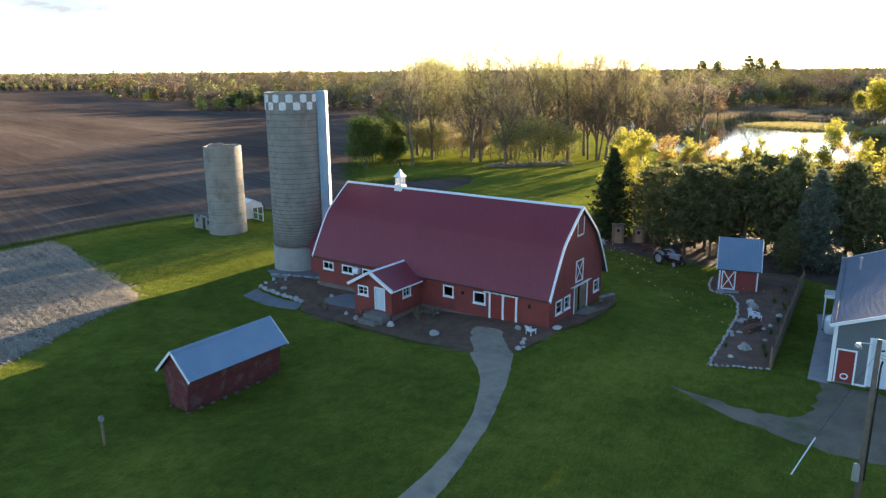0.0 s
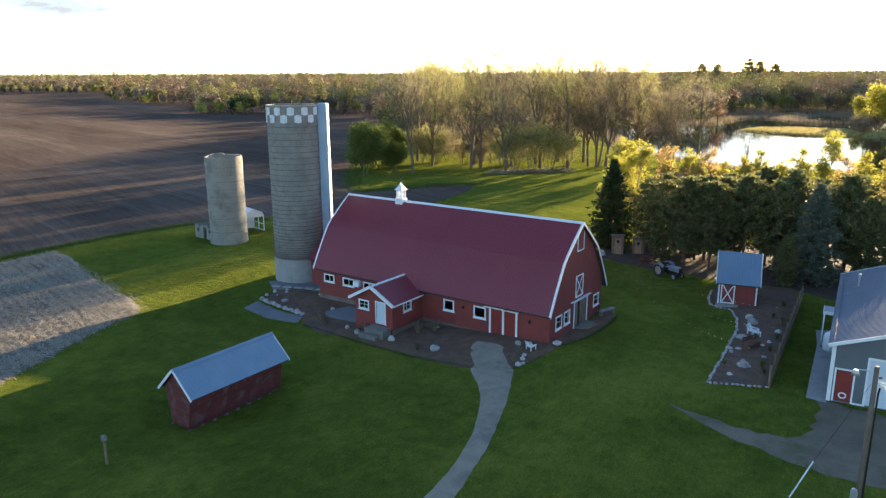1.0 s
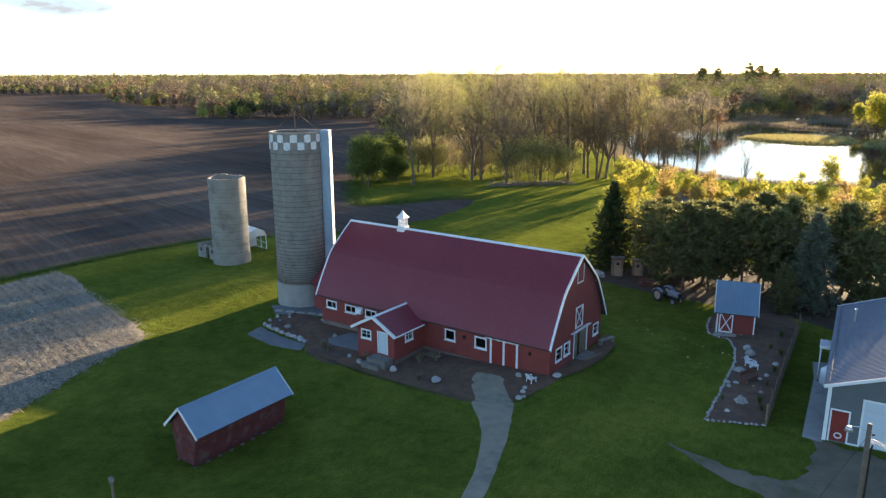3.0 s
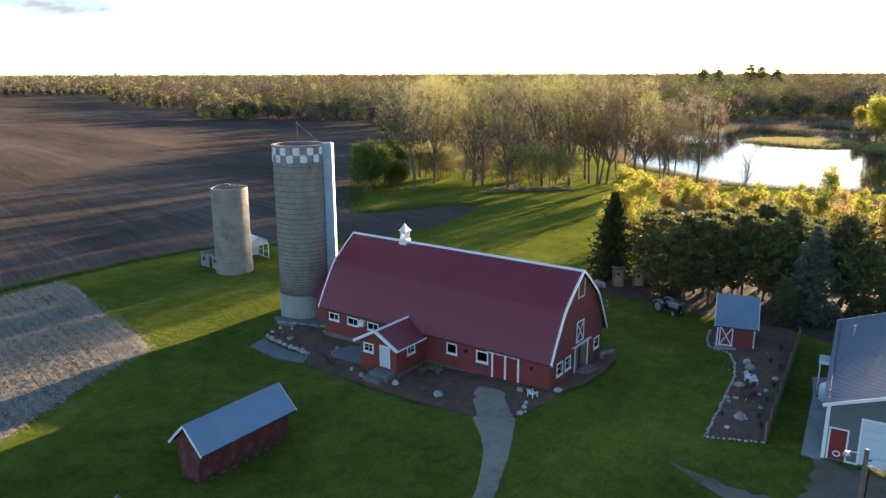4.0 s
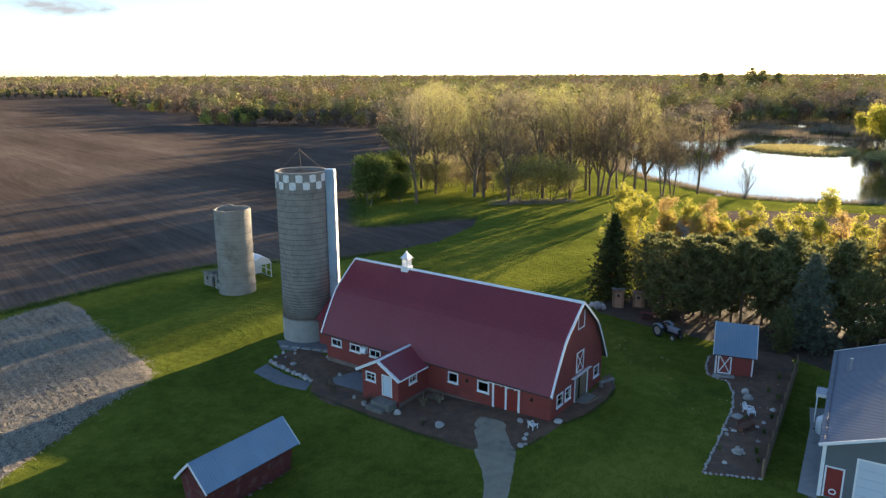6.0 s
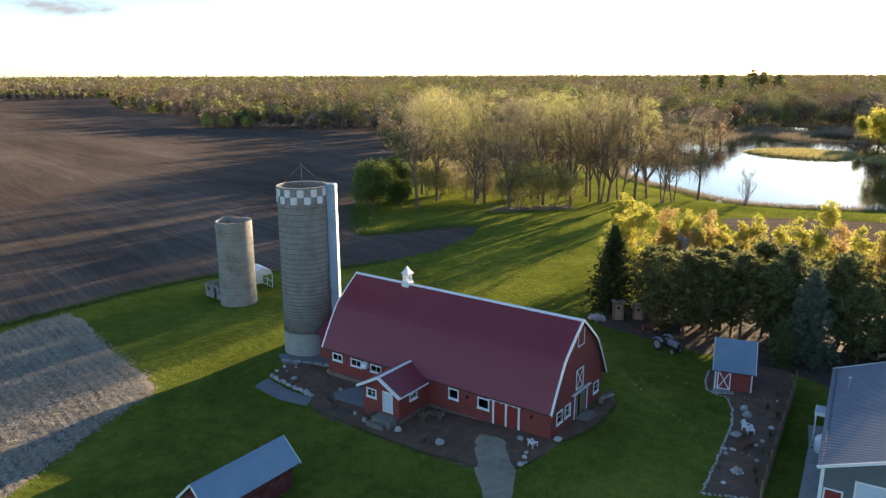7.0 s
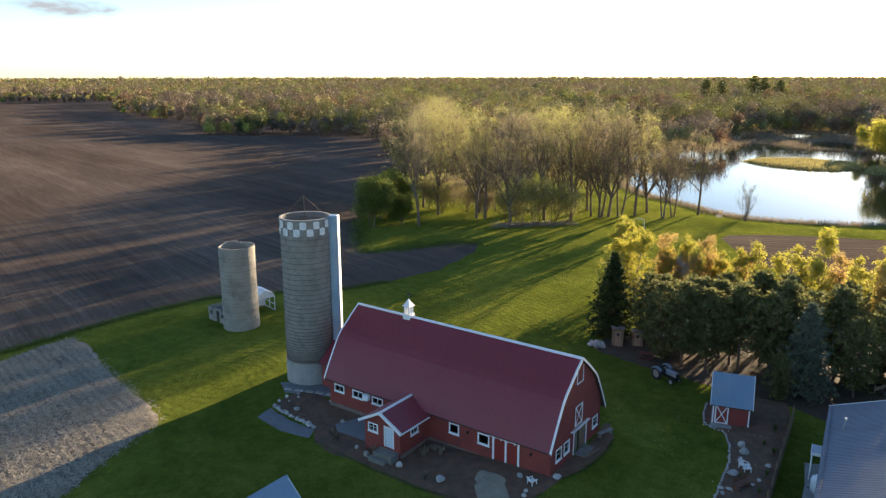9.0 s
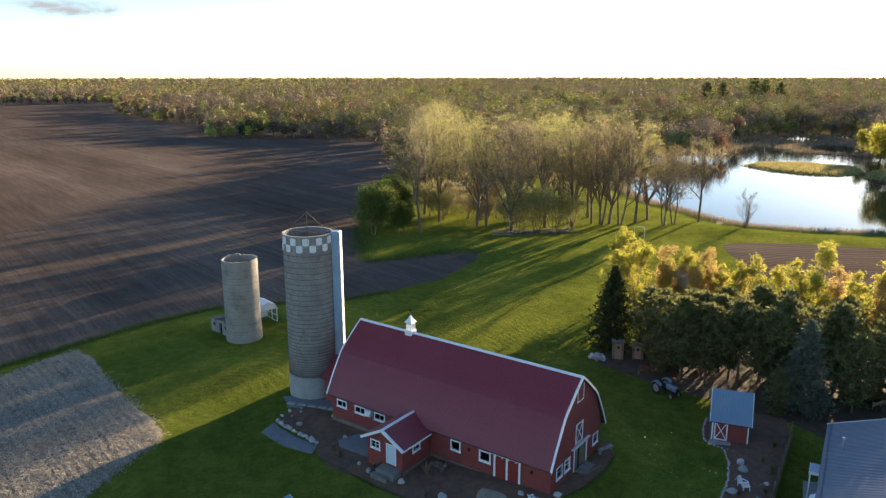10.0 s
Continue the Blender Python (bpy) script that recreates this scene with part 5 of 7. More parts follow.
part("front_wall", holed([(0, -0.4), (GW, -0.4), (GW, GE), (GW / 2, GR - 0.18), (0, GE)], [RED, BIG, (6.4, 9.6, 0.06, 3.05)], 0.16, upright((0, 0, 0))), M["garage"], gar)
part("back_wall", prism(bmesh.new(), [(0, -0.4), (GW, -0.4), (GW, GE), (GW / 2, GR - 0.18), (0, GE)], "y", GD - 0.16, GD), M["garage"], gar)
for x in (0, GW - 0.16):
    part("side_wall", boxes((x, x + 0.16, 0.162, GD - 0.162, -0.4, GE)), M["garage"], gar)
bm = bmesh.new()
for k in range(26):
    z = 0.05 + k * 0.15
    box(bm, -0.018, -0.003, 0.05, GD - 0.05, z, z + 0.13)
part("siding", bm, M["garage"], gar)
part("corner_board", boxes((-0.06, 0.16, -0.045, -0.004, -0.1, GE)), M["white"], gar)
part("corner_board", boxes((-0.05, -0.02, -0.004, 0.16, -0.1, GE)), M["white"], gar)
rd = new("side_door")
rd.parent = gar
rd["label"] = "plain red door in a white frame"
a, b, c, d = RED
part("door_leaf", boxes((a, b, 0.02, 0.07, c, d)), M["door_red"], rd)
part("door_frame", boxes((a - 0.1, a, -0.035, 0.06, c - 0.05, d + 0.1), (b, b + 0.1, -0.035, 0.06, c - 0.05, d + 0.1), (a, b, -0.035, 0.06, d, d + 0.1)), M["white"], rd)
bm = bmesh.new()
for k in range(16):
    q0, q1 = k * math.tau / 16, (k + 1) * math.tau / 16
    beam(bm, (0.78 + 0.19 * math.cos(q0), 0.0, 0.45 + 0.17 * math.sin(q0)), (0.78 + 0.19 * math.cos(q1), 0.0, 0.45 + 0.17 * math.sin(q1)), 0.07, 0.05, (0, 1, 0))
part("wreath", bm, M["plastic"], rd, "pale ring hanging on the red door")
for x0, x1, z0, z1 in (BIG, (6.4, 9.6, 0.06, 3.05)):
    gdoor = new("roller_door")
    gdoor.parent = gar
    gdoor["label"] = "pale sectional garage door"
    for k in range(5):
        h = (z1 - z0) / 5
        part("door_section", boxes((x0, x1, 0.04, 0.09, z0 + k * h + 0.008, z0 + (k + 1) * h - 0.008), bevel=0.01), M["door_white"], gdoor)
    part("door_frame", boxes((x0 - 0.12, x0, -0.035, 0.06, z0 - 0.05, z1 + 0.12), (x1, x1 + 0.12, -0.035, 0.06, z0 - 0.05, z1 + 0.12), (x0, x1, -0.035, 0.06, z1, z1 + 0.12)), M["white"], gdoor)
part("base_trim", boxes((1.34, 1.88, -0.03, -0.002, 0.0, 0.12)), M["white"], gar)
gr = new("roof")
gr.parent = gar
gr["label"] = "slate-blue ribbed metal roof"
bm = bmesh.new()
for s in (-1, 1):
    x0, x1 = (GW / 2, -0.28) if s < 0 else (GW / 2, GW + 0.28)
    prism(bm, [(x0, GR), (x1, GE - 0.06), (x1, GE - 0.2), (x0, GR - 0.14)], "y", -0.33, GD + 0.3)
part("roof_deck", bm, M["interior"], gr)
n = 19
w = (GD + 0.65) / n
sheet = part("roof_sheet", ribbed_sheet([(-0.28 - GW / 2, GE - 0.06), (0, GR)], w, 4, 0.03), M["garage_roof"], gr, at=pose(GW / 2, GD + 0.31, 0, 0, 0, -90))
for k in range(n):
    if k:
        again("roof_sheet", sheet.data, pose(GW / 2, GD + 0.31 - k * w, 0, 0, 0, -90), gr)
    again("roof_sheet", sheet.data, pose(GW / 2, -0.34 + k * w, 0, 0, 0, 90), gr)
for y in (-0.36, GD + 0.33):
    for s in (-1, 1):
        e = -0.30 if s < 0 else GW + 0.30
        part("rake_board", beam(bmesh.new(), (GW / 2, y, GR - 0.05), (e, y, GE - 0.12), 0.05, 0.2, (0, 0, 1)), M["white"], gr, "white rake board")
part("eave_board", boxes((-0.31, -0.285, -0.35, GD + 0.32, GE - 0.23, GE - 0.07)), M["garage"], gr)
part("vent_pipe", tube_bm(bmesh.new(), [(1.0, 12.4, GE + 0.3), (1.0, 12.4, GE + 1.25)], 0.07, 10), M["steel"], gr, "short steel vent pipe")
part("vent_cap", tube_bm(bmesh.new(), [(1.0, 12.4, GE + 1.25), (1.0, 12.4, GE + 1.4)], 0.12, 10), M["steel"], gr)
lean = thing("side_canopy", pose(30.6, 11.6, 1.2, 0, 0, 4.9), "small white-edged canopy on the garage side", "canopy")
part("roof_panel", boxes((-1.0, 0.1, -0.75, 0.75, 2.25, 2.33)), M["blue_roof"], lean)
part("fascia", boxes((-1.03, -1.0, -0.78, 0.78, 2.1, 2.34), (-1.0, 0.1, -0.78, -0.75, 2.1, 2.34)), M["white"], lean)
for y in (-0.7, 0.7):
    part("post", boxes((-0.98, -0.9, y - 0.04, y + 0.04, -0.2, 2.25)), M["white"], lean)
tank = thing("white_tank", pose(30.55, 9.2, 1.15), "white plastic tank standing against the garage", "tank")
bm = bmesh.new()
prof = [(0.45, 0), (0.52, 0.1), (0.52, 1.0), (0.46, 1.2), (0.3, 1.32), (0.16, 1.36), (0.16, 1.46)]
rings = [[bm.verts.new((r * math.cos(k * math.tau / 20), r * math.sin(k * math.tau / 20), z)) for k in range(20)] for r, z in prof]
for p0, p1 in zip(rings, rings[1:]):
    for k in range(20):
        bm.faces.new([p0[k], p0[(k + 1) % 20], p1[(k + 1) % 20], p1[k]])
bm.faces.new(rings[0][::-1]), bm.faces.new(rings[-1])
part("body", bm, M["plastic"], tank, smooth=True)
part("valve", tube_bm(bmesh.new(), [(-0.5, 0, 0.18), (-0.66, 0, 0.18)], 0.05, 8), M["dark"], tank)

# ---- service pole with lamp and meter ----
pole = thing("utility_pole", pose(34.55, -13.05, 1.25), "brown wooden service pole with a yard lamp and meter box", "utility pole")
part("shaft", tube_bm(bmesh.new(), [(0, 0, -0.6), (0.0, 0, 3.5), (-0.02, 0.0, 7.4)], [0.135, 0.12, 0.10], 12), M["pole"], pole, smooth=True)
part("conduit", tube_bm(bmesh.new(), [(0.16, -0.05, 0.8), (0.16, -0.04, 6.2), (0.2, -0.1, 6.5)], 0.04, 8), M["dark"], pole)
arm = part("lamp_arm", tube_bm(bmesh.new(), [(-0.05, 0, 7.0), (-0.35, -0.02, 7.16), (-0.72, -0.05, 7.12)], 0.03, 8), M["steel"], pole)
bm = bmesh.new()
bmesh.ops.create_cone(bm, segments=14, cap_ends=True, radius1=0.18, radius2=0.1, depth=0.22, matrix=pose(-0.78, -0.05, 6.98))
part("lamp_head", bm, M["steel"], arm, smooth=True)
mb = part("meter_box", boxes((-0.32, -0.02, -0.3, -0.12, 0.75, 1.45), bevel=0.03), M["steel"], pole, "grey steel meter box")
bm = bmesh.new()
bmesh.ops.create_cone(bm, segments=14, cap_ends=True, radius1=0.13, radius2=0.12, depth=0.14, matrix=pose(-0.17, -0.35, 1.55, 90))
part("meter", bm, M["steel"], mb)
part("insulator", tube_bm(bmesh.new(), [(0.1, 0, 6.9), (0.22, 0, 6.95)], 0.04, 8), M["dark"], pole)
for k, (tip, sag) in enumerate((((40.0, -16, 7.2), 0.3), ((44, -18, 7.0), 0.4))):
    a, b = Vector((0.12, 0, 6.6 + 0.15 * k)), Vector(tip) - Vector((34.55, -13.05, 1.25)) + Vector((0, 0, 1.25))
    part("service_cable", tube_bm(bmesh.new(), [a.lerp(b, s / 10) - Vector((0, 0, sag * 4 * (s / 10) * (1 - s / 10))) for s in range(11)], 0.012, 5), M["dark"], pole)
stay = thing("guy_wire_guard", pose(31.7, -12.0, 0.95), "pale yellow guy-wire guard leaning over the grass", "guy wire")
part("guard", tube_bm(bmesh.new(), [(0, 0, -0.2), (0.82, -0.08, 2.05)], 0.035, 8), M["plastic"], stay)
part("wire", tube_bm(bmesh.new(), [(0.82, -0.08, 2.05), (2.85, -1.05, 7.2)], 0.008, 5), M["dark"], stay)
stake = thing("bird_post", pose(-0.6, -28.6, -0.15), "weathered wooden post with a small box on top", "post")
part("post", boxes((-0.06, 0.06, -0.06, 0.06, -0.3, 1.25), bevel=0.01), M["wood"], stake)
part("box", boxes((-0.11, 0.11, -0.12, 0.12, 1.2, 1.5), bevel=0.01), M["grey_wood"], stake)


# ---- trees ----
def tube_into(V, F, pts, rads, sides):
    k0 = len(V)
    n = len(pts)
    for i in range(n):
        d = pts[min(i + 1, n - 1)] - pts[max(i - 1, 0)]
        d = d / (np.linalg.norm(d) + 1e-9)
        ref = np.array((0, 0, 1.0)) if abs(d[2]) < 0.9 else np.array((1.0, 0, 0))
        s = np.cross(d, ref)
        s /= np.linalg.norm(s) + 1e-9
        u = np.cross(s, d)
        for k in range(sides):
            a = k * math.tau / sides
            V.append(tuple(pts[i] + (s * math.cos(a) + u * math.sin(a)) * rads[i]))
    for i in range(n - 1):
        for k in range(sides):
            a, b = k0 + i * sides + k, k0 + i * sides + (k + 1) % sides
            F.append((a, b, b + sides, a + sides))


def grow(V, F, tips, rng, p, d, length, r, level, spec):
    """One limb with its own limbs. spec: by level, the number of limbs, their share of the length, their spread in degrees and the pull upwards."""
    last = level == len(spec)
    segs = (6, 5, 3, 2)[min(level, 3)]
    pts, dirs, rads = [p], [d], [r]
    for i in range(segs):
        bend = np.array([rng.gauss(0, 1), rng.gauss(0, 1), rng.gauss(0, 0.6)]) * (0.075 if level == 0 else 0.15)
        pull = spec[min(level, len(spec) - 1)][3]
        d = d + bend + np.array((0, 0, pull))
        d = d / np.linalg.norm(d)
        p = p + d * length / segs
        pts.append(p), dirs.append(d)
        rads.append(max(r * (1 - 0.8 * (i + 1) / segs), 0.012))
    tube_into(V, F, pts, rads, (7, 5, 4, 3)[min(level, 3)])
    if last:
        tips.append((pts[1], pts[-1]))
        return
    number, share, spread = spec[level][:3]
    taper, start = spec[level][4:] if len(spec[level]) > 4 else (0.5, 0.2)
    for k in range(number):
        f = rng.uniform(start, 1.0)
        i = min(int(f * segs), segs - 1)
        q = pts[i] + (pts[i + 1] - pts[i]) * (f * segs - i)
        base = dirs[i]
        side = np.array([rng.gauss(0, 1), rng.gauss(0, 1), rng.gauss(0, 0.5)])
        side -= base * side.dot(base)
        side /= np.linalg.norm(side) + 1e-9
        a = radians(spread * rng.uniform(0.6, 1.3))
        nd = base * math.cos(a) + side * math.sin(a)
        grow(V, F, tips, rng, q, nd, length * share * rng.uniform(0.7, 1.2) * (0.65 + taper - taper * f), rads[i] * (0.66 if level == 0 else 0.58), level + 1, spec)


def leaves_on(tips, rng, per, size, spread):
    V, F = [], []
    for a, b in tips:
        for _ in range(per):
            c = a + (b - a) * rng.uniform(0.1, 1.15) + np.array([rng.gauss(0, spread) for _ in range(3)])
            u = np.array([rng.gauss(0, 1) for _ in range(3)])
            u /= np.linalg.norm(u)
            w = np.cross(u, np.array([rng.gauss(0, 1) for _ in range(3)]))
            w /= np.linalg.norm(w) + 1e-9
            s = size * rng.uniform(0.6, 1.3)
            k = len(V)
            V += [tuple(c - u * s), tuple(c + w * s * 0.55), tuple(c + u * s), tuple(c - w * s * 0.55)]
            F.append((k, k + 1, k + 2, k + 3))
    return V, F


def broadleaf(seed, height, trunks, spec, per, size, spread, thick=0.02, lean=0.1, trunk_share=0.8, twigs=0):
    rng = random.Random(seed)
    V, F, tips = [], [], []
    for k in range(trunks):
        a = rng.uniform(0, math.tau)
        o = np.array((math.cos(a), math.sin(a), 0)) * (0.0 if trunks == 1 else 0.35)
        d = np.array((math.cos(a) * lean * rng.uniform(0.3, 1.4) * (1 if trunks > 1 else 0.4), math.sin(a) * lean * rng.uniform(0.3, 1.4) * (1 if trunks > 1 else 0.4), 1.0))
        d /= np.linalg.norm(d)
        h = height * rng.uniform(0.85, 1.0) * trunk_share
        grow(V, F, tips, rng, o + np.array((0, 0, -0.3)), d, h, height * thick / (1 if trunks == 1 else 1.4), 0, spec)
    LV, LF = leaves_on(tips, rng, per, size, spread)
    for a, b in tips:
        along_tip = b - a
        for _ in range(twigs):
            p0 = a + along_tip * rng.uniform(0.0, 0.95)
            d = along_tip / (np.linalg.norm(along_tip) + 1e-9) + np.array([rng.gauss(0, 0.55) for _ in range(3)]) + (0, 0, 0.25)
            p1 = p0 + d * rng.uniform(0.5, 1.0)
            side = np.array([rng.gauss(0, 1) for _ in range(3)])
            side *= 0.02 / (np.linalg.norm(side) + 1e-9)
            k = len(LV)
            LV += [tuple(p0 - side), tuple(p0 + side), tuple(p1)]
            LF.append((k, k + 1, k + 2))
    return (V, F), (LV, LF)


def mesh_of(name, vf, material, smooth=False):
    me = bpy.data.meshes.new(name)
    me.from_pydata(vf[0], [], vf[1])
    me.materials.append(material)
    if smooth:
        me.shade_smooth()
    return me


def plant(kind, trunk_me, crown_me, x, y, scale, turn, label, category="tree", group="", stretch=1.0):
    ob = new(kind)
    ob.empty_display_size = 0.3
    ob.matrix_basis = Matrix.LocRotScale((x, y, high(x, y) - 0.05), Euler((0, 0, radians(turn))), (scale, scale, scale * stretch))
    tagged(ob, label, category, group)
    t = new("trunk", trunk_me)
    t.parent = ob
    if crown_me is not None:
        c = new("crown", crown_me)
        c.parent = ob
    return ob


def conifer(seed, height, radius, whorls, arms, tufts, shape, droop, first=0.12, tuft=0.34, spikes=7):
    """shape(f): crown radius share at height share f. Each arm carries tufts of needles."""
    rng = random.Random(seed)
    V, F, NV, NF = [], [], [], []
    tube_into(V, F, [np.array((rng.gauss(0, 0.04) * (k > 0), rng.gauss(0, 0.04) * (k > 0), -0.3 + (height + 0.2) * k / 6)) for k in range(7)], [height * 0.017 * (1 - 0.9 * k / 6) for k in range(7)], 7)
    for wv in range(whorls):
        f = first + (1 - first) * (wv + rng.uniform(-0.3, 0.3)) / whorls
        f = min(max(f, first), 0.985)
        z, rad = f * height, radius * shape(f)
        swell = rng.uniform(0.8, 1.18)
        for k in range(arms):
            a = (k + rng.uniform(-0.4, 0.4)) * math.tau / arms + wv * 1.3
            L = rad * rng.uniform(0.62, 1.2) * swell
            if L < 0.1:
                L = 0.1
            lift = droop(f) + rng.uniform(-0.12, 0.12)
            out = np.array((math.cos(a), math.sin(a), lift))
            p0 = np.array((0, 0, z))
            p1 = p0 + out * L
            mid = (p0 + p1) / 2 + np.array((0, 0, -0.05 * L))
            tube_into(V, F, [p0, mid, p1], [0.035 * height / 10, 0.025 * height / 10, 0.01], 3)
            m = max(2, int(tufts * (0.4 + 0.6 * L / radius)))
            for q in range(m):
                s = 0.25 + 0.8 * (q + rng.random()) / m
                c = p0 + (p1 - p0) * s + np.array((rng.gauss(0, 0.10 + 0.12 * L * 0.5), rng.gauss(0, 0.10 + 0.12 * L * 0.5), rng.gauss(0.02, 0.08 + 0.04 * L)))
                for _ in range(spikes):
                    d = np.array((rng.gauss(0, 1) + math.cos(a) * 0.5, rng.gauss(0, 1) + math.sin(a) * 0.5, rng.gauss(0.35, 0.8)))
                    d /= np.linalg.norm(d)
                    w = np.cross(d, np.array((rng.gauss(0, 1), rng.gauss(0, 1), rng.gauss(0, 1))))
                    w /= np.linalg.norm(w) + 1e-9
                    t = tuft * rng.uniform(0.7, 1.25)
                    k0 = len(NV)
                    NV.extend([tuple(c - w * t * 0.2), tuple(c + w * t * 0.2), tuple(c + d * t)])
                    NF.append((k0, k0 + 1, k0 + 2))
    return (V, F), (NV, NF)


# grove of tall half-bare trees behind the lawn
GROVE_SPEC = [(12, 0.54, 36, 0.05, 0.55, 0.22), (8, 0.5, 40, 0.05), (4, 0.5, 44, 0.02)]
grove = []
for s, (tr, leafy, sz, key) in enumerate(((1, 4, 0.14, "leaf_spring"), (2, 2, 0.12, "leaf_bud"), (1, 7, 0.15, "leaf_spring"), (3, 1, 0.12, "leaf_bud"), (1, 3, 0.12, "leaf_bud"), (2, 4, 0.13, "leaf_spring"), (1, 3, 0.13, "leaf_bud"))):
    t, c = broadleaf(100 + s, 26.0, tr, GROVE_SPEC, leafy, sz, 0.32, 0.0155, 0.16, twigs=3)
    grove.append((mesh_of("trunk", t, M["grove_bark"], True), mesh_of("crown", c, M[key])))
t, c = broadleaf(140, 9.0, 7, [(8, 0.55, 38, 0.03), (6, 0.5, 42, 0.03), (4, 0.5, 45, 0.02)], 3, 0.12, 0.3, 0.007, 0.42)
brush = (mesh_of("trunk", t, M["grove_bark"], True), mesh_of("crown", c, M["leaf_bud"]))
brush_green = (brush[0], mesh_of("crown", c, M["leaf_spring"]))
t, c = broadleaf(141, 11.0, 3, [(12, 0.5, 50, 0.02), (8, 0.5, 48, 0.02), (5, 0.5, 46, 0.02)], 16, 0.17, 0.5, 0.014, 0.25)
bushy = (mesh_of("trunk", t, M["grove_bark"], True), mesh_of("crown", c, M["leaf_green"]))
rng = random.Random(21)
# the trees that stand out singly, the last two added to shade the left lawn: (x, y, variant, height share)
STAND = [(-60, 75.5, 6, 0.95), (-53.7, 89.5, 2, 1.0), (-51.9, 90.6, 0, 0.9), (-43.2, 87.5, 4, 1.0), (-40, 97, 6, 0.98), (-31.0, 108.0, 3, 1.02), (-29.5, 109.5, 4, 1.0), (-27.4, 111, 1, 0.95),
         (-25.0, 114.5, 2, 0.92), (-18.3, 115.0, 3, 0.74), (-17.0, 118.2, 1, 0.72), (-13.8, 127, 6, 0.85), (-35, 101, 0, 0.95), (-48, 97, 1, 0.96), (-33, 108, 5, 0.95), (-24, 120, 4, 0.88),
         (-57, 96, 4, 0.95), (-64, 88, 5, 0.9), (-38, 107, 4, 0.95), (-45, 104, 2, 0.95), (-37, 114, 6, 1.0), (-43, 112, 4, 1.0)]
for x, y, v, h in STAND:
    plant("tree", *grove[v], x, y, h, rng.uniform(0, 360), ("tall half-bare tree with sparse yellow-green spring leaves" if v in (0, 2, 5) else "tall dark tree almost bare, twigs in brown bud"), group="grove behind the lawn")
for k in range(4):
    f = rng.random() ** 1.5
    x = -74 + 40 * f + rng.uniform(-4, 3)
    y = 84 + 25 * f + rng.uniform(6, 48)
    if shore(x, y, POND) < 3:
        continue
    v = rng.randrange(7)
    plant("tree", *grove[v], x, y, rng.uniform(0.72, 0.95), rng.uniform(0, 360), ("tall half-bare tree with sparse yellow-green spring leaves" if v in (0, 2, 5) else "tall dark tree almost bare, twigs in brown bud"), group="grove behind the lawn")
t, c = broadleaf(145, 19.0, 1, [(9, 0.22, 36, 0.06, 0.3, 0.4), (4, 0.5, 40, 0.04)], 5, 0.13, 0.35, 0.0075, 0.1, twigs=4)
slim = (mesh_of("trunk", t, M["grove_bark"], True), mesh_of("crown", c, M["leaf_bud"]))
slim_green = (slim[0], mesh_of("crown", c, M["leaf_spring"]))
for k in range(14):
    f = rng.random() * 0.6
    x, y = -68 + 42 * f + rng.uniform(-2, 2), 84 + 27 * f + rng.uniform(3, 26)
    if shore(x, y, POND) > 3:
        plant("slim_tree", *(slim if k % 2 else slim_green), x, y, rng.uniform(0.7, 1.05), rng.uniform(0, 360), "slender young tree with a thin bare stem", group="grove behind the lawn")
# the belt of trees that runs on from the grove along the field
for k in range(30):
    f = (k + rng.uniform(0.1, 0.9)) / 30
    x, y = -80 - 78 * f + rng.uniform(-1, 7), 102 + 94 * f + rng.uniform(0, 18)
    v = (6, 0, 1, 5, 4)[k % 5]
    plant("tree", *grove[v], x, y, rng.uniform(0.78, 0.95), rng.uniform(0, 360), "tall half-bare tree at the edge of the tilled field", group="grove behind the lawn")
for k in range(14):
    f = rng.random() * 0.6
    x, y = -72 + 42 * f + rng.uniform(-2, 2), 80 + 27 * f + rng.uniform(3, 20)
    plant("shrub", *(brush if k % 3 else brush_green), x, y, rng.uniform(0.6, 1.2), rng.uniform(0, 360), "thin many-stemmed shrub under the tall trees", "shrub", "undergrowth")
for x, y, h in ((-41.5, 88.5, 1.25), (-38.6, 90.5, 1.35), (-35.8, 93.6, 1.15), (-33.6, 97.5, 0.95), (-45.5, 90.0, 0.9)):
    plant("shrub", *brush_green, x, y, h, rng.uniform(0, 360), "tall many-stemmed brush in fresh olive leaf", "shrub", "undergrowth")
for x, y, h in ((-67.0, 68.0, 1.12), (-63.5, 74, 0.7), (-71.5, 76, 1.0), (-75, 84, 1.0)):
    plant("bushy_tree", *bushy, x, y, h, rng.uniform(0, 360), "rounded dense green tree at the edge of the grove", group="edge trees")
# bare clump at the water
t, c = broadleaf(150, 10.0, 6, [(9, 0.5, 30, 0.06), (6, 0.5, 36, 0.04)], 1, 0.08, 0.1, 0.009, 0.22)
plant("bare_tree", mesh_of("trunk", t, M["twig"], True), mesh_of("crown", c, M["leaf_spring"]), -3.4, 128.5, 1.0, 0, "bare many-stemmed tree at the water's edge")

# pines, spruces and the bright young trees behind them
pine_shape = lambda f: (0.55 + 0.45 * min(1, (f - 0.1) / 0.25)) * (1.0 if f < 0.55 else max(0.18, 1.0 - ((f - 0.55) / 0.47) ** 1.6))
pines = []
for s in range(6):
    t, c = conifer(200 + s, 10.0, 2.55, 15, 7, 7, pine_shape, lambda f: 0.05 + 0.5 * f, (0.14, 0.06, 0.12, 0.04, 0.20, 0.44)[s], 0.55, 7)
    pines.append((mesh_of("trunk", t, M["pine_bark"], True), mesh_of("crown", c, M["needle"])))
cone = lambda f: max(0.02, (1.0 - f) ** 0.95) * (0.75 if f < 0.08 else 1)
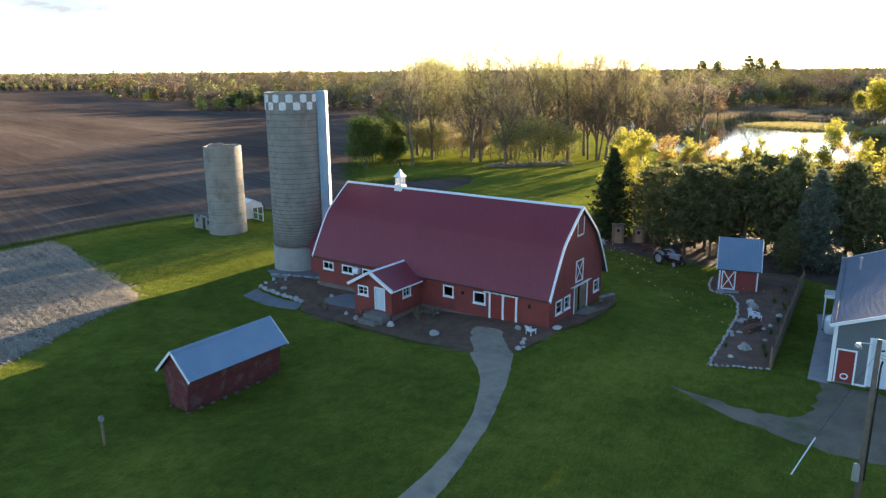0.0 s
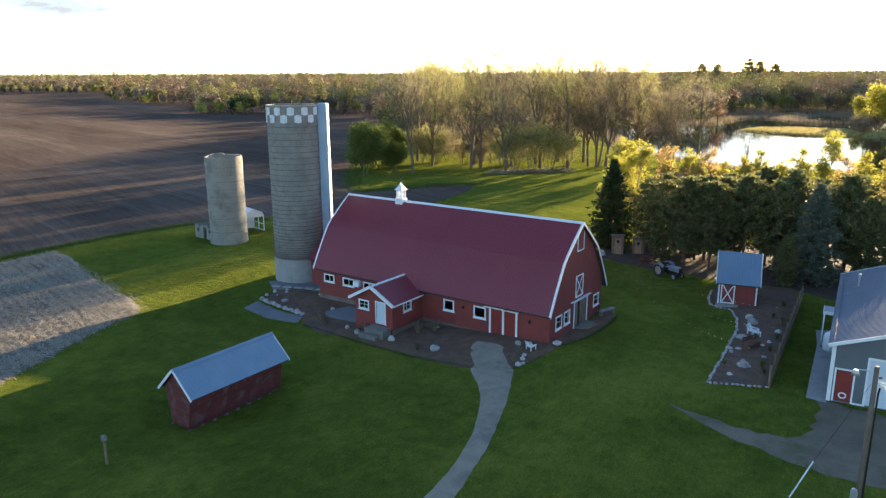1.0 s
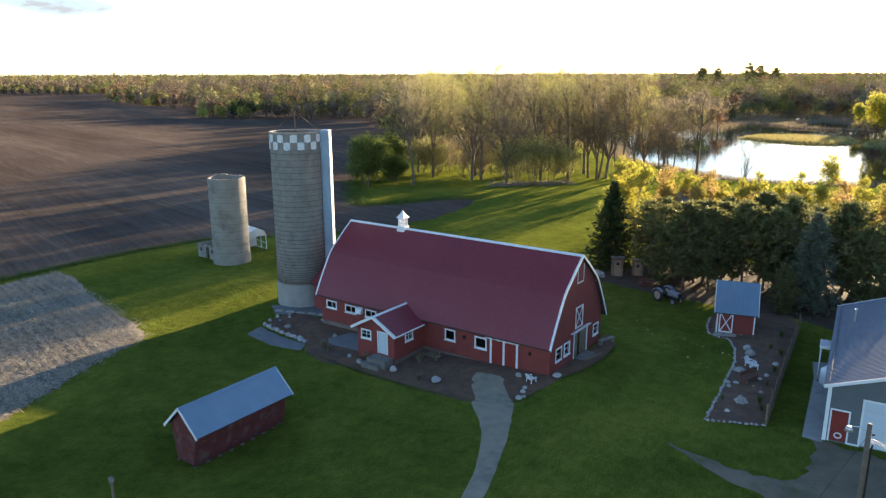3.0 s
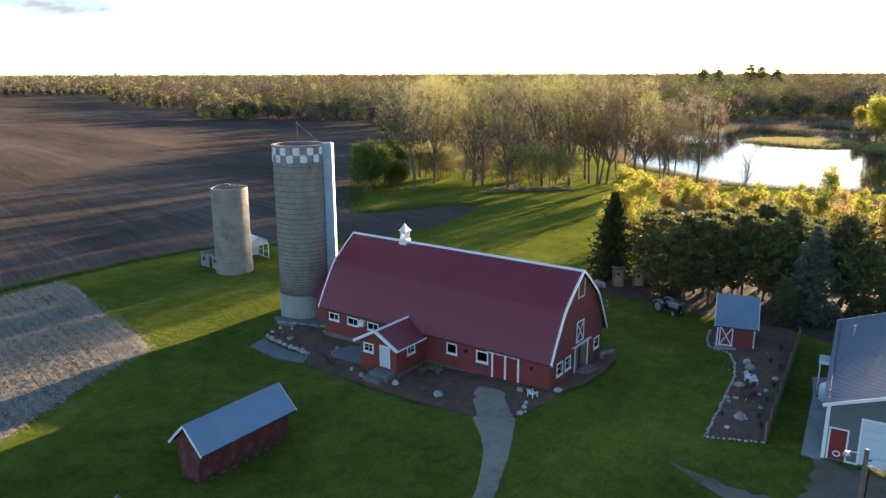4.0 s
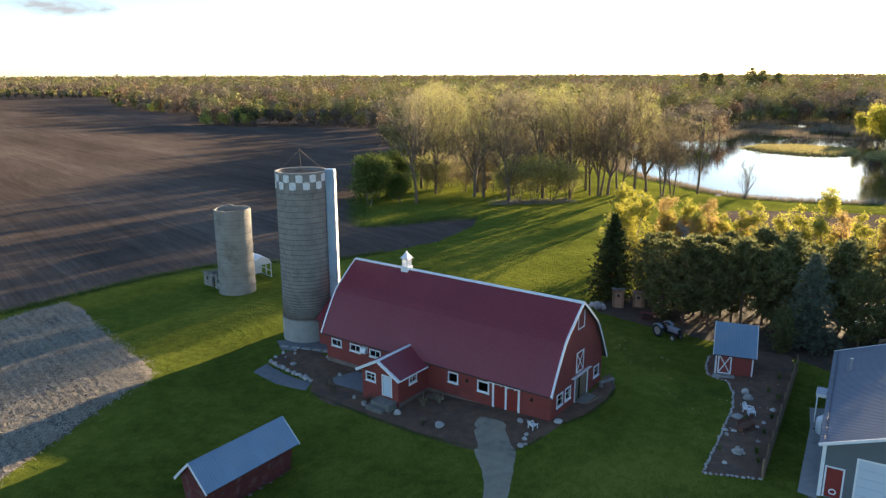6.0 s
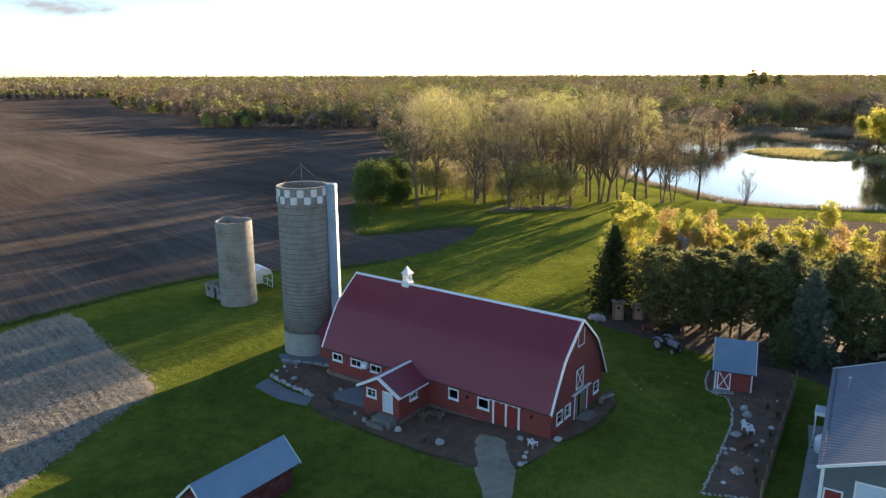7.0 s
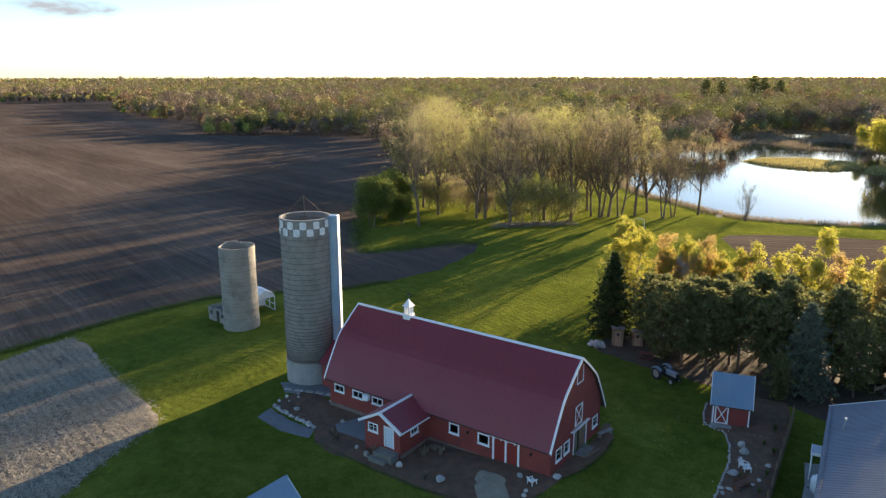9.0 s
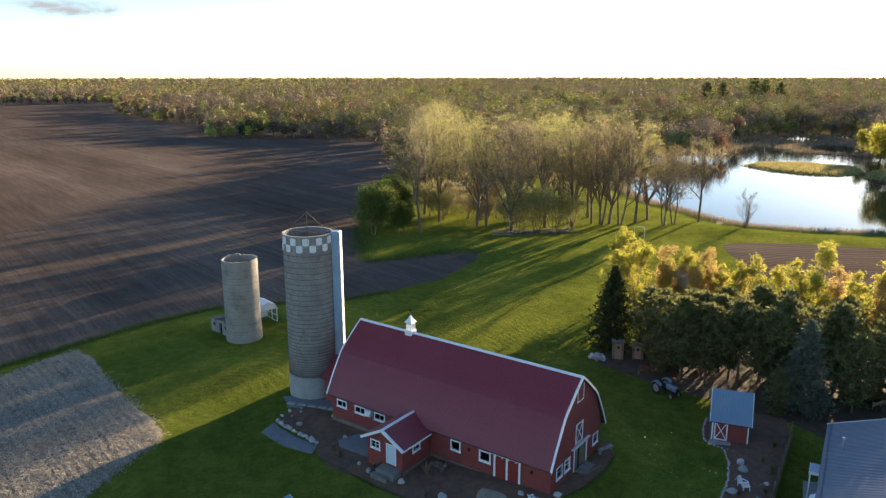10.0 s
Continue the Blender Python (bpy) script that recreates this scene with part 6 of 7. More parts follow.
t, c = conifer(220, 10.8, 3.7, 30, 10, 10, cone, lambda f: -0.15 + 0.5 * f, 0.03, 0.42, 8)
plant("spruce", mesh_of("trunk", t, M["pine_bark"], True), mesh_of("crown", c, M["needle_dark"]), 2.6, 35.6, 1.0, 0, "dark conical spruce at the end of the pine row")
t, c = conifer(221, 9.8, 3.1, 32, 10, 9, lambda f: max(0.05, (1.0 - f) ** 0.7) * (0.9 if f < 0.1 else 1), lambda f: -0.1 + 0.4 * f, 0.05, 0.32, 8)
plant("blue_spruce", mesh_of("trunk", t, M["pine_bark"], True), mesh_of("crown", c, M["needle_blue"]), 26.4, 27.4, 1.0, 0, "broad grey-blue spruce with a pale tip")
# those from x = 39 on are unseen, added to keep sun off the near lawn
PINES_AND_SHADERS = [(7.6, 34.8, 0.92), (10.6, 31.3, 1.02), (13.4, 34.0, 0.98), (23.2, 33.6, 1.02), (22.6, 36.8, 1.0), (25.8, 32.8, 0.95), (28.4, 34.6, 1.0),
         (12, 37.5, 0.9), (30.6, 29.6, 0.85), (32.4, 33.8, 0.95), (28.2, 38.5, 0.95), (34.0, 38.6, 0.95), (36, 33.0, 0.92), (24.6, 24.8, 0.5), (39, 36, 0.95), (42, 32, 1.0), (45.5, 35, 0.95), (49, 31.5, 1.0), (53, 34, 0.95), (38.5, 41, 1.0), (41.5, 39.5, 1.0), (45, 41, 1.0), (48.5, 38.5, 1.0), (52, 41, 1.0), (56, 37, 1.0), (59, 33, 1.0), (62, 37, 1.0)]
for k, (x, y, s) in enumerate(PINES_AND_SHADERS):
    plant("pine", *pines[k % 4], x, y, s, rng.uniform(0, 360), "dense dark green pine branched low down", group="pine row")
for x, y, s in ((13.4, 30.2, 1.0), (14.6, 33.4, 0.98), (16.1, 30.2, 0.95), (16.4, 34.2, 0.95), (22.5, 30.5, 0.95), (15.9, 37.6, 0.95), (22.3, 38.9, 0.92), (18.0, 32.4, 0.8), (21.0, 33.4, 0.8)):
    plant("pine", *pines[4], x, y, s, rng.uniform(0, 360), "dark green pine with a bare lower trunk", group="pine row")
for x, y, s in ((19.3, 31.0, 1.0), (19.9, 36.6, 1.02)):
    plant("pine", *pines[5], x, y, s, rng.uniform(0, 360), "dark green pine on a long bare trunk", group="pine row")
YOUNG = [(34, 0.225, 32, 0.10, 0.95, 0.08), (6, 0.5, 34, 0.08), (3, 0.5, 40, 0.05)]
young = {}
for s, key in enumerate(("leaf_yellow", "leaf_orange", "leaf_yellow")):
    t, c = broadleaf(300 + s, 12.0, 1, YOUNG, 9, 0.115, 0.22, 0.010, 0.1, 0.97)
    young[s] = (mesh_of("trunk", t, M["pale_bark"], True), mesh_of("crown", c, M[key]))
for x, y, v, s in ((-0.6, 46.0, 0, 0.98), (1.8, 44.6, 2, 1.0), (-2.6, 50.5, 0, 0.95), (-4.4, 54.5, 2, 0.95), (-2.2, 47.0, 2, 0.8), (-0.8, 50, 0, 1.0), (5.4, 48.6, 1, 1.0), (7.2, 50, 2, 0.9), (9.0, 50.4, 1, 0.98), (8.5, 44.8, 1, 0.82), (10.5, 45.6, 2, 0.84), (12.2, 46.5, 1, 0.8), (14.6, 45.0, 0, 0.9),
                   (15.9, 47, 1, 0.85), (17.6, 46.4, 0, 0.95), (22.9, 47.8, 0, 0.95), (6.3, 46.6, 2, 0.8), (8.0, 47.0, 1, 0.78), (11.8, 48.6, 0, 0.85), (20.3, 48.4, 2, 0.8), (25.0, 45.8, 2, 0.85), (30.0, 47.6, 2, 0.95), (33.0, 47.4, 0, 0.9), (24.0, 49.6, 2, 1.05), (26.2, 47.2, 1, 0.9), (28.6, 45.4, 0, 0.95), (31.6, 46.5, 1, 0.9), (34, 45, 2, 0.9), (37, 47, 0, 0.9)):
    plant("young_tree", *young[v], x, y, s, rng.uniform(0, 360), ("bright yellow-green young tree glowing in low sun", "amber young tree glowing in low sun")[v == 1], group="young trees")

t, c = broadleaf(310, 16.0, 2, [(12, 0.5, 45, 0.03), (8, 0.5, 46, 0.03), (5, 0.5, 46, 0.02)], 14, 0.24, 0.7, 0.012, 0.22)
shore_tree = (mesh_of("trunk", t, M["bark"], True), mesh_of("crown", c, M["leaf_yellow"]))
for x, y, h in ((17, 262, 1.3), (23, 254, 1.2), (29, 262, 1.4), (9.0, 320, 1.0), (3.0, 324, 0.9), (35, 252, 1.3)):
    plant("shore_tree", *shore_tree, x, y, h, rng.uniform(0, 360), "bright yellow-green tree on the pond's shore", group="shore trees")
for x, y, h, k in ((-120, 635, 3.1, 1), (-113, 645, 2.95, 3), (-145, 629, 2.7, 0), (-158, 626, 2.75, 2), (-99, 640, 2.75, 0)):
    plant("skyline_pine", *pines[k], x, y, h, rng.uniform(0, 360), "tall old pine standing over the far woods", group="skyline pines", stretch=1.05)


# ---- far woods ----
def woods(classes, seed):
    """Crowns for the woods out to the skyline, as a few large meshes; near ones of many small leaves, far ones coarser."""
    rng = np.random.default_rng(seed)
    eye = np.array((36.0, -47.0))
    out = {k: [] for k in classes}
    stems = []

    def edge(az):
        """Where the woods begin, by bearing west of north as seen from the yard."""
        a = np.degrees(az)
        pts = [(-30, 345), (-8, 330), (4.2, 338), (4.8, 350), (5.4, 475), (6.6, 495), (10.8, 488), (13.4, 460), (14.6, 358), (16, 345), (21.8, 340), (23.5, 300), (25, 300), (28, 240), (34, 226), (38.5, 228), (39.8, 242), (40.4, 300), (41.0, 345), (41.6, 405), (46, 425), (54.2, 440), (55, 560), (58, 620), (60.2, 740), (60.7, 1080), (72, 1120), (100, 1150)]
        return np.interp(a, [q[0] for q in pts], [q[1] for q in pts])
    for near, far, gap, cards, size in ((165, 640, 12.5, 280, 0.46), (640, 1300, 15.5, 120, 0.75), (1300, 2600, 25, 40, 1.5), (2600, 4800, 48, 22, 3.4)):
        area = 0.5 * radians(85) * (far ** 2 - near ** 2)
        n = int(area / gap ** 2)
        r = np.sqrt(rng.uniform(near ** 2, far ** 2, n))
        az = rng.uniform(radians(-9), radians(76), n)
        e = edge(az) + rng.normal(0, 6, n)
        keep = r > e
        x, y = eye[0] - np.sin(az) * r, eye[1] + np.cos(az) * r
        pick = rng.random(n)
        patch = 0.5 + 0.28 * np.sin(x / 23 + 1.9 * np.sin(y / 31)) * np.cos(y / 19 + 1.4 * np.sin(x / 27)) + 0.3 * np.sin(x / 83 + 1.2) * np.cos(y / 117 + 0.5 * np.sin(x / 140))
        for i in np.nonzero(keep)[0]:
            v = 0.3 * pick[i] + 0.7 * patch[i]
            k = "wood_brown" if v < 0.40 else "wood_olive" if v < 0.66 else "wood_russet" if v < 0.75 else "wood_yellow" if v < 0.83 else "wood_dark" if pick[i] > 0.55 else "wood_brown"
            front = r[i] < e[i] + 22
            h = rng.uniform(13, 25) if gap < 20 else rng.uniform(14, 22)
            if front:
                h *= {"wood_yellow": 0.62, "wood_olive": 0.8, "wood_russet": 0.85}.get(k, 0.95)
            w = h * rng.uniform(0.30, 0.44) * max(1, gap / 14)
            out[k].append((x[i], y[i], h, w, int(cards * (2.3 if front and gap < 13 else 1)), size * (0.8 if front else 1), front))
            if gap < 13 and r[i] < e[i] + 30:
                stems.append((x[i], y[i], h))
    # the front of the woods, crown beside crown down to the ground
    az = radians(-9)
    while az < radians(76):
        e = float(edge(np.array(az)))
        for row in range(3 if e < 1000 else 2):
            r = e + row * 7 + rng.normal(0, 3)
            x, y = eye[0] - math.sin(az) * r, eye[1] + math.cos(az) * r
            v = 0.5 + 0.4 * math.sin(az * e / 17 + row) * math.cos(az * e / 41) + rng.normal(0, 0.12)
            k = "wood_brown" if v < 0.42 else "wood_olive" if v < 0.62 else "wood_russet" if v < 0.74 else "wood_yellow" if v < 0.92 else "wood_dark"
            h = rng.uniform(15, 20) * (0.6, 0.85, 1.0)[row] * (0.85 if k == "wood_yellow" else 1)
            out[k].append((x, y, h, max(h * rng.uniform(0.30, 0.42), 4.6), int((300, 260, 200)[row] * (0.45 if e > 600 else 1)), 0.5 if e < 600 else 0.85, True))
            stems.append((x, y, h))
        az += rng.uniform(4.5, 7.5) / e * (1 if e < 1000 else 1.6)
    for k, rows in out.items():
        V, N = [], []
        for x, y, h, w, cards, size, front in rows:
            # five to eight rounded lobes to a crown, leaves all over each
            lobes = int(rng.integers(5, 9)) if cards > 40 else 3
            lc = rng.normal(size=(lobes, 3))
            lc /= np.linalg.norm(lc, axis=1)[:, None]
            lc *= rng.uniform(0.25, 0.62, (lobes, 1)) * (w, w, h * 0.40)
            if not front:
                lc[:, 2] = np.abs(lc[:, 2])
            lr = w * rng.uniform(0.42, 0.68, lobes)
            which = rng.integers(0, lobes, cards)
            d = rng.normal(size=(cards, 3))
            if not front:
                d[:, 2] = np.abs(d[:, 2]) * 1.0 - 0.25
            d /= np.linalg.norm(d, axis=1)[:, None]
            rr = lr[which, None] * rng.uniform(0.55, 1.08, (cards, 1))
            c = lc[which] + d * rr * (1, 1, 1.15) + (x, y, h * (0.52 if front else 0.58) - 1.0)
            face = d + rng.normal(0, 0.4, (cards, 3))
            face /= np.linalg.norm(face, axis=1)[:, None]
            u = np.cross(face, rng.normal(size=(cards, 3)))
            u /= np.linalg.norm(u, axis=1)[:, None]
            q = np.cross(u, face)
            s = (size * rng.uniform(0.6, 1.35, cards))[:, None]
            V.append(np.stack([c + u * s * 0.9 - q * s * 0.6, c - u * s - q * s * 0.5, c + q * s * 1.1], 1).reshape(-1, 3))
            soft = d + 0.8 * (c - (x, y, h * 0.5)) / w + 0.2 * face
            N.append(np.repeat(soft / np.linalg.norm(soft, axis=1)[:, None], 3, 0))
        V = np.concatenate(V)
        F = np.arange(len(V)).reshape(-1, 3)
        ob = arrays("far_woods", V.tolist(), F.tolist(), M[k], smooth=True)
        ob.data.normals_split_custom_set_from_vertices(np.concatenate(N).tolist())
        tagged(ob, {"wood_brown": "far brown leafless woods", "wood_olive": "far olive budding woods", "wood_russet": "far russet woods in bud",
                    "wood_yellow": "far yellow-green woods in new leaf", "wood_dark": "far dark evergreen trees in the woods"}[k], "woods", kind="stuff")
    V, F = [], []
    for x, y, h in stems:
        dx, dy = rng.normal(0, 0.6, 2)
        tube_into(V, F, [np.array((x, y, -1.5)), np.array((x + dx, y + dy, h * 0.9))], [0.2, 0.06], 3)
    tagged(arrays("far_trunks", V, F, M["bark"]), "far bare trunks at the edge of the woods", "woods", kind="stuff")


woods(("wood_brown", "wood_olive", "wood_russet", "wood_yellow", "wood_dark"), 31)


# ---- loose things ----
def boulder_mesh(seed, r, flat=0.7):
    rng = random.Random(seed)
    bm = bmesh.new()
    bmesh.ops.create_icosphere(bm, subdivisions=2, radius=r)
    ph = [rng.uniform(0, 6) for _ in range(3)]
    for v in bm.verts:
        k = 1 + 0.16 * math.sin(3.1 * v.co.x / r + ph[0]) + 0.14 * math.sin(2.7 * v.co.y / r + ph[1]) + 0.1 * math.sin(4.3 * v.co.z / r + ph[2]) + rng.uniform(-0.05, 0.05)
        v.co *= k
        v.co.z *= flat
        v.co.x *= 1.15
    return bm


stone_me = []
for s in range(5):
    ob = part("tmp", boulder_mesh(s, 0.3, 0.55 + 0.08 * s), M["rock"])
    stone_me.append(ob.data)
    bpy.data.objects.remove(ob)
rng = random.Random(77)


def stone(x, y, size, label="pale rounded field stone in the mulch", group="garden stones", name="boulder"):
    ob = new(name, stone_me[rng.randrange(5)])
    s = size / 0.6 * 0.8
    ob.matrix_basis = Matrix.LocRotScale((x, y, high(x, y) + size * 0.16 + 0.05), Euler((0, 0, rng.uniform(0, 6))), (s, s, s))
    return tagged(ob, label, "stone", group)


for x, y, s in ((4.96, -4.8, 0.95), (10.35, -1.2, 0.65), (13.0, 0.2, 0.8), (0.55, -4.9, 0.75), (-3.0, -5.1, 0.75), (-9.0, -1.9, 0.5), (-14.7, -2.6, 0.75), (11.8, -3.1, 0.5), (11.7, -2.55, 0.45), (11.95, -4.0, 0.6), (12.2, -3.7, 0.4),
                (-4.6, -4.6, 0.5), (-12.3, 0.9, 0.5), (-12.9, 0.4, 0.45), (2.3, -0.8, 0.4)):
    stone(x, y, s)
for k in range(13):
    f = k / 12
    stone(-17.1 + 6.4 * f + rng.uniform(-0.1, 0.1), -3.45 - 0.55 * f + rng.uniform(-0.12, 0.12), rng.uniform(0.4, 0.75), "rounded field stone in the edging by the gravel pad", "stone edging")
for k in range(6):
    stone(-17.2 + rng.uniform(-0.4, 0.9), -2.4 + 0.55 * k, rng.uniform(0.3, 0.5), "rounded field stone in the edging by the gravel pad", "stone edging")
for x, y, s in ((24.0, 13.4, 0.9), (24.5, 12.3, 1.0), (24.65, 8.3, 0.95), (24.4, 5.6, 0.5), (25.0, 5.8, 0.45), (25.5, 6.2, 0.5), (24.7, 4.9, 0.45), (26.7, 11.0, 0.55), (26.6, 8.3, 0.4), (26.3, 7.4, 0.35), (25.7, 0.6, 0.4), (26.9, 5.0, 0.4)):
    stone(x, y, s, "pale field stone in the garden bed", "bed stones")
# low stone edging of the garden bed, one small stone after another
EDGE = [(18.9, 21.0), (19.35, 18.4), (20.1, 16.2), (21.0, 15.7), (22.1, 15.3), (23.1, 13.2), (23.85, 10.2), (24.35, 4.5), (24.8, -1.55), (28.3, -0.15)]
for (x0, y0), (x1, y1) in zip(EDGE, EDGE[1:]):
    n = int(math.hypot(x1 - x0, y1 - y0) / 0.34)
    for k in range(n):
        f = (k + 0.5) / n
        stone(x0 + (x1 - x0) * f + rng.uniform(-0.05, 0.05), y0 + (y1 - y0) * f + rng.uniform(-0.05, 0.05), rng.uniform(0.2, 0.32), "small pale stone edging the garden bed", "bed edging", "edging_stone")
for k in range(5):
    ob = part("stepping_stone", boxes((-0.45, 0.45, -0.22, 0.22, -0.1, 0.05), bevel=0.03), M["concrete"])
    x, y = -18.6 + 1.15 * k, -0.1 + 0.42 * k
    ob.matrix_basis = pose(x, y, high(x, y) + 0.10, 0, 0, 18)
    tagged(ob, "flat pale stepping stone in the gravel", "stepping stone", "stepping stones")


def garden_chair(x, y, turn):
    """A white slatted garden armchair."""
    ob = thing("garden_chair", pose(x, y, high(x, y) + 0.05, 0, 0, turn) @ Matrix.Scale(0.78, 4), "white slatted garden armchair on the mulch", "chair", "white chairs")
    for k in range(5):
        part("seat_slat", beam(bmesh.new(), (-0.3, -0.3 + k * 0.13, 0.42 - k * 0.025), (0.3, -0.3 + k * 0.13, 0.42 - k * 0.025), 0.1, 0.03), M["plastic"], ob)
    for k in range(5):
        x0 = -0.26 + k * 0.13
        part("back_slat", beam(bmesh.new(), (x0, 0.27, 0.34), (x0 * 1.25, 0.55, 1.0 - 0.25 * x0 * x0 * 4), 0.1, 0.025, (0, -1, 0.3)), M["plastic"], ob)
    for s in (-1, 1):
        part("arm", boxes((s * 0.38 - 0.07, s * 0.38 + 0.07, -0.36, 0.4, 0.58, 0.61)), M["plastic"], ob)
        part("leg", boxes((s * 0.35 - 0.03, s * 0.35 + 0.03, -0.33, -0.25, 0, 0.58)), M["plastic"], ob)
        part("leg", boxes((s * 0.35 - 0.03, s * 0.35 + 0.03, 0.28, 0.36, 0, 0.58)), M["plastic"], ob)
    return ob


garden_chair(11.7, -1.55, 160)
garden_chair(25.1, 9.7, 70)
garden_chair(25.45, 9.35, 115)

bench = thing("log_bench", pose(25.75, 6.5, high(25.75, 6.5) + 0.05, 0, 0, 68), "reddish-brown plank garden bench", "bench")
for k in range(3):
    part("seat_plank", boxes((-0.85, 0.85, -0.24 + 0.165 * k, -0.09 + 0.165 * k, 0.42, 0.47), bevel=0.012), M["bench"], bench)
for x in (-0.65, 0.65):
    part("leg", boxes((x - 0.07, x + 0.07, -0.2, 0.2, -0.1, 0.42)), M["bench"], bench)
    part("back_post", boxes((x - 0.04, x + 0.04, 0.25, 0.31, 0.1, 0.95)), M["bench"], bench)
for z in (0.64, 0.84):
    part("back_rail", beam(bmesh.new(), (-0.85, 0.235, z), (0.85, 0.235, z), 0.03, 0.13, (0, 0, 1)), M["bench"], bench)
ring = thing("fire_ring", pose(26.1, 2.6, high(26.1, 2.6)), "small pale stone ornament on the mulch", "ornament")
for k in range(6):
    a = k * math.tau / 6
    part("ring_stone", boulder_mesh(k, 0.16, 0.9), M["rock"], ring, at=pose(0.3 * math.cos(a), 0.3 * math.sin(a), 0.15))
part("centre_stone", boulder_mesh(9, 0.22, 1.3), M["rock"], ring, at=pose(0, 0, 0.3))
gb = thing("gable_bench", pose(13.35, 9.0, high(13.35, 9.0) + 0.05, 0, 0, 70), "weathered grey bench by the gable wall", "bench")
part("seat", boxes((-0.9, 0.9, -0.22, 0.22, 0.42, 0.48), bevel=0.015), M["grey_wood"], gb)
for x in (-0.7, 0.7):
    part("leg", boxes((x - 0.05, x + 0.05, -0.18, 0.18, -0.1, 0.42)), M["grey_wood"], gb)
mat = part("door_mat", boxes((12.5, 13.5, 4.4, 6.5, 0.2, high(13, 5.4) + 0.12), bevel=0.02), M["old_concrete"])
tagged(mat, "pale concrete pad before the gable door", "slab", kind="structure")
sill = thing("landscape_timber", pose(0, 0, 0), "pale timber edging beside the gable path", "timber")
for a, b in (((13.5, 4.3), (14.0, 6.4)),):
    part("timber", beam(bmesh.new(), (*a, high(*a) + 0.12), (*b, high(*b) + 0.12), 0.14, 0.14), M["wood"], sill)


def dry_shrub(x, y, s, mat_key, label):
    rngs = random.Random(int(x * 31 + y * 17))
    V, F = [], []
    for k in range(46):
        a, t = rngs.uniform(0, math.tau), rngs.uniform(0.1, 0.8)
        p0 = np.array((rngs.gauss(0, 0.06), rngs.gauss(0, 0.06), -0.02))
        p1 = p0 + np.array((math.cos(a) * t * 0.6, math.sin(a) * t * 0.6, rngs.uniform(0.5, 1.0)))
        tube_into(V, F, [p0, (p0 + p1) / 2 + np.array((0, 0, 0.08)), p1], [0.018, 0.014, 0.005], 3)
    ob = arrays("dry_shrub", V, F, M[mat_key])
    ob.matrix_basis = Matrix.LocRotScale((x, y, high(x, y) + 0.05), None, (s, s, s))
    return tagged(ob, label, "shrub", "bed shrubs")


for x, y, s in ((-8.3, -4.1, 0.9), (-7.2, -4.6, 1.0), (-2.55, -4.65, 1.1), (1.6, -2.6, 1.2), (3.6, -5.3, 0.9), (2.6, -1.6, 1.1)):
    dry_shrub(x, y, s, "reed", "dry straw-coloured ornamental grass clump")
for x, y, s in ((27.2, 3.2, 1.1), (27.6, 2.0, 0.9), (26.9, 9.6, 1.0), (24.9, 2.3, 0.8), (25.2, 8.2, 0.8), (26.6, 13.5, 1.2), (25.6, 14.6, 1.0), (27.0, 6.6, 0.9), (25.8, 18.0, 1.3)):
    dry_shrub(x, y, s * 0.6, "tuft", "low green garden shrub in the bed")
logs = thing("log_pile", pose(1.6, -1.1, high(1.6, -1.1) + 0.1), "dark stump and logs in the mulch", "logs")
for k in range(5):
    part("log", tube_bm(bmesh.new(), [(-0.5 + 0.1 * k, 0.12 * k - 0.2, 0.12 + 0.1 * (k % 2)), (0.45, 0.16 * k - 0.3, 0.14)], 0.12, 8), M["bark"], logs)

# board fence beside the bed
fence = thing("board_fence", pose(0, 0, 0), "tall weathered brown board fence beside the garden bed", "fence")
F0, F1 = Vector((28.35, -0.1)), Vector((26.75, 21.0))
fl = (F1 - F0).length
fd = (F1 - F0).normalized()
turn = math.degrees(math.atan2(fd.y, fd.x))
slat = None
for k in range(int(fl / 0.19)):
    q = F0 + fd * (k * 0.19)
    h = 1.45 + 0.05 * math.sin(k * 1.7)
    at = Matrix.LocRotScale((q.x, q.y, high(q.x, q.y) - 0.02), Euler((0, radians(rng.uniform(-1, 1)), radians(turn))), (1, 1, h / 1.45))
    if slat is None:
        slat = part("slat", boxes((0, 0.165, -0.012, 0.012, 0.0, 1.45)), M["wood"], fence, at=at).data
    else:
        again("slat", slat, at, fence)
for k in range(10):
    q = F0 + fd * (k * fl / 9)
    part("post", boxes((-0.05, 0.05, 0.03, 0.13, -0.3, 1.6)), M["wood"], fence, at=pose(q.x, q.y, high(q.x, q.y), 0, 0, turn))
for z in (0.35, 1.15):
    a, b = F0, F1
    part("rail", beam(bmesh.new(), (a.x + 0.05, a.y, high(a.x, a.y) + z), (b.x + 0.05, b.y, high(b.x, b.y) + z), 0.05, 0.09), M["wood"], fence)


# string lights from the gable to the fence
def light_string(a, b, sag, bulbs):
    ob = thing("string_lights", pose(0, 0, 0), "string of small warm bulbs slung over the lawn", "string lights", "string lights")
    a, b = Vector(a), Vector(b)
    f = lambda s: a.lerp(b, s) - Vector((0, 0, 4 * sag * s * (1 - s)))
    part("cable", tube_bm(bmesh.new(), [f(k / 24) for k in range(25)], 0.0035, 4), M["rubber"], ob)
    me = None
    for k in range(bulbs):
        at = Matrix.Translation(f((k + 0.7) / (bulbs + 0.4)) - Vector((0, 0, 0.07)))
        if me is None:
            bm = bmesh.new()
            bmesh.ops.create_icosphere(bm, subdivisions=1, radius=0.016)
            me = part("bulb", bm, M["bulb"], ob, at=at, label="lit glass bulb").data
        else:
            again("bulb", me, at, ob)


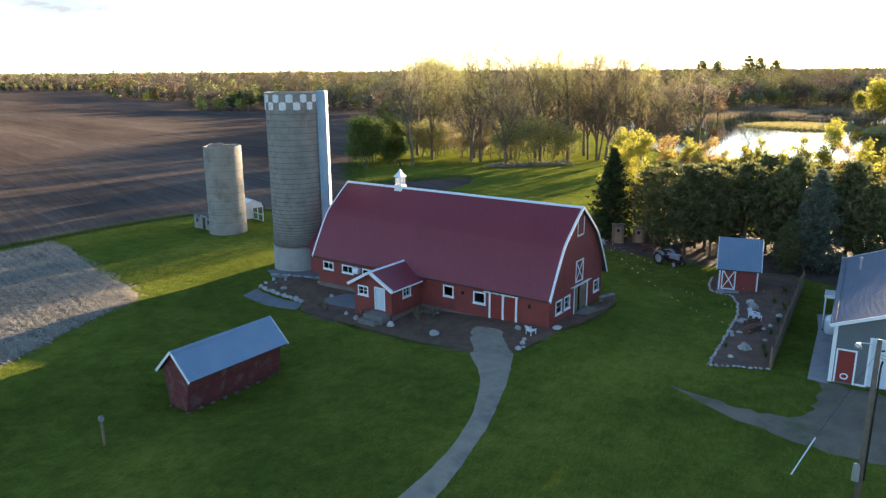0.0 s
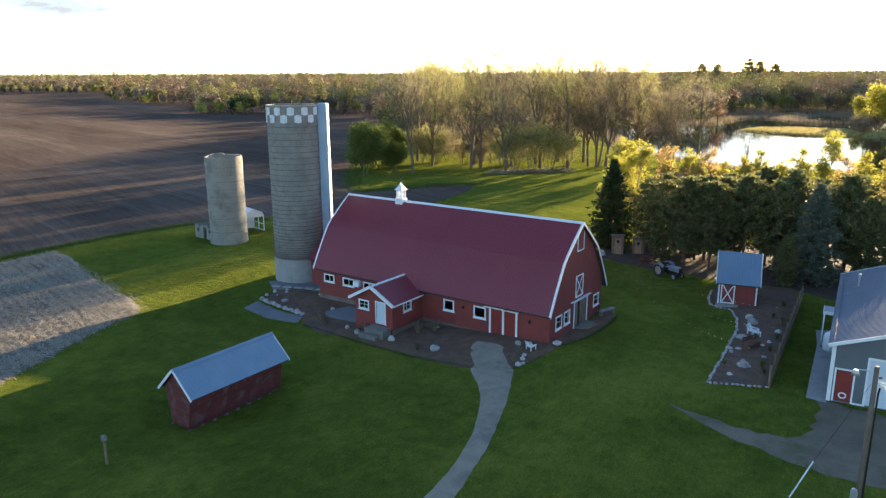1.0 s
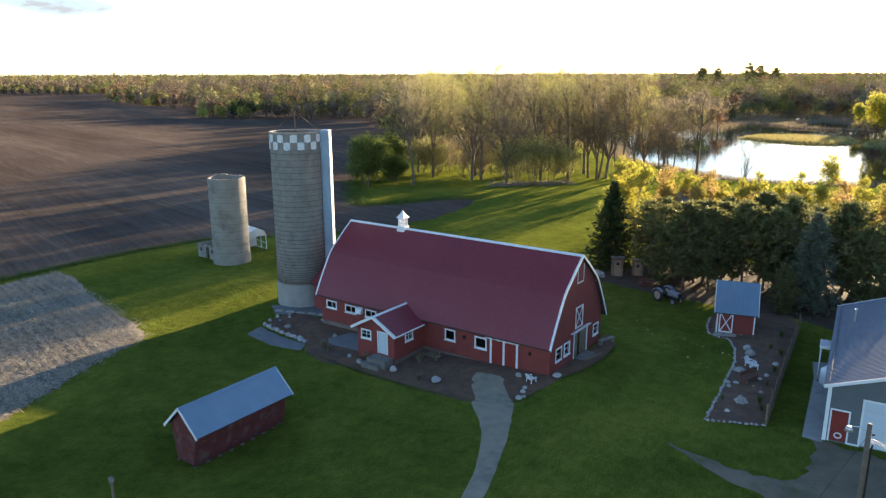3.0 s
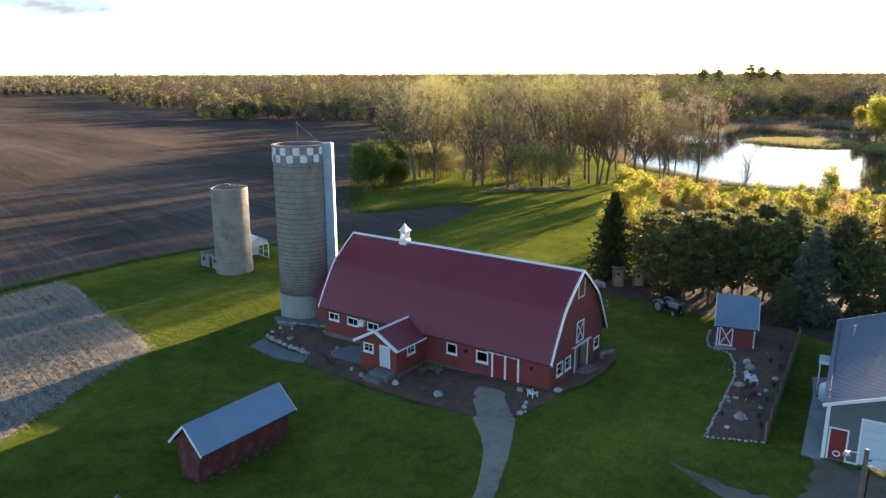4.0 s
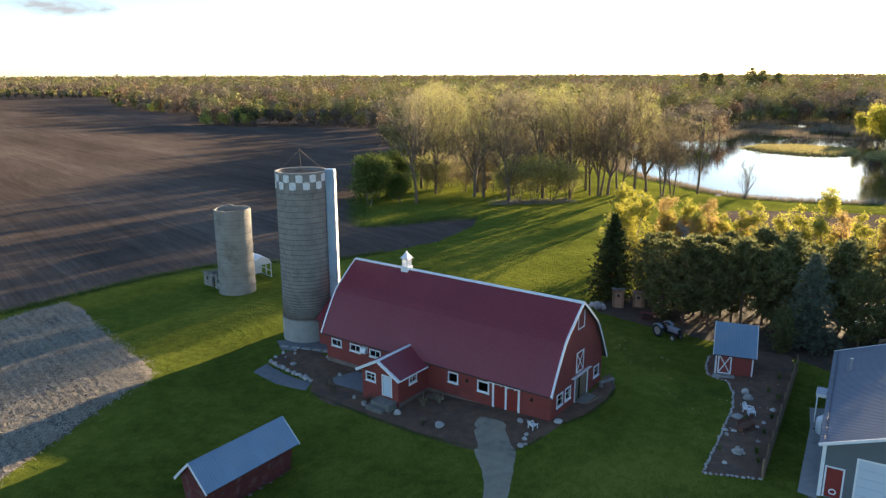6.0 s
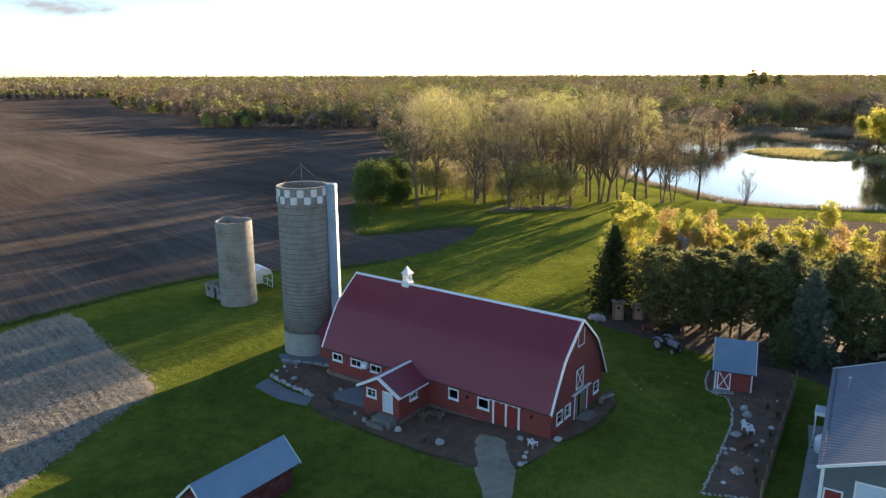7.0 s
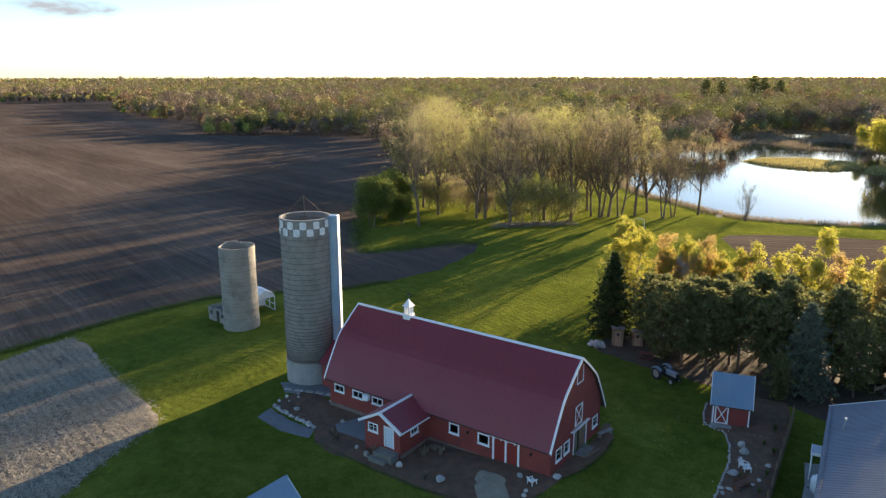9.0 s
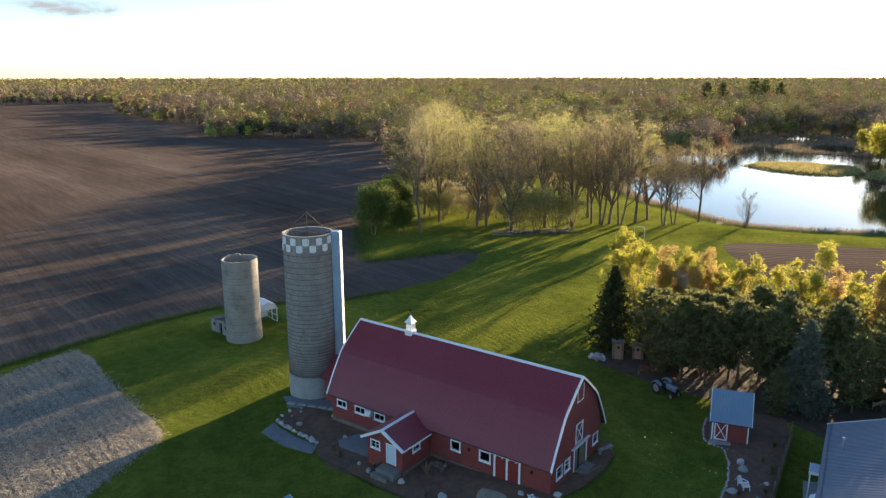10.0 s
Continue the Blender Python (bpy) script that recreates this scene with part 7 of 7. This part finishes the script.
for a, b, sag in (((12.72, 7.42, 6.7), (26.72, 14.3, 2.3), 1.12), ((12.72, 6.9, 7.1), (26.95, 9.0, 2.25), 1.62), ((12.72, 6.72, 7.15), (27.35, 4.0, 1.95), 1.45)):
    light_string(a, b, sag, 29)

# old tractor at the edge of the pines
tr = thing("old_tractor", pose(13.6, 25.2, high(13.6, 25.2), 0, 0, -24), "faded blue-grey vintage farm tractor on the grass", "tractor")


def wheel(name, r, w, at):
    ob = new(name)
    ob.parent, ob.matrix_basis = tr, at
    bm = bmesh.new()
    prof = [(r * 0.66, -w / 2), (r * 0.92, -w / 2), (r, -w / 3), (r, w / 3), (r * 0.92, w / 2), (r * 0.66, w / 2)]
    n = 28
    rings = [[bm.verts.new((math.cos(k * math.tau / n) * q * (1.02 if k % 2 else 0.985), h, math.sin(k * math.tau / n) * q * (1.02 if k % 2 else 0.985))) for k in range(n)] for q, h in prof]
    for p0, p1 in zip(rings, rings[1:] + rings[:1]):
        for k in range(n):
            bm.faces.new([p0[k], p1[k], p1[(k + 1) % n], p0[(k + 1) % n]])
    bmesh.ops.recalc_face_normals(bm, faces=bm.faces)
    part("tyre", bm, M["rubber"], ob)
    bm = bmesh.new()
    bmesh.ops.create_cone(bm, segments=20, cap_ends=True, radius1=r * 0.68, radius2=r * 0.68, depth=w * 0.5, matrix=pose(0, 0, 0, 90))
    part("rim", bm, M["steel"], ob)
    return ob


for s in (-1, 1):
    wheel("rear_wheel", 0.68, 0.32, pose(-0.95, s * 0.78, 0.68))
    wheel("front_wheel", 0.34, 0.16, pose(0.95, s * 0.62, 0.34))
    part("fender", prism(bmesh.new(), [(-1.62, 0.95), (-1.45, 1.3), (-1.0, 1.46), (-0.5, 1.32), (-0.35, 1.1), (-0.55, 1.22), (-1.0, 1.36), (-1.4, 1.22)], "y", s * 0.78 - 0.2, s * 0.78 + 0.2), M["tractor"], tr)
part("hood", boxes((-0.2, 1.25, -0.24, 0.24, 0.75, 1.3), bevel=0.07), M["tractor"], tr)
part("grille", boxes((1.255, 1.3, -0.2, 0.2, 0.78, 1.22)), M["dark"], tr)
part("chassis", boxes((-1.1, 1.15, -0.16, 0.16, 0.45, 0.76), bevel=0.03), M["dark"], tr)
part("front_axle", boxes((0.88, 1.02, -0.56, 0.56, 0.32, 0.46)), M["dark"], tr)
part("rear_axle", boxes((-1.05, -0.85, -0.66, 0.66, 0.58, 0.78)), M["dark"], tr)
part("seat", boxes((-1.05, -0.65, -0.22, 0.22, 1.0, 1.08), (-1.1, -1.02, -0.22, 0.22, 1.05, 1.35), bevel=0.02), M["rubber"], tr)
part("exhaust", tube_bm(bmesh.new(), [(0.6, 0.1, 1.28), (0.6, 0.1, 1.85)], 0.035, 8), M["dark"], tr)
wheel_bm = bmesh.new()
for k in range(14):
    a, b = k * math.tau / 14, (k + 1) * math.tau / 14
    beam(wheel_bm, (-0.45 - 0.1 * math.sin(a), 0.2 * math.cos(a), 1.35 + 0.18 * math.sin(a)), (-0.45 - 0.1 * math.sin(b), 0.2 * math.cos(b), 1.35 + 0.18 * math.sin(b)), 0.03, 0.03)
part("steering_wheel", wheel_bm, M["dark"], tr)
part("steering_column", tube_bm(bmesh.new(), [(-0.1, 0, 1.15), (-0.45, 0, 1.35)], 0.025, 6), M["dark"], tr)

# privies and things under the trees
def privy(x, y, turn, label, door, h=2.3):
    ob = thing("privy", pose(x, y, high(x, y), 0, 0, turn), label, "outhouse", "privies")
    part("front_wall", holed([(-0.65, -0.1), (0.65, -0.1), (0.65, h), (-0.65, h)], [(-0.4, 0.4, 0.1, h - 0.3)], 0.06, upright((0, -0.6, 0))), M["wood"], ob)
    for s in (-1, 1):
        part("side_wall", boxes((s * 0.65 - 0.05 * (s > 0), s * 0.65 + 0.05 * (s < 0), -0.538, 0.6, -0.1, h - 0.02)), M["wood"], ob)
    part("back_wall", boxes((-0.598, 0.598, 0.54, 0.6, -0.1, h - 0.12)), M["wood"], ob)
    d = part("door", boxes((-0.39, 0.39, -0.63, -0.57, 0.1, h - 0.31), bevel=0.01), door, ob, "pale panelled door")
    part("door_light", boxes((-0.16, 0.16, -0.64, -0.632, h - 0.85, h - 0.5)), M["dark"], d)
    part("roof", beam(bmesh.new(), (0, -0.85, h + 0.12), (0, 0.75, h - 0.1), 1.6, 0.07, (0, 0, 1)), M["grey_wood"], ob)


privy(4.8, 32.4, 26, "narrow cedar privy with a pale door", M["cedar"])
privy(6.8, 33.9, 20, "cedar privy half hidden by the pines", M["cedar"], 2.0)
tb = thing("picnic_table", pose(9.4, 30.2, high(9.4, 30.2), 0, 0, 12), "red-brown picnic table under the pines", "table")
part("tabletop", boxes((-0.9, 0.9, -0.36, 0.36, 0.7, 0.76)), M["old_red"], tb)
for s in (-1, 1):
    part("bench_board", boxes((-0.9, 0.9, s * 0.72 - 0.13, s * 0.72 + 0.13, 0.4, 0.45)), M["old_red"], tb)
    part("leg_frame", beam(beam(bmesh.new(), (s * 0.65, -0.7, 0), (s * 0.65, 0.25, 0.7), 0.07, 0.09), (s * 0.65, 0.7, 0), (s * 0.65, -0.25, 0.7), 0.07, 0.09), M["old_red"], tb)
    part("cross_beam", boxes((s * 0.65 - 0.03, s * 0.65 + 0.03, -0.8, 0.8, 0.33, 0.40)), M["old_red"], tb)
fount = thing("stone_heap", pose(2.9, 30.6, high(2.9, 30.6)), "heap of grey field stones beside the privy", "stones")
for k in range(14):
    r = 0.9 * math.sqrt(k / 14)
    part("heap_stone", boulder_mesh(k + 20, 0.3, 0.8), M["rock"], fount, at=pose(r * math.cos(k * 2.4), r * math.sin(k * 2.4), 0.15 + 0.5 * (1 - r), 0, 0, k * 40))
tl = thing("equipment_trailer", pose(32.2, 32.0, high(32.2, 32.0), 0, 0, 62), "small trailer with wooden stakes among the trees", "trailer")
part("bed", boxes((-1.4, 1.4, -0.8, 0.8, 0.55, 0.65)), M["dark"], tl)
for x in (-1.3, 0, 1.3):
    for s in (-1, 1):
        part("stake", boxes((x - 0.05, x + 0.05, s * 0.78 - 0.04, s * 0.78 + 0.04, 0.6, 1.5)), M["wood"], tl)
for s in (-1, 1):
    part("side_board", boxes((-1.4, 1.4, s * 0.82 - 0.02, s * 0.82 + 0.02, 0.85, 1.25)), M["wood"], tl)
    bm = bmesh.new()
    bmesh.ops.create_cone(bm, segments=18, cap_ends=True, radius1=0.33, radius2=0.33, depth=0.2, matrix=pose(0, s * 0.95, 0.33, 90))
    part("wheel", bm, M["rubber"], tl)
part("drawbar", beam(bmesh.new(), (1.4, 0, 0.55), (2.5, 0, 0.45), 0.1, 0.1), M["dark"], tl)
mw = thing("covered_mower", pose(30.2, 35.0, high(30.2, 35.0), 0, 0, 20), "grey covered machine parked under the trees", "machine")
part("body", boxes((-1.0, 1.0, -0.6, 0.6, 0.35, 1.05), bevel=0.12), M["tractor"], mw)
part("cover", boxes((-0.7, 0.5, -0.5, 0.5, 1.05, 1.3), bevel=0.1), M["plastic"], mw, "pale cover")
for x in (-0.7, 0.7):
    for s in (-1, 1):
        bm = bmesh.new()
        bmesh.ops.create_cone(bm, segments=16, cap_ends=True, radius1=0.3, radius2=0.3, depth=0.22, matrix=pose(x, s * 0.62, 0.3, 90))
        part("wheel", bm, M["rubber"], mw)

# beyond the young trees: grain bin, goal arch, jetty, brush heap
gbx, gby = 7.3, 49.2
gbn = thing("grain_bin", pose(gbx, gby, high(gbx, gby)), "small steel grain bin with a pale conical roof", "grain bin")
part("wall", ring_piece(1.4, 0.05, 0, math.tau, -0.2, 7.4, 32), M["steel"], gbn)
bm = bmesh.new()
bmesh.ops.create_cone(bm, segments=28, cap_ends=True, radius1=1.6, radius2=0.25, depth=1.7, matrix=pose(0, 0, 8.25))
part("roof", bm, M["concrete"], gbn)
part("roof_cap", tube_bm(bmesh.new(), [(0, 0, 9.05), (0, 0, 9.3)], 0.3, 14), M["steel"], gbn)
arch = thing("arch_frame", pose(-18.2, 99.5, high(-18.2, 99.5), 0, 0, 20), "white tubular arch on the lawn", "arch")
part("arch_tube", tube_bm(bmesh.new(), [(-1.1, 0, -0.1), (-1.1, 0, 1.9), (-0.9, 0, 2.3), (0, 0, 2.5), (0.9, 0, 2.3), (1.1, 0, 1.9), (1.1, 0, -0.1)], 0.06, 8), M["white"], arch)
jet = thing("jetty", pose(-9.8, 131.0, 0), "pale plank jetty at the pond", "jetty")
a, b = Vector((0, 0, high(-9.8, 131.0) + 0.05)), Vector((-2.6, 11.0, WATER + 0.45))
d = (b - a) / 28
for k in range(28):
    q = a + d * k
    part("plank", beam(bmesh.new(), (q.x - 0.7, q.y - 0.16, q.z), (q.x + 0.7, q.y + 0.16, q.z), 0.34, 0.05), M["grey_wood"], jet)
for k in (14, 20, 27):
    q = a + d * k
    for s in (-1, 1):
        part("pile", tube_bm(bmesh.new(), [(q.x + s * 0.65, q.y, WATER - 1.2), (q.x + s * 0.65, q.y, q.z + 0.2)], 0.07, 7), M["grey_wood"], jet)
V, F = [], []
rs = random.Random(8)
for k in range(420):
    f = rs.random()
    x, y = -45.5 + 13 * f + rs.gauss(0, 0.8), 84.5 + 12 * f + rs.gauss(0, 1.0)
    z = high(x, y) + abs(rs.gauss(0, 0.35))
    dv = np.array((rs.gauss(0, 1), rs.gauss(0, 1), rs.gauss(0, 0.25)))
    dv *= rs.uniform(0.5, 1.4) / np.linalg.norm(dv)
    p = np.array((x, y, z))
    tube_into(V, F, [p - dv, p + dv], [rs.uniform(0.03, 0.09), 0.02], 4)
tagged(arrays("brush_heap", V, F, M["pale_bark"]), "long heap of cut branches at the edge of the grove", "branches", kind="stuff")


# ---- reeds, rough grass and straw ----
def blades(name, spots, hmin, hmax, width, lean, material, label, category, floor=-99.0):
    """spots: rows of (x, y). Thin upright blades."""
    rs = np.random.default_rng(len(spots))
    xy = np.array(spots)
    n = len(xy)
    z = np.maximum(land(xy[:, 0], xy[:, 1]), floor)
    h = rs.uniform(hmin, hmax, n)
    a = rs.uniform(0, math.tau, n)
    w = width * rs.uniform(0.6, 1.3, n)
    t = rs.normal(0, lean, (n, 2)) * h[:, None]
    b0 = np.stack([xy[:, 0] - np.cos(a) * w, xy[:, 1] - np.sin(a) * w, z - 0.03], 1)
    b1 = np.stack([xy[:, 0] + np.cos(a) * w, xy[:, 1] + np.sin(a) * w, z - 0.03], 1)
    tip = np.stack([xy[:, 0] + t[:, 0], xy[:, 1] + t[:, 1], z + h], 1)
    V = np.stack([b0, b1, tip], 1).reshape(-1, 3)
    ob = arrays(name, V.tolist(), np.arange(3 * n).reshape(-1, 3).tolist(), material)
    return tagged(ob, label, category, kind="stuff")


def along(line, n, spread, seed, closed=True):
    rs = np.random.default_rng(seed)
    q = line + line[:1] if closed else line
    seg = [math.dist(a, b) for a, b in zip(q, q[1:])]
    pick = rs.choice(len(seg), n, p=np.array(seg) / sum(seg))
    f = rs.random(n)
    P, Q = np.array(q[:-1])[pick], np.array(q[1:])[pick]
    return P + (Q - P) * f[:, None] + rs.normal(0, spread, (n, 2))


near_shore = along(POND[1:13], 15000, 1.6, 1, False)
blades("shore_reeds", near_shore, 0.5, 1.5, 0.05, 0.15, M["reed"], "dry tan reeds along the pond", "reeds", WATER)
far_shore = along(POND[12:] + POND[:1], 9000, 5.0, 2, False)
blades("marsh_reeds", far_shore, 0.8, 2.2, 0.14, 0.15, M["reed"], "pale marsh reeds on the far shore", "reeds", WATER)
rs = np.random.default_rng(3)
box_xy = rs.uniform((-40, 245), (62, 298), (26000, 2))
isle_xy = box_xy[np.minimum(shore(box_xy[:, 0], box_xy[:, 1], ISLE), shore(box_xy[:, 0], box_xy[:, 1], SPIT)) < 1.0]
blades("isle_grass", isle_xy, 0.3, 0.9, 0.16, 0.3, M["marsh"], "tan marsh grass on the low island", "grass")
marsh = rs.uniform((-72, 330), (8, 452), (30000, 2))
marsh = marsh[(shore(marsh[:, 0], marsh[:, 1], POND) < 0) & (np.sin(marsh[:, 0] / 9) * np.cos(marsh[:, 1] / 14 + marsh[:, 0] / 30) > -0.15)]
blades("marsh_sedge", marsh, 0.6, 1.5, 0.16, 0.12, M["reed"], "grey-brown sedge standing in the far water", "reeds", WATER)
edge_xy = np.concatenate([along([(-54.7, -40), (-54.6, -13), (-54.2, 5), (-52, 15), (-45.5, 23), (-39, 30), (-36.5, 37)], 9000, 0.45, 4, False),
                          along([(-39.5, 69), (-44, 66), (-48, 56), (-53, 50), (-60, 56), (-75, 72)], 9000, 1.3, 5, False)])
blades("verge_grass", edge_xy, 0.15, 0.55, 0.035, 0.3, M["tuft"], "rough grass along the field edge", "grass")
lawn_edge = np.concatenate([along([(12.9, -2.2), (12.0, -4.5), (10, -5.8), (4.6, -6.5), (-2.5, -6.3), (-9, -5.6)], 5000, 0.12, 6, False), along([(13.4, 0.2), (14.3, 2.6), (14.6, 6), (14.3, 8.6)], 1800, 0.12, 7, False)])
blades("lawn_edge", lawn_edge, 0.05, 0.16, 0.02, 0.3, M["tuft"], "grass fringe where lawn meets mulch", "grass")
straw = rs.uniform((-53, -37.5), (-12, -5), (120000, 2))
straw = straw[shore(straw[:, 0], straw[:, 1], STUBBLE) < rs.normal(0, 0.45, len(straw))]
clump = 0.38 * np.sin(7.5 * (straw[:, 1] * 0.982 + straw[:, 0] * 0.191) + 0.6 * np.sin(straw[:, 0] * 0.25)) + 0.5 * np.sin(straw[:, 0] * 0.9 + 1.1 * np.sin(straw[:, 1] * 0.7)) * np.cos(straw[:, 1] * 0.8 + straw[:, 0] * 0.3)
straw = straw[clump + rs.normal(0, 0.5, len(straw)) > -0.1]
n = len(straw)
a = rs.uniform(0, math.tau, n)
L, w = rs.uniform(0.10, 0.34, n), rs.uniform(0.012, 0.03, n)
z = land(straw[:, 0], straw[:, 1]) + 0.13 + rs.uniform(0, 0.08, n)
c, s = np.cos(a), np.sin(a)
tilt = rs.normal(0, 0.25, n) * L
V = np.stack([np.stack([straw[:, 0] - c * L - s * w, straw[:, 1] - s * L + c * w, z - tilt], 1), np.stack([straw[:, 0] - c * L + s * w, straw[:, 1] - s * L - c * w, z - tilt], 1),
              np.stack([straw[:, 0] + c * L + s * w, straw[:, 1] + s * L - c * w, z + tilt], 1), np.stack([straw[:, 0] + c * L - s * w, straw[:, 1] + s * L + c * w, z + tilt], 1)], 1).reshape(-1, 3)
tagged(arrays("straw_litter", V.tolist(), np.arange(4 * n).reshape(-1, 4).tolist(), M["straw"]), "chopped corn stalks littering the stubble", "straw", kind="stuff")
